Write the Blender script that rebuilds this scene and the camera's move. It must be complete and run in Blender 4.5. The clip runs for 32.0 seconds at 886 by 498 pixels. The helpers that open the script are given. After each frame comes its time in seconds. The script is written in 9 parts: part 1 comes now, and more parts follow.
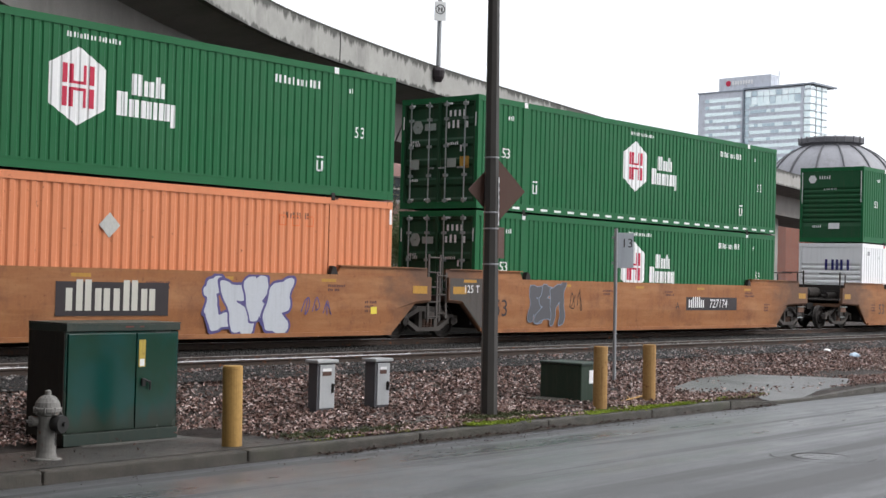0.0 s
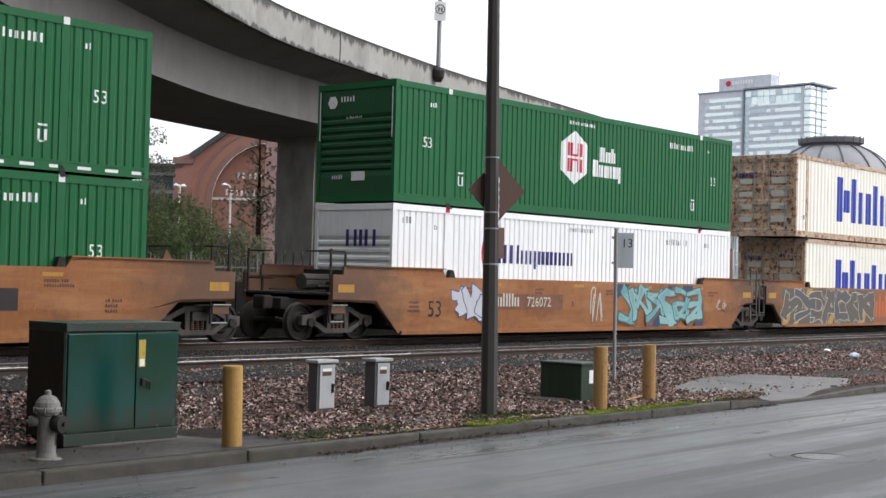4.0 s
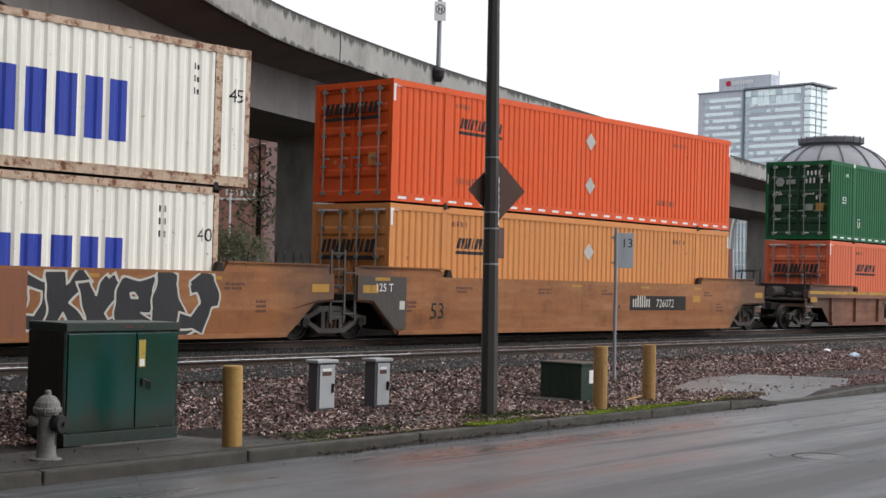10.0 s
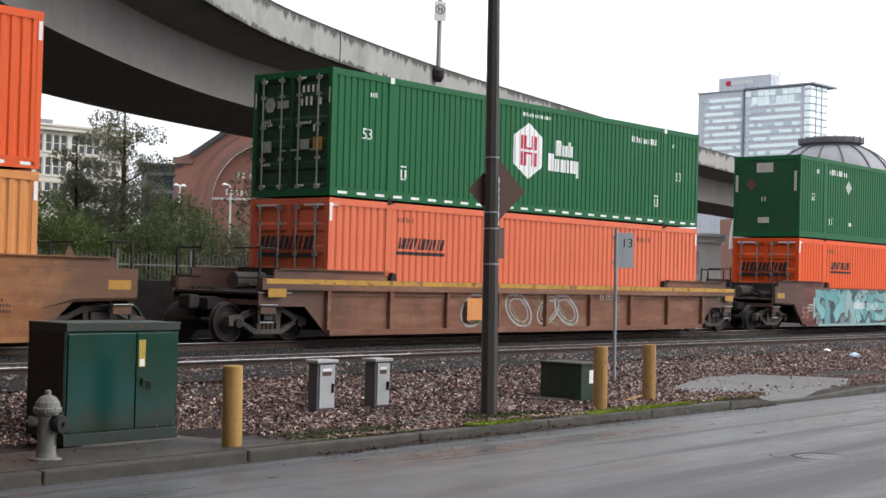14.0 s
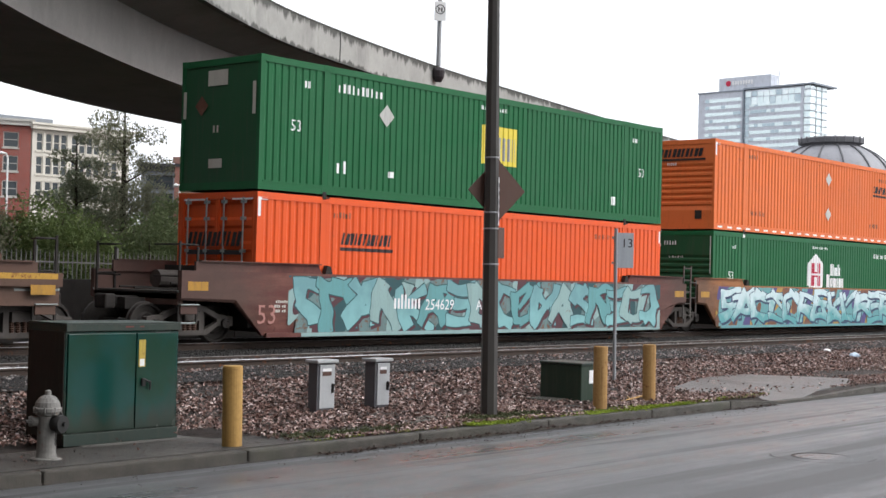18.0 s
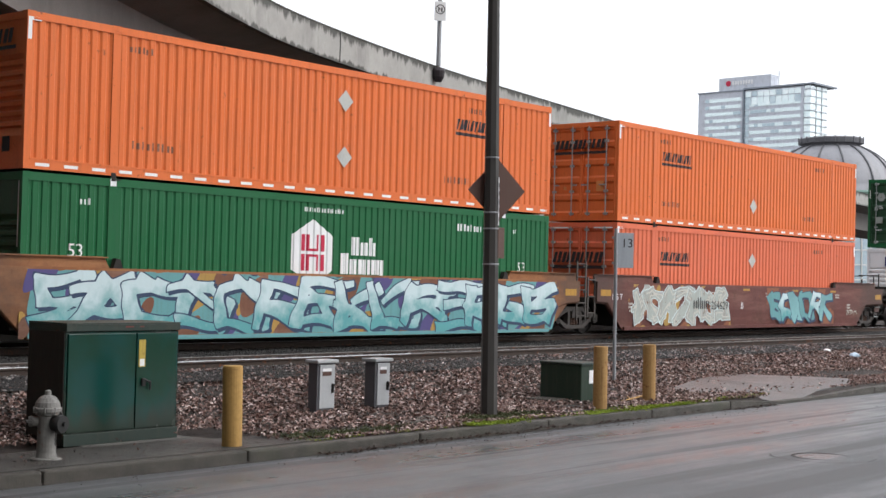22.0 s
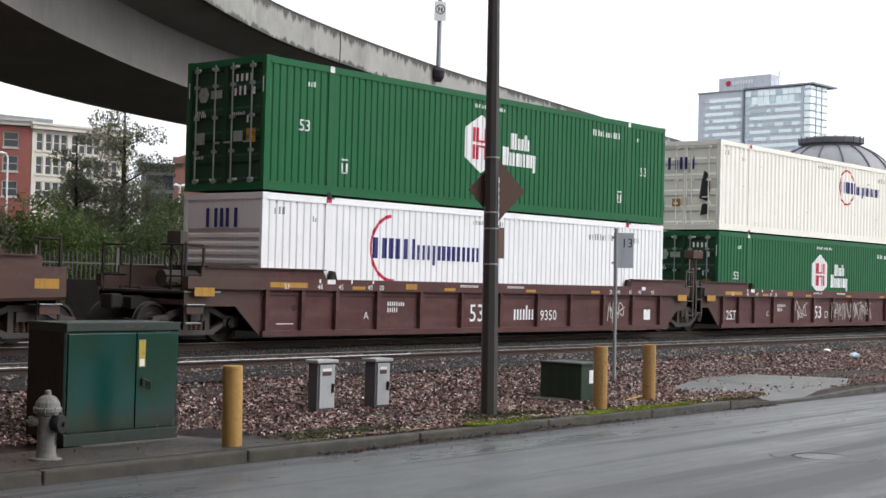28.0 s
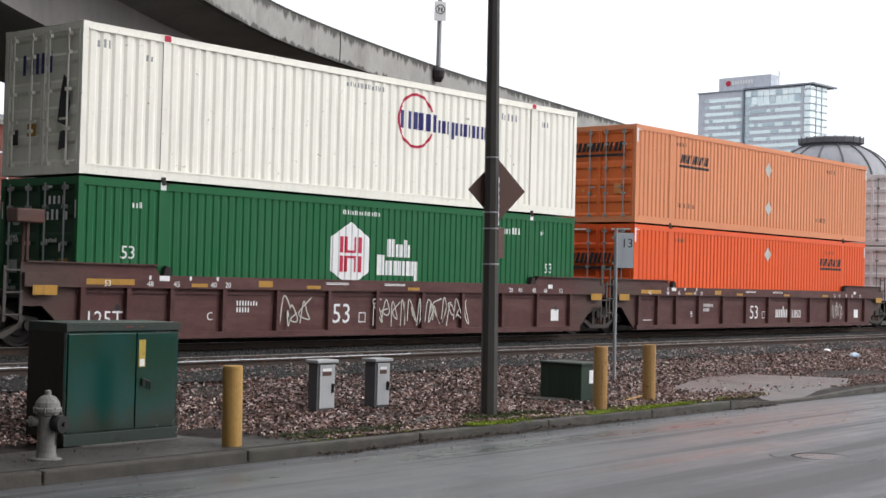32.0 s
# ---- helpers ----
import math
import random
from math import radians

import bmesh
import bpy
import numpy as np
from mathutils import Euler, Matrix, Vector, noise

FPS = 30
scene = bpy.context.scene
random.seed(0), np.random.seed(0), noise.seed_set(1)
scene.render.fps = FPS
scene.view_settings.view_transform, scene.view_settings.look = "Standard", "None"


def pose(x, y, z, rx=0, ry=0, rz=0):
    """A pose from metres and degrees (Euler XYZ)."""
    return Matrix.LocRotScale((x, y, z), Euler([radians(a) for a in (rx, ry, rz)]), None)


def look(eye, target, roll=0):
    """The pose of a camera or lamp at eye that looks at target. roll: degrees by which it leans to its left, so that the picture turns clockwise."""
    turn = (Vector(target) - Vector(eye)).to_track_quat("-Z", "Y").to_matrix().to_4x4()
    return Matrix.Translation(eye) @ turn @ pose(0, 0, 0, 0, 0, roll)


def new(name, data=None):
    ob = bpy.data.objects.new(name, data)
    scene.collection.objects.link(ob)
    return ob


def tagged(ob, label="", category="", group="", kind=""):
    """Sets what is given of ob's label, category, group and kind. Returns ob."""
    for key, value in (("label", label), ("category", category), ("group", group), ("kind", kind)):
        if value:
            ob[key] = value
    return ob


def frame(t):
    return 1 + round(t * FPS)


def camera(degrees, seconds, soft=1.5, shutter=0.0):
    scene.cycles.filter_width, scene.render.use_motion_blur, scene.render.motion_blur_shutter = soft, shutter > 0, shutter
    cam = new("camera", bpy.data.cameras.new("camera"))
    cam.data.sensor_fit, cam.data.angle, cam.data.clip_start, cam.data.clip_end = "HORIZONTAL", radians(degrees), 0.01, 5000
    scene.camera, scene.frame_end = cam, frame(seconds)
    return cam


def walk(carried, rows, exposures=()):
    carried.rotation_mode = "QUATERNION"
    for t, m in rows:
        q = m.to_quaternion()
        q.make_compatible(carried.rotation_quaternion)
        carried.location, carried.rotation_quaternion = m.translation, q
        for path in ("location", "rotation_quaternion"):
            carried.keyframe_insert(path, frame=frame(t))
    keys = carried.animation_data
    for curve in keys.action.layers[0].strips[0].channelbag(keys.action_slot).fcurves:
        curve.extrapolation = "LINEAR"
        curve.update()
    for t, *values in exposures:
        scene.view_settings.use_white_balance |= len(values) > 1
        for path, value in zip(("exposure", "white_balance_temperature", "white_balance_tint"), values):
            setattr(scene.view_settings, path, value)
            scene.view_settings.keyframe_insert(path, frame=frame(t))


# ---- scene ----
# The railway runs along x with the rail heads at z = 0; the train rolls towards -x. The camera stands still by the road.
cam = camera(35.06, 32.0)
EYE = Vector((0.0, -23.454, 1.46))
VIEW = Vector((0.7629, 0.6462, 0.02138))
CAM_POSE = look(EYE, EYE + VIEW * 20, 1.4815)
# the camera's own metering drifts as bright and dark containers pass
EXPOSURES = [(0.0, 0.72), (0.5, 0.77), (1.5, 1.07), (2.2, 1.06), (3.3, 0.91), (5.6, 0.43), (7.5, 0.41), (9.0, 0.40), (11.0, 0.40), (13.0, 0.57), (14.0, 0.73), (14.4, 0.83), (16.6, 0.81), (18.0, 0.82), (19.0, 0.79), (20.5, 0.65), (22.0, 0.69), (24.0, 0.60), (25.4, 0.62), (27.8, 0.65), (30.5, 0.65), (32.0, 0.59)]
walk(cam, [(0.0, CAM_POSE), (32.0, CAM_POSE)], EXPOSURES)

# ---- light: a bright overcast sky ----
world = bpy.data.worlds.new("overcast")
scene.world = world
world.use_nodes = True
wn = world.node_tree
wn.nodes.clear()
w_out = wn.nodes.new("ShaderNodeOutputWorld")
w_bg = wn.nodes.new("ShaderNodeBackground")
w_sky = wn.nodes.new("ShaderNodeTexSky")
w_sky.sky_type = "NISHITA"
w_sky.sun_disc = False
w_sky.sun_elevation = radians(38)
w_sky.sun_rotation = radians(150)
w_sky.air_density = 1.0
w_sky.dust_density = 6.0
w_hsv = wn.nodes.new("ShaderNodeHueSaturation")
w_hsv.inputs["Saturation"].default_value = 0.12
w_bg.inputs["Strength"].default_value = 0.12
# a veil of even cloud over the clear-sky gradient
w_mix = wn.nodes.new("ShaderNodeMix")
w_mix.data_type = "RGBA"
w_mix.inputs[0].default_value = 0.65
w_mix.inputs[7].default_value = (8.8, 9.1, 9.8, 1)
wn.links.new(w_sky.outputs["Color"], w_hsv.inputs["Color"])
wn.links.new(w_hsv.outputs["Color"], w_mix.inputs[6])
wn.links.new(w_mix.outputs[2], w_bg.inputs["Color"])
wn.links.new(w_bg.outputs["Background"], w_out.inputs["Surface"])

sun_data = bpy.data.lights.new("sun", "SUN")
sun_data.energy = 0.5
sun_data.angle = radians(25)
sun_data.color = (1.0, 0.99, 0.97)
sun = new("sun", sun_data)
sun.matrix_world = look((0, 0, 0), (-0.45, 0.65, -0.8))
scene.view_settings.exposure = 0.5


# ---- small helpers ----
def part(name, bm, material, parent=None, label="", smooth=False):
    """Links a bmesh as one mesh object, under its thing or part."""
    me = bpy.data.meshes.new(name)
    bm.normal_update()
    bm.to_mesh(me)
    bm.free()
    return link_mesh(name, me, material, parent, label, smooth)


def link_mesh(name, me, material, parent=None, label="", smooth=False):
    if not me.materials and material is not None:
        me.materials.append(material)
    if smooth:
        for poly in me.polygons:
            poly.use_smooth = True
    ob = new(name, me)
    if parent is not None:
        ob.parent = parent
    if label:
        ob["label"] = label
    return ob


def thing(name, label, category, group="", kind=""):
    """An empty at the thing's base that carries its parts."""
    return tagged(new(name), label, category, group, kind)


def box(bm, x0, x1, y0, y1, z0, z1, m=None):
    vs = [bm.verts.new((x, y, z)) for x in (x0, x1) for y in (y0, y1) for z in (z0, z1)]
    if m is not None:
        for v in vs:
            v.co = m @ v.co
    for f in ((0, 1, 3, 2), (4, 6, 7, 5), (0, 4, 5, 1), (2, 3, 7, 6), (0, 2, 6, 4), (1, 5, 7, 3)):
        bm.faces.new([vs[i] for i in f])
    return vs


def bevel_box(bm, x0, x1, y0, y1, z0, z1, r=0.02, m=None):
    """A box whose edges are chamfered by r."""
    sub = bmesh.new()
    box(sub, x0, x1, y0, y1, z0, z1)
    bmesh.ops.bevel(sub, geom=sub.edges[:], offset=r, segments=2, profile=0.5, affect="EDGES")
    merge(bm, sub, m)


def merge(bm, sub, m=None):
    remap = {}
    for v in sub.verts:
        remap[v] = bm.verts.new(m @ v.co if m is not None else v.co)
    for f in sub.faces:
        try:
            bm.faces.new([remap[v] for v in f.verts])
        except ValueError:
            pass
    sub.free()


def prism(bm, pts, axis, a0, a1):
    """A polygon of pairs drawn out along x, y or z."""
    def at(p, a):
        return {"x": (a, p[0], p[1]), "y": (p[0], a, p[1]), "z": (p[0], p[1], a)}[axis]
    lo = [bm.verts.new(at(p, a0)) for p in pts]
    hi = [bm.verts.new(at(p, a1)) for p in pts]
    n = len(pts)
    bm.faces.new(lo)
    bm.faces.new(hi[::-1])
    for i in range(n):
        bm.faces.new((lo[i], hi[i], hi[(i + 1) % n], lo[(i + 1) % n]))


def tube(bm, p0, p1, r0, r1=None, seg=10, caps=True):
    """A round bar or cone from p0 to p1."""
    r1 = r0 if r1 is None else r1
    p0, p1 = Vector(p0), Vector(p1)
    d = (p1 - p0).normalized()
    a = d.orthogonal().normalized()
    b = d.cross(a)
    rings = []
    for p, r in ((p0, r0), (p1, r1)):
        rings.append([bm.verts.new(p + (a * math.cos(t) + b * math.sin(t)) * r) for t in (i * math.tau / seg for i in range(seg))])
    for i in range(seg):
        j = (i + 1) % seg
        bm.faces.new((rings[0][i], rings[0][j], rings[1][j], rings[1][i]))
    if caps:
        bm.faces.new(rings[0][::-1])
        bm.faces.new(rings[1])


def lathe(bm, prof, centre=(0, 0), seg=16, axis="z"):
    """Turns pairs of (radius, height) round a centre."""
    rings = []
    for r, h in prof:
        ring = []
        for i in range(seg):
            t = i * math.tau / seg
            if axis == "z":
                ring.append(bm.verts.new((centre[0] + r * math.cos(t), centre[1] + r * math.sin(t), h)))
            elif axis == "y":
                ring.append(bm.verts.new((centre[0] + r * math.cos(t), h, centre[1] + r * math.sin(t))))
            else:
                ring.append(bm.verts.new((h, centre[0] + r * math.cos(t), centre[1] + r * math.sin(t))))
        rings.append(ring)
    for a, b in zip(rings, rings[1:]):
        for i in range(seg):
            j = (i + 1) % seg
            bm.faces.new((a[i], a[j], b[j], b[i]))
    bm.faces.new(rings[0][::-1])
    bm.faces.new(rings[-1])


# ---- materials ----
def mat_nodes(name):
    m = bpy.data.materials.new(name)
    m.use_nodes = True
    nt = m.node_tree
    return m, nt, nt.nodes["Principled BSDF"]


def mix_colour(nt, fac, a, b, mode="MIX"):
    n = nt.nodes.new("ShaderNodeMix")
    n.data_type = "RGBA"
    n.blend_type = mode
    for sock, val in ((n.inputs[0], fac), (n.inputs[6], a), (n.inputs[7], b)):
        if isinstance(val, bpy.types.NodeSocket):
            nt.links.new(val, sock)
        elif isinstance(val, (int, float)):
            sock.default_value = val
        else:
            sock.default_value = (*val, 1)
    return n.outputs[2]


def coords(nt, scale=(1, 1, 1), shift=True):
    tc = nt.nodes.new("ShaderNodeTexCoord")
    mp = nt.nodes.new("ShaderNodeMapping")
    mp.inputs["Scale"].default_value = scale
    nt.links.new(tc.outputs["Object"], mp.inputs["Vector"])
    if shift:
        info = nt.nodes.new("ShaderNodeObjectInfo")
        sc = nt.nodes.new("ShaderNodeMath")
        sc.operation = "MULTIPLY"
        sc.inputs[1].default_value = 37.0
        nt.links.new(info.outputs["Random"], sc.inputs[0])
        nt.links.new(sc.outputs[0], mp.inputs["Location"])
    return mp.outputs["Vector"]


def noise_fac(nt, vec, scale, lo, hi, detail=5.0, rough=0.6):
    n = nt.nodes.new("ShaderNodeTexNoise")
    n.inputs["Scale"].default_value = scale
    n.inputs["Detail"].default_value = detail
    n.inputs["Roughness"].default_value = rough
    nt.links.new(vec, n.inputs["Vector"])
    r = nt.nodes.new("ShaderNodeMapRange")
    r.inputs["From Min"].default_value = lo
    r.inputs["From Max"].default_value = hi
    nt.links.new(n.outputs["Fac"], r.inputs["Value"])
    return r.outputs["Result"]


def times(nt, a, k):
    n = nt.nodes.new("ShaderNodeMath")
    n.operation = "MULTIPLY"
    n.use_clamp = True
    for sock, val in ((n.inputs[0], a), (n.inputs[1], k)):
        if isinstance(val, bpy.types.NodeSocket):
            nt.links.new(val, sock)
        else:
            sock.default_value = val
    return n.outputs[0]


def bump(nt, bsdf, fac, strength, dist=0.01):
    b = nt.nodes.new("ShaderNodeBump")
    b.inputs["Strength"].default_value = strength
    b.inputs["Distance"].default_value = dist
    nt.links.new(fac, b.inputs["Height"])
    nt.links.new(b.outputs["Normal"], bsdf.inputs["Normal"])


def paint(name, colour, rough=0.5, grime=0.25, rust=0.0, metal=0.0, dirt=(0.09, 0.075, 0.06), streak=6.0, gloss=0.22):
    """Weathered paint: broad fading, streaks that run down, grime and flecks of rust."""
    m, nt, bsdf = mat_nodes(name)
    v = coords(nt)
    fade = noise_fac(nt, v, 0.7, 0.3, 0.75, 4)
    c = mix_colour(nt, times(nt, fade, 0.35), colour, [x * 0.8 + 0.035 for x in colour])
    vs = coords(nt, (streak, streak, 0.5))
    down = noise_fac(nt, vs, 1.6, 0.5, 0.8, 6, 0.65)
    c = mix_colour(nt, times(nt, down, grime), c, dirt)
    fine = noise_fac(nt, v, 24.0, 0.35, 0.75, 6, 0.7)
    c = mix_colour(nt, times(nt, fine, grime * 0.45), c, dirt)
    if rust > 0:
        spots = noise_fac(nt, v, 5.5, 0.68 - rust * 0.25, 0.74 - rust * 0.2, 9, 0.72)
        c = mix_colour(nt, spots, c, (0.17, 0.06, 0.025))
    nt.links.new(c, bsdf.inputs["Base Color"])
    r = nt.nodes.new("ShaderNodeMapRange")
    r.inputs["To Min"].default_value = max(rough - 0.12, 0.05)
    r.inputs["To Max"].default_value = min(rough + 0.18, 1)
    nt.links.new(fine, r.inputs["Value"])
    nt.links.new(r.outputs["Result"], bsdf.inputs["Roughness"])
    bsdf.inputs["Metallic"].default_value = metal
    bsdf.inputs["Specular IOR Level"].default_value = gloss
    bump(nt, bsdf, fine, 0.12, 0.004)
    return m


def rough_stone(name, c1, c2, scale=3.0, rough=0.9, relief=0.3, stain=(0.05, 0.048, 0.04), stains=0.4):
    """Concrete, asphalt, earth: two scales of mottling, stains and a fine relief."""
    m, nt, bsdf = mat_nodes(name)
    v = coords(nt, shift=False)
    a = noise_fac(nt, v, scale, 0.3, 0.7, 6, 0.65)
    c = mix_colour(nt, a, c1, c2)
    s = noise_fac(nt, coords(nt, (1, 1, 0.35), False), 0.55, 0.5, 0.75, 6, 0.7)
    c = mix_colour(nt, times(nt, s, stains), c, stain)
    g = noise_fac(nt, v, scale * 18, 0.3, 0.75, 4, 0.7)
    c = mix_colour(nt, times(nt, g, 0.35), c, [x * 0.55 for x in c1])
    nt.links.new(c, bsdf.inputs["Base Color"])
    bsdf.inputs["Roughness"].default_value = rough
    bump(nt, bsdf, g, relief, 0.02)
    return m


def wagon_paint(name, colour, pale, dark):
    """Freight car paint: chalky faded drifts along the side, rust bloom, soot and runs."""
    m = paint(name, colour, 0.6, 0.45, 0.25, 0.0, dark, 3.0)
    nt = m.node_tree
    bsdf = nt.nodes["Principled BSDF"]
    c = bsdf.inputs["Base Color"].links[0].from_socket
    drift = noise_fac(nt, coords(nt, (0.28, 1.0, 1.9)), 1.4, 0.46, 0.66, 7, 0.65)
    c = mix_colour(nt, times(nt, drift, 0.65), c, pale)
    soot = noise_fac(nt, coords(nt, (0.7, 1.0, 0.9)), 1.1, 0.52, 0.72, 8, 0.7)
    c = mix_colour(nt, times(nt, soot, 0.7), c, dark)
    sep = nt.nodes.new("ShaderNodeSeparateXYZ")
    nt.links.new(coords(nt, shift=False), sep.inputs[0])
    far = nt.nodes.new("ShaderNodeMath")
    far.operation = "ABSOLUTE"
    nt.links.new(sep.outputs[0], far.inputs[0])
    wob = nt.nodes.new("ShaderNodeMath")
    wob.operation = "MULTIPLY_ADD"
    wob.inputs[1].default_value = 1.5
    nt.links.new(noise_fac(nt, coords(nt, (0.8, 1.0, 1.2)), 1.6, 0.25, 0.75, 6, 0.65), wob.inputs[0])
    nt.links.new(far.outputs[0], wob.inputs[2])
    dust = nt.nodes.new("ShaderNodeMapRange")
    dust.inputs["From Min"].default_value = 8.2
    dust.inputs["From Max"].default_value = 9.6
    nt.links.new(wob.outputs[0], dust.inputs["Value"])
    c = mix_colour(nt, times(nt, dust.outputs["Result"], 0.72), c, (0.075, 0.052, 0.043))
    scab = noise_fac(nt, coords(nt, (1.0, 1.0, 0.55)), 9.0, 0.60, 0.70, 8, 0.75)
    c = mix_colour(nt, times(nt, scab, 0.6), c, [x * 0.55 for x in dark])
    nt.links.new(c, bsdf.inputs["Base Color"])
    return m


M = {}
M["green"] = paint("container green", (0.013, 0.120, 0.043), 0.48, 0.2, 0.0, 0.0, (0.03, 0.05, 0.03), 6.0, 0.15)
# doors and end walls take darker greens than the sides
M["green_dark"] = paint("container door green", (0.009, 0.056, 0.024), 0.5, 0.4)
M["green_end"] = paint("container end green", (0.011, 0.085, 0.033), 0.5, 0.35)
M["orange"] = paint("faded orange paint", (0.72, 0.165, 0.042), 0.5, 0.26, 0.22, 0.0, (0.20, 0.07, 0.03))
M["red_orange"] = paint("bright orange paint", (0.75, 0.10, 0.018), 0.42, 0.18, 0.12, 0.0, (0.22, 0.05, 0.02))
M["salmon"] = paint("salmon orange paint", (0.70, 0.16, 0.075), 0.5, 0.24, 0.2, 0.0, (0.24, 0.08, 0.045))
M["tan"] = paint("tan orange paint", (0.66, 0.27, 0.085), 0.5, 0.24, 0.2, 0.0, (0.24, 0.11, 0.045))
M["white"] = paint("container white", (0.87, 0.87, 0.88), 0.4, 0.12, 0.04)
M["cream"] = paint("old cream white", (0.90, 0.875, 0.79), 0.5, 0.17, 0.16, 0.0, (0.26, 0.19, 0.12))
M["cream_rust"] = paint("cream with rust", (0.60, 0.46, 0.34), 0.55, 0.85, 0.7, 0.0, (0.22, 0.085, 0.045), 2.4)
M["tan_wagon"] = wagon_paint("railcar yellow brown", (0.295, 0.118, 0.042), (0.38, 0.185, 0.085), (0.13, 0.052, 0.03))
M["brown_wagon"] = wagon_paint("railcar red brown", (0.19, 0.08, 0.046), (0.27, 0.15, 0.10), (0.075, 0.035, 0.024))
M["wine_wagon"] = wagon_paint("railcar wine brown", (0.088, 0.034, 0.031), (0.125, 0.065, 0.058), (0.04, 0.018, 0.017))
M["maroon_wagon"] = wagon_paint("railcar maroon", (0.13, 0.042, 0.035), (0.21, 0.10, 0.075), (0.06, 0.025, 0.02))
M["safety_yellow"] = paint("rusty yellow paint", (0.52, 0.30, 0.045), 0.6, 0.8, 0.6, 0.0, (0.22, 0.10, 0.045), 0.8)
M["amber"] = paint("amber reflector", (0.46, 0.24, 0.035), 0.45, 0.6)
M["steel"] = paint("grimy steel", (0.026, 0.022, 0.02), 0.75, 0.3, 0.12, 0.1, (0.04, 0.035, 0.03))
M["rod"] = paint("galvanised rod", (0.33, 0.36, 0.35), 0.45, 0.3, 0.1, 0.4)
M["pale_green"] = paint("faded grey-green placard", (0.34, 0.38, 0.35), 0.5, 0.4)
M["truck_steel"] = paint("dusty cast steel", (0.085, 0.074, 0.067), 0.7, 0.5, 0.2, 0.1, (0.03, 0.026, 0.023))
M["pale_blue"] = paint("pale blue spray paint", (0.22, 0.26, 0.34), 0.55, 0.2)
M["smoke"] = paint("smoky grey spray paint", (0.115, 0.098, 0.085), 0.6, 0.5, 0.2)
M["ghost"] = paint("mottled grey-teal spray paint", (0.40, 0.45, 0.42), 0.6, 0.6, 0.42, 0.0, (0.24, 0.13, 0.09), 2.0)
M["moss_spray"] = paint("olive spray paint", (0.20, 0.19, 0.10), 0.6, 0.4)
M["worn_teal"] = paint("worn teal spray paint", (0.15, 0.25, 0.25), 0.6, 0.7, 0.55, 0.0, (0.11, 0.05, 0.04), 3.0)
M["deep_teal"] = paint("deep teal spray paint", (0.028, 0.085, 0.095), 0.55, 0.2)
M["frost"] = paint("frost white spray paint", (0.62, 0.72, 0.72), 0.55, 0.15)
M["plate_silver"] = paint("silver placard plate", (0.50, 0.50, 0.47), 0.4, 0.5)
M["wheel"] = paint("worn wheel steel", (0.03, 0.026, 0.024), 0.6, 0.3, 0.15, 0.4)
M["mark_white"] = paint("white lettering", (0.80, 0.80, 0.80), 0.5, 0.15)
M["mark_black"] = paint("black lettering", (0.028, 0.022, 0.025), 0.5, 0.1)
M["mark_blue"] = paint("blue lettering", (0.03, 0.06, 0.38), 0.45, 0.08)
M["mark_navy"] = paint("navy lettering", (0.03, 0.03, 0.16), 0.45, 0.1)
M["mark_red"] = paint("red lettering", (0.50, 0.02, 0.06), 0.45, 0.1)
M["mark_yellow"] = paint("yellow panel", (0.72, 0.58, 0.07), 0.45, 0.1)
M["teal"] = paint("teal spray paint", (0.13, 0.33, 0.34), 0.55, 0.3, 0.15)
M["pale_teal"] = paint("pale spray paint", (0.28, 0.42, 0.41), 0.55, 0.35, 0.2)
M["purple"] = paint("purple spray paint", (0.085, 0.07, 0.20), 0.55, 0.15)
M["silver"] = paint("silver spray paint", (0.48, 0.50, 0.54), 0.45, 0.2)
M["blue_spray"] = paint("blue spray paint", (0.03, 0.055, 0.11), 0.55, 0.2)
M["grey_spray"] = paint("grey spray paint", (0.09, 0.09, 0.10), 0.55, 0.2)
M["pale_grey"] = paint("pale grey spray paint", (0.36, 0.38, 0.38), 0.55, 0.25)
M["pink_mark"] = paint("faded pink lettering", (0.42, 0.20, 0.17), 0.6, 0.3)
M["dome_line"] = paint("plum spray paint", (0.09, 0.035, 0.045), 0.55, 0.2)
M["dark_spray"] = paint("black spray paint", (0.03, 0.03, 0.033), 0.55, 0.15)
M["bone"] = paint("bone spray paint", (0.55, 0.53, 0.47), 0.55, 0.2)
M["ochre_spray"] = paint("ochre spray paint", (0.42, 0.25, 0.06), 0.55, 0.3)
M["rust_spray"] = paint("rust brown spray paint", (0.27, 0.10, 0.05), 0.6, 0.5)
M["bag"] = paint("pale blue plastic", (0.45, 0.56, 0.68), 0.35, 0.3)
M["orange_spray"] = paint("orange spray paint", (0.5, 0.12, 0.03), 0.55, 0.2)
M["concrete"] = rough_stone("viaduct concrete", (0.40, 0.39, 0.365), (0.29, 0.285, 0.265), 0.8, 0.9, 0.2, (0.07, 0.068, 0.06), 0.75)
# the girder takes a darker grey than the parapet and piers
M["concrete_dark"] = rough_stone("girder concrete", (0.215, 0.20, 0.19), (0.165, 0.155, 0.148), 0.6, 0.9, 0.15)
M["kerb"] = rough_stone("kerb concrete", (0.090, 0.078, 0.062), (0.026, 0.022, 0.017), 3.0, 0.6, 0.6, (0.032, 0.040, 0.012), 0.85)
M["pavement"] = rough_stone("damp pavement concrete", (0.080, 0.070, 0.060), (0.020, 0.017, 0.014), 2.4, 0.55, 0.6, (0.022, 0.019, 0.015), 0.8)
M["slab"] = rough_stone("wet concrete slab", (0.15, 0.145, 0.14), (0.07, 0.068, 0.066), 0.9, 0.42, 0.25, (0.04, 0.036, 0.033), 0.7)
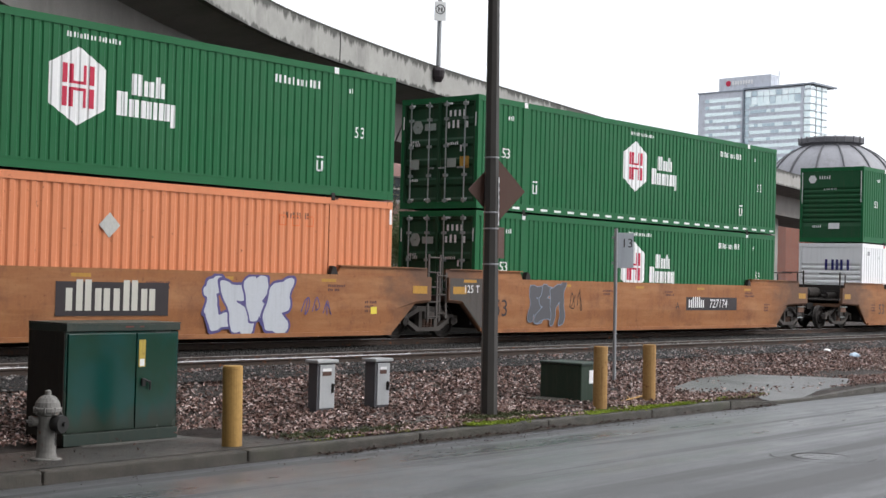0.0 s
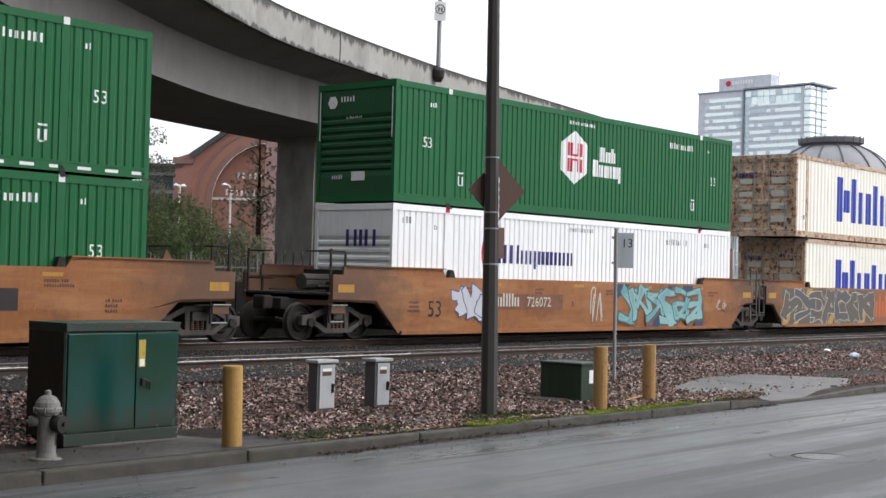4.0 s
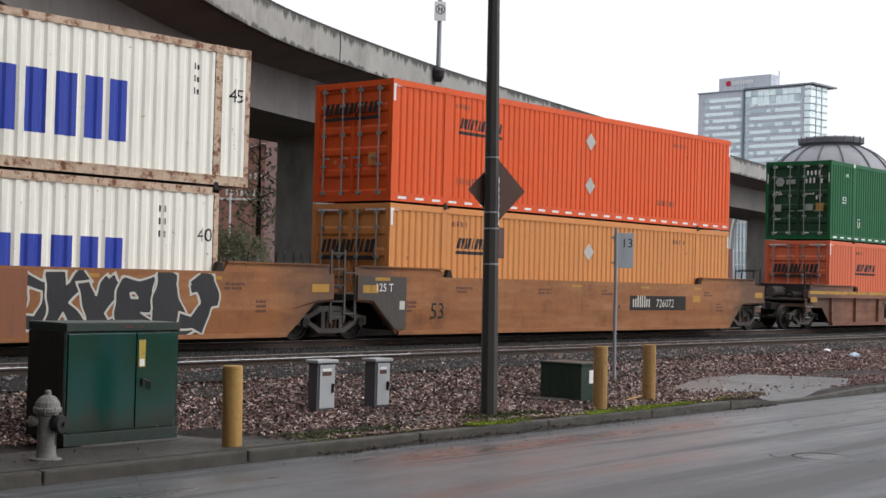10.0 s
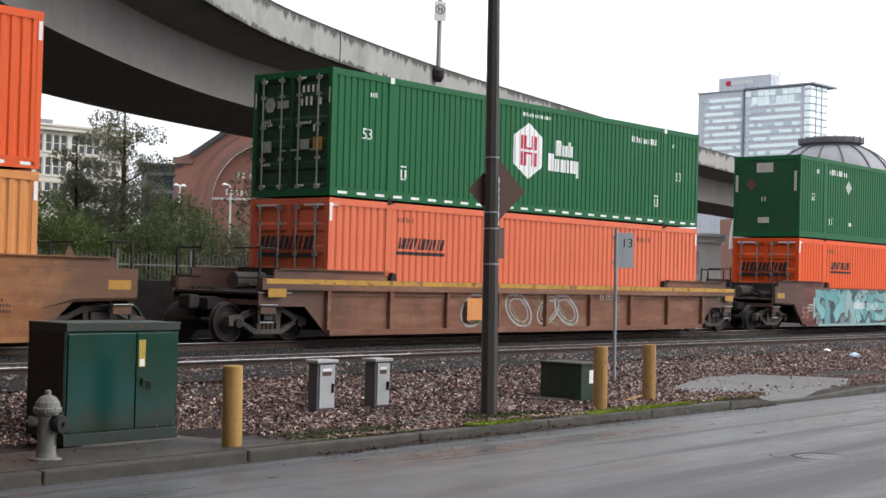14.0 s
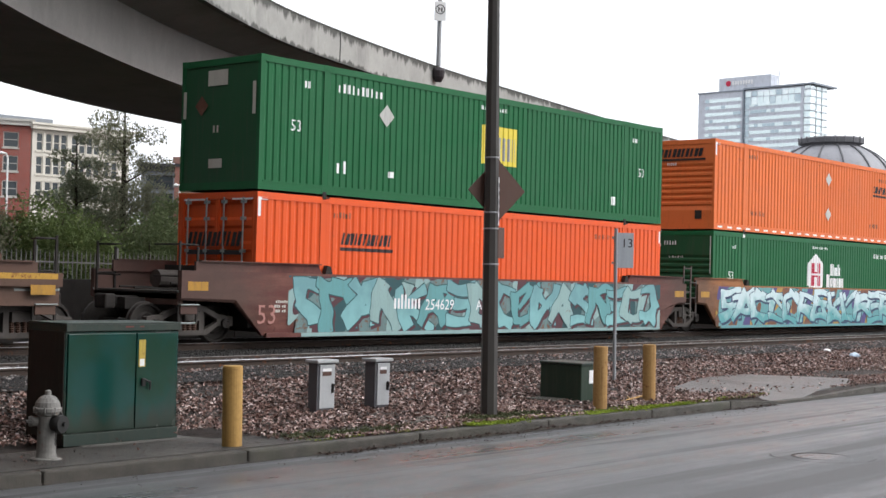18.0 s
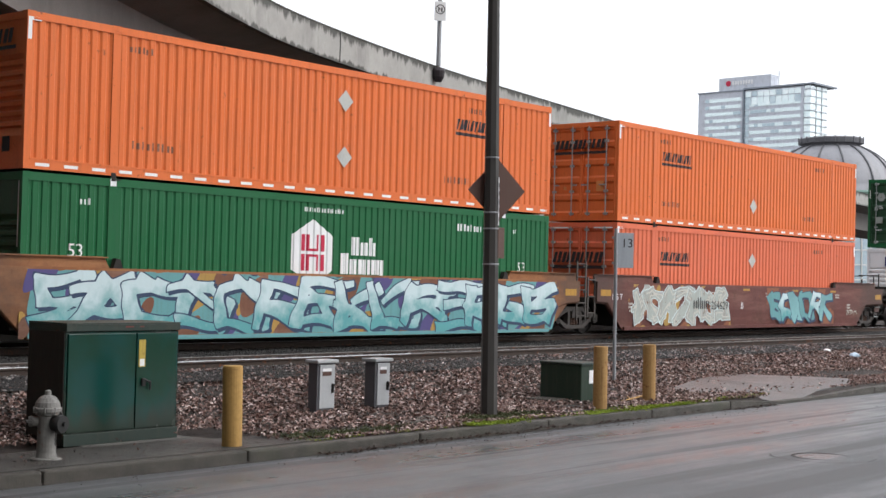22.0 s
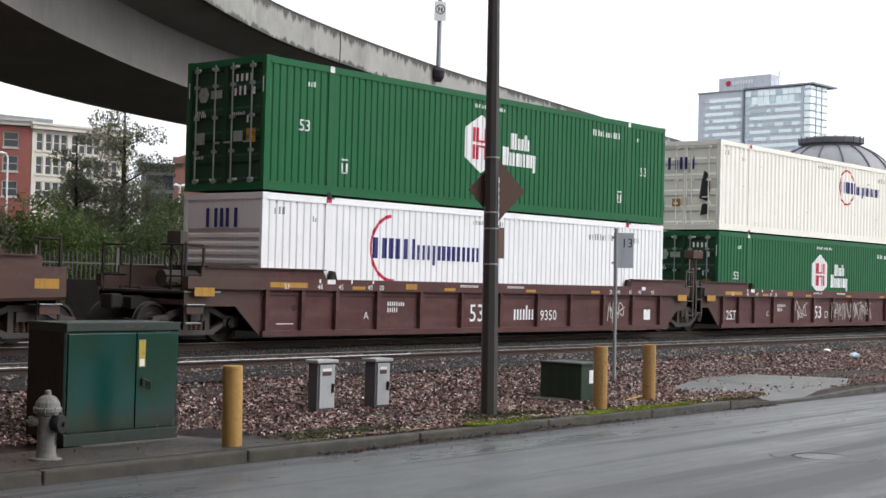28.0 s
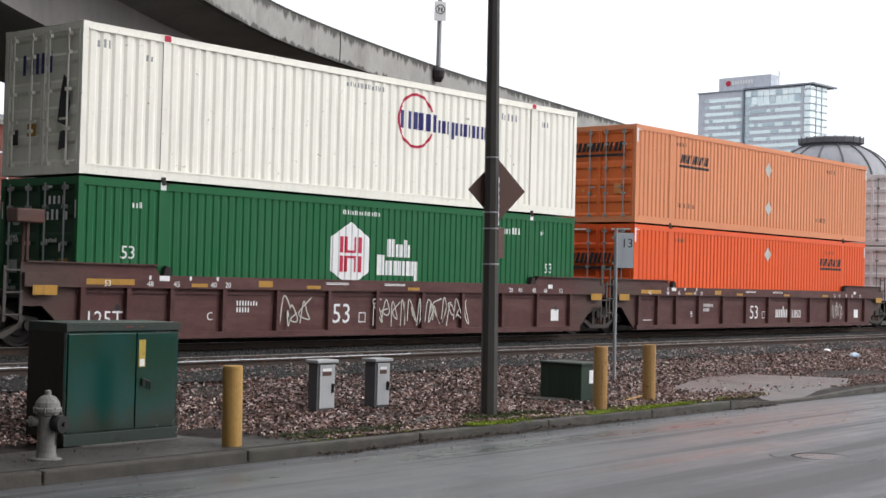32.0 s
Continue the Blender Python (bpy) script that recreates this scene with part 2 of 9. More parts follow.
M["earth"] = rough_stone("earth and leaf litter", (0.065, 0.049, 0.042), (0.026, 0.021, 0.018), 4.0, 0.95, 0.7)
M["low_box"] = paint("blackish green cabinet paint", (0.014, 0.034, 0.021), 0.5, 0.4)
M["pale_salmon"] = paint("sun-bleached salmon paint", (0.70, 0.27, 0.13), 0.5, 0.2, 0.1)
M["peach"] = paint("peach orange paint", (0.66, 0.235, 0.11), 0.5, 0.24, 0.2, 0.0, (0.26, 0.10, 0.05))


def fade_spray(name, top, low):
    """Spray paint that fades from one colour to another down the car's side."""
    m = paint(name, top, 0.55, 0.12)
    nt = m.node_tree
    bsdf = nt.nodes["Principled BSDF"]
    old = bsdf.inputs["Base Color"].links[0].from_socket
    sep = nt.nodes.new("ShaderNodeSeparateXYZ")
    nt.links.new(coords(nt, shift=False), sep.inputs[0])
    r = nt.nodes.new("ShaderNodeMapRange")
    r.inputs["From Min"].default_value = 1.25
    r.inputs["From Max"].default_value = 0.40
    wob = nt.nodes.new("ShaderNodeMath")
    wob.operation = "MULTIPLY_ADD"
    wob.inputs[1].default_value = 0.75
    nt.links.new(noise_fac(nt, coords(nt), 2.6, 0.3, 0.7, 4, 0.55), wob.inputs[0])
    nt.links.new(sep.outputs[2], wob.inputs[2])
    shift_down = nt.nodes.new("ShaderNodeMath")
    shift_down.operation = "SUBTRACT"
    shift_down.inputs[1].default_value = 0.37
    nt.links.new(wob.outputs[0], shift_down.inputs[0])
    nt.links.new(shift_down.outputs[0], r.inputs["Value"])
    nt.links.new(mix_colour(nt, r.outputs["Result"], old, low), bsdf.inputs["Base Color"])
    return m


M["fade_ice"] = fade_spray("ice to teal spray", (0.56, 0.68, 0.70), (0.11, 0.33, 0.34))
M["fade_teal"] = fade_spray("grey-teal to teal spray", (0.16, 0.33, 0.35), (0.22, 0.44, 0.45))
# near-black: the shade under the train is put into the colour
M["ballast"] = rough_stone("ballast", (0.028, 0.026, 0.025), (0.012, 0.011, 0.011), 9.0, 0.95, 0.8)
M["grey_metal"] = paint("grey galvanised metal", (0.30, 0.31, 0.32), 0.45, 0.2, 0.02, 0.3)
M["pole"] = paint("brown-grey pole paint", (0.05, 0.046, 0.043), 0.45, 0.2, 0.02)


def cabinet_paint():
    """Glossy enamel with broad dull patches and runs of dirt, greyer towards the bottom."""
    m, nt, bsdf = mat_nodes("dark green cabinet enamel")
    v = coords(nt)
    broad = noise_fac(nt, v, 1.1, 0.42, 0.62, 3, 0.5)
    c = mix_colour(nt, broad, (0.003, 0.047, 0.040), (0.004, 0.036, 0.020))
    low = noise_fac(nt, coords(nt, (1.2, 1.2, 0.8)), 0.9, 0.5, 0.68, 4, 0.6)
    c = mix_colour(nt, times(nt, low, 0.75), c, (0.026, 0.025, 0.018))
    # below a wavy height the colour is mixed towards grey-green
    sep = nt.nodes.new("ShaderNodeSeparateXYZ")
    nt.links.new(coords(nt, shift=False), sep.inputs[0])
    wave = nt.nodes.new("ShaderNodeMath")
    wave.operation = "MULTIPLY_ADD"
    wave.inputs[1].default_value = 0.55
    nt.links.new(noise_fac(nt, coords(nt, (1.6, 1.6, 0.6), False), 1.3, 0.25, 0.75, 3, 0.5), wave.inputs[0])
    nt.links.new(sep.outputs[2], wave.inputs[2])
    lower_tint = nt.nodes.new("ShaderNodeMapRange")
    lower_tint.inputs["From Min"].default_value = 0.10
    lower_tint.inputs["From Max"].default_value = -0.12
    nt.links.new(wave.outputs[0], lower_tint.inputs["Value"])
    c = mix_colour(nt, times(nt, lower_tint.outputs["Result"], 0.75), c, (0.030, 0.036, 0.027))
    nt.links.new(c, bsdf.inputs["Base Color"])
    r = nt.nodes.new("ShaderNodeMapRange")
    r.inputs["To Min"].default_value = 0.16
    r.inputs["To Max"].default_value = 0.34
    nt.links.new(low, r.inputs["Value"])
    nt.links.new(r.outputs["Result"], bsdf.inputs["Roughness"])
    bsdf.inputs["Specular IOR Level"].default_value = 0.4
    return m


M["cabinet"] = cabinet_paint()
M["dull_red"] = paint("dull red paint dab", (0.16, 0.03, 0.025), 0.6, 0.7, 0.2)
M["faded_yellow"] = paint("faded yellow sticker", (0.50, 0.36, 0.06), 0.55, 0.7, 0.25)
M["pad"] = rough_stone("pale pad concrete", (0.13, 0.122, 0.11), (0.07, 0.065, 0.058), 3.0, 0.8, 0.4)
M["cabinet_end"] = paint("near-black brown paint", (0.012, 0.011, 0.009), 0.6, 0.5)
M["cabinet_lid"] = paint("grey green cabinet lid", (0.022, 0.038, 0.031), 0.45, 0.4)
M["grey_box"] = paint("pale grey cabinet paint", (0.42, 0.43, 0.44), 0.45, 0.25)
M["grey_box_dark"] = paint("dark grey cabinet paint", (0.10, 0.10, 0.11), 0.5, 0.25)
M["bollard_wood"] = paint("weathered ochre post paint", (0.40, 0.235, 0.085), 0.7, 0.95, 0.35, 0.0, (0.15, 0.075, 0.03), 14.0)
M["bollard"] = paint("yellow ochre bollard paint", (0.46, 0.275, 0.085), 0.65, 0.8, 0.12, 0.0, (0.17, 0.09, 0.04))
M["hydrant"] = paint("grey hydrant paint", (0.24, 0.23, 0.215), 0.6, 0.85, 0.35, 0.0, (0.05, 0.045, 0.04), 7.0)
M["black_metal"] = paint("black metal", (0.02, 0.02, 0.02), 0.5, 0.2)
M["sign_back"] = paint("dark brown sign back", (0.095, 0.046, 0.034), 0.5, 0.3)
M["fence_grey"] = paint("weathered grey fence paint", (0.25, 0.25, 0.24), 0.6, 0.35)
M["sign_grey"] = paint("grey sign plate", (0.36, 0.39, 0.42), 0.45, 0.2)


def wet_asphalt():
    """Asphalt wet from rain: a smooth, shining lane by the kerb, coarser dark asphalt towards the crown."""
    m, nt, bsdf = mat_nodes("wet asphalt")
    v = coords(nt, shift=False)
    a = noise_fac(nt, v, 1.2, 0.35, 0.7, 6, 0.6)
    c = mix_colour(nt, a, (0.07, 0.072, 0.076), (0.125, 0.127, 0.13))
    sep = nt.nodes.new("ShaderNodeSeparateXYZ")
    nt.links.new(v, sep.inputs[0])
    wob = nt.nodes.new("ShaderNodeMath")
    wob.operation = "MULTIPLY_ADD"
    wob.inputs[1].default_value = 1.6
    nt.links.new(noise_fac(nt, coords(nt, (0.12, 0.8, 1), False), 1.0, 0.2, 0.8, 5, 0.6), wob.inputs[0])
    nt.links.new(sep.outputs[1], wob.inputs[2])
    crown = nt.nodes.new("ShaderNodeMapRange")
    crown.inputs["From Min"].default_value = -12.9
    crown.inputs["From Max"].default_value = -14.6
    nt.links.new(wob.outputs[0], crown.inputs["Value"])
    c = mix_colour(nt, times(nt, crown.outputs["Result"], 0.6), c, (0.035, 0.035, 0.036))
    g = noise_fac(nt, v, 46.0, 0.36, 0.70, 4, 0.8)
    c = mix_colour(nt, times(nt, g, 0.7), c, (0.022, 0.022, 0.023))
    chip = noise_fac(nt, v, 90.0, 0.62, 0.70, 2, 0.5)
    c = mix_colour(nt, times(nt, chip, 0.6), c, (0.30, 0.30, 0.30))
    band = noise_fac(nt, coords(nt, (0.035, 1.2, 1), False), 1.3, 0.53, 0.60, 6, 0.6)
    c = mix_colour(nt, times(nt, band, 0.85), c, (0.022, 0.020, 0.020))
    nt.links.new(c, bsdf.inputs["Base Color"])
    # water lies in long streaks along the lanes
    wet = noise_fac(nt, coords(nt, (0.07, 1.3, 1), False), 1.0, 0.42, 0.58, 7, 0.6)
    patch = noise_fac(nt, coords(nt, (0.5, 1.6, 1), False), 1.0, 0.40, 0.66, 6, 0.6)
    mx = nt.nodes.new("ShaderNodeMath")
    mx.operation = "ADD"
    mx.use_clamp = True
    nt.links.new(times(nt, wet, 0.55), mx.inputs[0])
    nt.links.new(times(nt, patch, 0.3), mx.inputs[1])
    mx2 = nt.nodes.new("ShaderNodeMath")
    mx2.operation = "ADD"
    mx2.use_clamp = True
    nt.links.new(mx.outputs[0], mx2.inputs[0])
    nt.links.new(times(nt, crown.outputs["Result"], 0.5), mx2.inputs[1])
    mx3 = nt.nodes.new("ShaderNodeMath")
    mx3.operation = "ADD"
    mx3.use_clamp = True
    nt.links.new(mx2.outputs[0], mx3.inputs[0])
    nt.links.new(times(nt, band, 0.5), mx3.inputs[1])
    r = nt.nodes.new("ShaderNodeMapRange")
    r.inputs["To Min"].default_value = 0.25
    r.inputs["To Max"].default_value = 0.60
    bsdf.inputs["Specular IOR Level"].default_value = 0.85
    nt.links.new(mx3.outputs[0], r.inputs["Value"])
    nt.links.new(r.outputs["Result"], bsdf.inputs["Roughness"])
    bump(nt, bsdf, g, 0.12, 0.008)
    return m


M["road"] = wet_asphalt()
KERB_Y, KERB_W, VERGE_Z, ROAD_Z = -10.86, 0.17, -0.64, -0.785


def ground_z(y):
    """The height of the verge and track bed across the line."""
    pts = ((-10.7, VERGE_Z), (-8.6, -0.62), (-7.4, -0.50), (-6.3, -0.30), (-5.7, -0.17), (-3.2, -0.15), (-2.4, -0.20), (2.4, -0.20), (4.0, -0.45), (12.0, -0.5))
    if y <= pts[0][0]:
        return pts[0][1]
    for (y0, z0), (y1, z1) in zip(pts, pts[1:]):
        if y <= y1:
            return z0 + (z1 - z0) * (y - y0) / (y1 - y0)
    return pts[-1][1]


def road_z(x, y):
    return ROAD_Z + 0.06 * (1 - abs(y + 17.5) / 7.0) + 0.012 * noise.noise((x * 0.25, y * 0.8, 2))


SLAB = [(24.9, -10.78), (26.3, -10.77), (27.4, -10.66), (29.0, -10.45), (30.2, -10.15), (31.1, -9.55), (30.6, -8.6), (28.9, -7.95), (27.0, -8.05), (24.6, -8.75), (23.9, -9.25), (24.2, -9.75), (24.9, -10.1)]


def on_slab(x, y):
    """Whether a place lies on the driveway apron."""
    inside = False
    for (xa, ya), (xb, yb) in zip(SLAB, SLAB[1:] + SLAB[:1]):
        if (ya > y) != (yb > y) and x < (xb - xa) * (y - ya) / (yb - ya) + xa:
            inside = not inside
    return inside


def build_ground():
    bm = bmesh.new()
    xs = [-900, -200, -60, -20] + [x * 0.5 for x in range(-30, 121)] + [70, 90, 120, 160, 220, 320, 500, 1500]
    ys = [-900, -300, -80, -30, -18, -10.99, -10.98, -10.72] + [y * 0.25 for y in range(-42, 14)] + [4, 6, 9, 12, 20, 40, 80, 160, 320, 700, 1500]
    grid = []
    for x in xs:
        row = []
        for y in ys:
            z = -0.82 if y < -10.985 else (-0.80 if y < -10.9 else ground_z(y))
            if on_slab(x, y):
                z -= 0.2
            elif x < 14.9 and -10.7 < y < -8.0 and x > 3.5:
                z -= 0.10
            elif -10.6 < y < 3.5:
                z += 0.035 * (noise.noise((x * 0.9, y * 1.3, 0)) + 0.5 * noise.noise((x * 3, y * 3, 5)))
            row.append(bm.verts.new((x, y, z)))
        grid.append(row)
    for a, b in zip(grid, grid[1:]):
        for j in range(len(ys) - 1):
            bm.faces.new((a[j], b[j], b[j + 1], a[j + 1]))
    tagged(part("ground", bm, M["earth"], smooth=True), "dark earth covered with brown leaf litter beside the tracks", "ground", kind="structure")

    bm = bmesh.new()
    rx = [-60, -20, -5] + [x * 0.5 for x in range(0, 81)] + [50, 70, 120, 250, 600]
    ry = [-24.5, -22, -20, -19, -18, -17, -16, -15, -14, -13, -12, -11.4, -11.0, -10.95]
    grid = [[bm.verts.new((x, y, road_z(x, y))) for y in ry] for x in rx]
    for a, b in zip(grid, grid[1:]):
        for j in range(len(ry) - 1):
            bm.faces.new((a[j], b[j], b[j + 1], a[j + 1]))
    tagged(part("road", bm, M["road"], smooth=True), "wet grey asphalt road with shining wheel tracks", "road", kind="structure")


def build_kerb():
    kerb = thing("kerb", "worn concrete kerb with mossy edge along the wet road", "kerb", kind="structure")
    lengths = [(-30, 5.45), (5.47, 8.46), (8.48, 11.28), (11.30, 14.38), (14.40, 17.35), (17.37, 20.3), (20.32, 23.0)]
    lengths += [(29.4, 32.3), (32.32, 35.3), (35.32, 60), (60.02, 200)]
    for x0, x1 in lengths:
        bm = bmesh.new()
        bevel_box(bm, x0, x1, KERB_Y - KERB_W / 2, KERB_Y + KERB_W / 2, -0.9, VERGE_Z + 0.005, 0.025)
        part("kerb_stone", bm, M["kerb"], kerb)
    # the kerb drops towards the driveway
    for xa, xb, za, zb in ((23.02, 24.9, VERGE_Z + 0.005, VERGE_Z - 0.09), (24.92, 26.18, VERGE_Z - 0.09, VERGE_Z - 0.09), (26.2, 29.38, VERGE_Z - 0.09, VERGE_Z + 0.005)):
        bm = bmesh.new()
        y0, y1 = KERB_Y - KERB_W / 2, KERB_Y + KERB_W / 2
        prism(bm, [(xa, -0.9), (xb, -0.9), (xb, zb), (xa, za)], "y", y0, y1)
        part("kerb_stone", bm, M["kerb"], kerb)
    bm = bmesh.new()
    lo = [bm.verts.new((x, y, -0.95)) for x, y in SLAB]
    hi = [bm.verts.new((x, y, VERGE_Z - 0.09 if y < -10.7 else max(ground_z(y), VERGE_Z) + 0.02)) for x, y in SLAB]
    bm.faces.new(hi)
    for i in range(len(SLAB)):
        j = (i + 1) % len(SLAB)
        bm.faces.new((lo[i], lo[j], hi[j], hi[i]))
    bmesh.ops.triangulate(bm, faces=bm.faces[:])
    bmesh.ops.recalc_face_normals(bm, faces=bm.faces[:])
    tagged(part("driveway_slab", bm, M["slab"]), "wet grey concrete driveway apron", "pavement", kind="structure")
    bm = bmesh.new()
    prism(bm, [(4.0, -10.77), (11.5, -10.77), (14.2, -10.6), (14.6, -9.9), (11.9, -9.6), (11.9, -9.2), (4.0, -9.2)], "z", -0.9, VERGE_Z + 0.012)
    for v in bm.verts:
        if v.co.z > -0.8:
            v.co.z -= 0.03 * (v.co.y + 10.77)
    tagged(part("pavement", bm, M["pavement"]), "damp dark concrete pavement behind the kerb", "pavement", kind="structure")


build_ground()
build_kerb()


# ---- rails ----
M["rail_side"] = paint("rusty rail", (0.05, 0.034, 0.027), 0.8, 0.4, 0.4)
M["rail_head"] = paint("polished rail head", (0.75, 0.75, 0.76), 0.32, 0.05, 0.0, 0.6)
M["rail_dull"] = paint("dull rail head", (0.16, 0.15, 0.145), 0.45, 0.4, 0.2, 0.5)
M["sleeper"] = paint("old sleeper wood", (0.075, 0.06, 0.05), 0.9, 0.4)


def rail(track, y, shiny=True, z=0.0, joint=410.0):
    bm = bmesh.new()
    prof = [(-0.07, -0.17), (0.07, -0.17), (0.07, -0.155), (0.012, -0.13), (0.010, -0.05), (0.036, -0.035), (0.036, -0.006), (-0.036, -0.006), (-0.036, -0.035), (-0.010, -0.05), (-0.012, -0.13), (-0.07, -0.155)]
    prism(bm, [(y + a, z + b) for a, b in prof], "x", -120, 420)
    r = part("rail", bm, M["rail_side"], track)
    # joint: an added split between the bright head and a dull stretch
    for x0, x1, bright in ((-120, joint - 0.004, shiny), (joint + 0.004, 420, False)):
        bm = bmesh.new()
        prism(bm, [(y - 0.034, z - 0.006), (y + 0.034, z - 0.006), (y + 0.028, z), (y - 0.028, z)], "x", x0, x1)
        part("rail_head", bm, M["rail_head" if bright else "rail_dull"], r, "polished running surface" if bright else "dull running surface")


def track_bed():
    for y0, y1, label in ((-3.3, 3.3, "black ballast bed with the train's shade in its colour"), (-6.3, -3.3, "dark grey ballast bed of the siding")):
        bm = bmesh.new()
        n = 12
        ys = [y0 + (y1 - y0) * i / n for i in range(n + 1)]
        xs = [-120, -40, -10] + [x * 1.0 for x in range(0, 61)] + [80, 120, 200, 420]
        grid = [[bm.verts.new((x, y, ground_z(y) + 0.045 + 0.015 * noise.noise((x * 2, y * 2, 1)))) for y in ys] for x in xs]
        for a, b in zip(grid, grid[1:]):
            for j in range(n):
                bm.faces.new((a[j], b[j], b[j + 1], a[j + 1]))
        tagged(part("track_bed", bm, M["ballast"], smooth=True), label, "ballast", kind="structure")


track_bed()


def build_tracks():
    for centre, label in ((0.0, "railway track with polished rails under the train"), (-4.65, "empty siding track with one bright rail in ballast")):
        track = thing("railway_track", label, "railway track", "tracks beside the road", "structure")
        rail(track, centre - 0.752, True, 0.0, 410.0 if centre == 0 else 20.4)
        rail(track, centre + 0.752, centre == 0, 0.0 if centre == 0 else -0.05)
        me = None
        lo, hi = (0, 46) if centre == 0 else (8, 50)
        for i in range(int(lo / 0.55), int(hi / 0.55)):
            if me is None:
                bm = bmesh.new()
                bevel_box(bm, -0.11, 0.11, -1.3, 1.3, -0.34, -0.175, 0.012)
                ob = part("sleeper", bm, M["sleeper"], track)
                me = ob.data
            else:
                ob = link_mesh("sleeper", me, None, track)
            ob.location = (i * 0.55, centre, 0.0)


build_tracks()


# ---- viaduct ----
def spline(pts, n):
    """Points along a smooth line through the given ones."""
    out = []
    ext = [2 * Vector(pts[0]) - Vector(pts[1])] + [Vector(p) for p in pts] + [2 * Vector(pts[-1]) - Vector(pts[-2])]
    for i in range(1, len(ext) - 2):
        a, b, c, d = ext[i - 1:i + 3]
        for k in range(n):
            t = k / n
            out.append(0.5 * (2 * b + (c - a) * t + (2 * a - 5 * b + 4 * c - d) * t * t + (3 * b - a - 3 * c + d) * t ** 3))
    out.append(ext[-2])
    return out


def sweep(bm, path, prof):
    """Draws a closed outline of (across, height) along a level path."""
    rings = []
    for i, p in enumerate(path):
        d = (path[min(i + 1, len(path) - 1)] - path[max(i - 1, 0)]).normalized()
        side = Vector((-d.y, d.x, 0))
        rings.append([bm.verts.new(p + side * a + Vector((0, 0, h))) for a, h in prof])
    n = len(prof)
    for a, b in zip(rings, rings[1:]):
        for j in range(n):
            k = (j + 1) % n
            bm.faces.new((a[j], b[j], b[k], a[k]))
    bm.faces.new(rings[0][::-1])
    bm.faces.new(rings[-1])


VIA_Z = 7.2
# the line of the girder's lower edge on the side of the railway
VIA_PATH = [(-5.6, -60), (-5.4, -46), (-4.6, -36), (-3.6, -28), (-2.0, -21), (1.0, -14), (5.3, -7.6), (10.8, -1.6), (17, 3.6), (21.3, 6.75), (26.7, 10.1), (32.7, 12.9), (43.5, 16.2), (54, 18.5), (64, 20.6), (72, 22.3), (99, 27.5), (130, 33.2), (190, 43.0)]


GIRDER_JOINT = ((43.55, 16.19), (44.65, 16.42))


def build_viaduct():
    path = spline([(x, y, 0.0) for x, y in VIA_PATH], 8)
    via = thing("viaduct", "curved grey concrete road viaduct on piers behind the train", "viaduct", kind="structure")
    z = VIA_Z
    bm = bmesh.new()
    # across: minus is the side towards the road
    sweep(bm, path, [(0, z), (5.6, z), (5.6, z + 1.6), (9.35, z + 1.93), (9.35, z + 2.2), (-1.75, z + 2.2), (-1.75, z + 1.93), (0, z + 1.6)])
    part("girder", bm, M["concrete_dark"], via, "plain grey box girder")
    for a0, a1 in ((-1.97, -1.752), (9.352, 9.57)):
        bm = bmesh.new()
        sweep(bm, path, [(a0, z + 1.9), (a1, z + 1.9), (a1, z + 3.0), (a0, z + 3.0)])
        part("parapet", bm, M["parapet"], via, "streaked pale concrete parapet")
    # dark dripped edge along the parapet's foot and cap
    bm = bmesh.new()
    sweep(bm, path, [(-1.99, z + 3.0), (-1.73, z + 3.0), (-1.73, z + 3.05), (-1.99, z + 3.05)])
    part("coping", bm, M["coping"], via, "dark weathered coping")
    for k in (76, 90, 104, 118):
        p, q = path[k], path[k + 1]
        d = (q - p).normalized()
        side = Vector((-d.y, d.x, 0))
        bm = bmesh.new()
        m = Matrix.Translation(p + side * -1.985) @ Matrix.Rotation(math.atan2(d.y, d.x), 4, "Z")
        box(bm, -0.02, 0.02, -0.01, 0.01, z + 1.92, z + 3.0, m)
        part("joint", bm, M["mark_black"], via)
    bm = bmesh.new()
    a_, b_ = GIRDER_JOINT
    tube(bm, (*a_, z + 0.01), (*b_, z + 1.6), 0.03, seg=5)
    part("joint", bm, M["mark_black"], via, "open joint in the girder")
    # piers; the wide one at y = -8.6 is unseen, added to block light
    for px, py, ang in ((41.61, 19.33, 10), (106, 31.6, 10), (1.2, -8.6, 54)):
        bm = bmesh.new()
        sub = bmesh.new()
        wide = 3.2 if py < 0 else 1.03
        box(sub, -1.0, 1.0, -wide, wide, -0.9, z)
        bmesh.ops.bevel(sub, geom=[e for e in sub.edges if abs(e.verts[0].co.z - e.verts[1].co.z) > 1], offset=0.08, segments=2, affect="EDGES")
        merge(bm, sub, Matrix.Translation((px, py, 0)) @ Matrix.Rotation(radians(ang), 4, "Z"))
        part("pier", bm, M["concrete"], via, "square grey concrete pier")
    return via


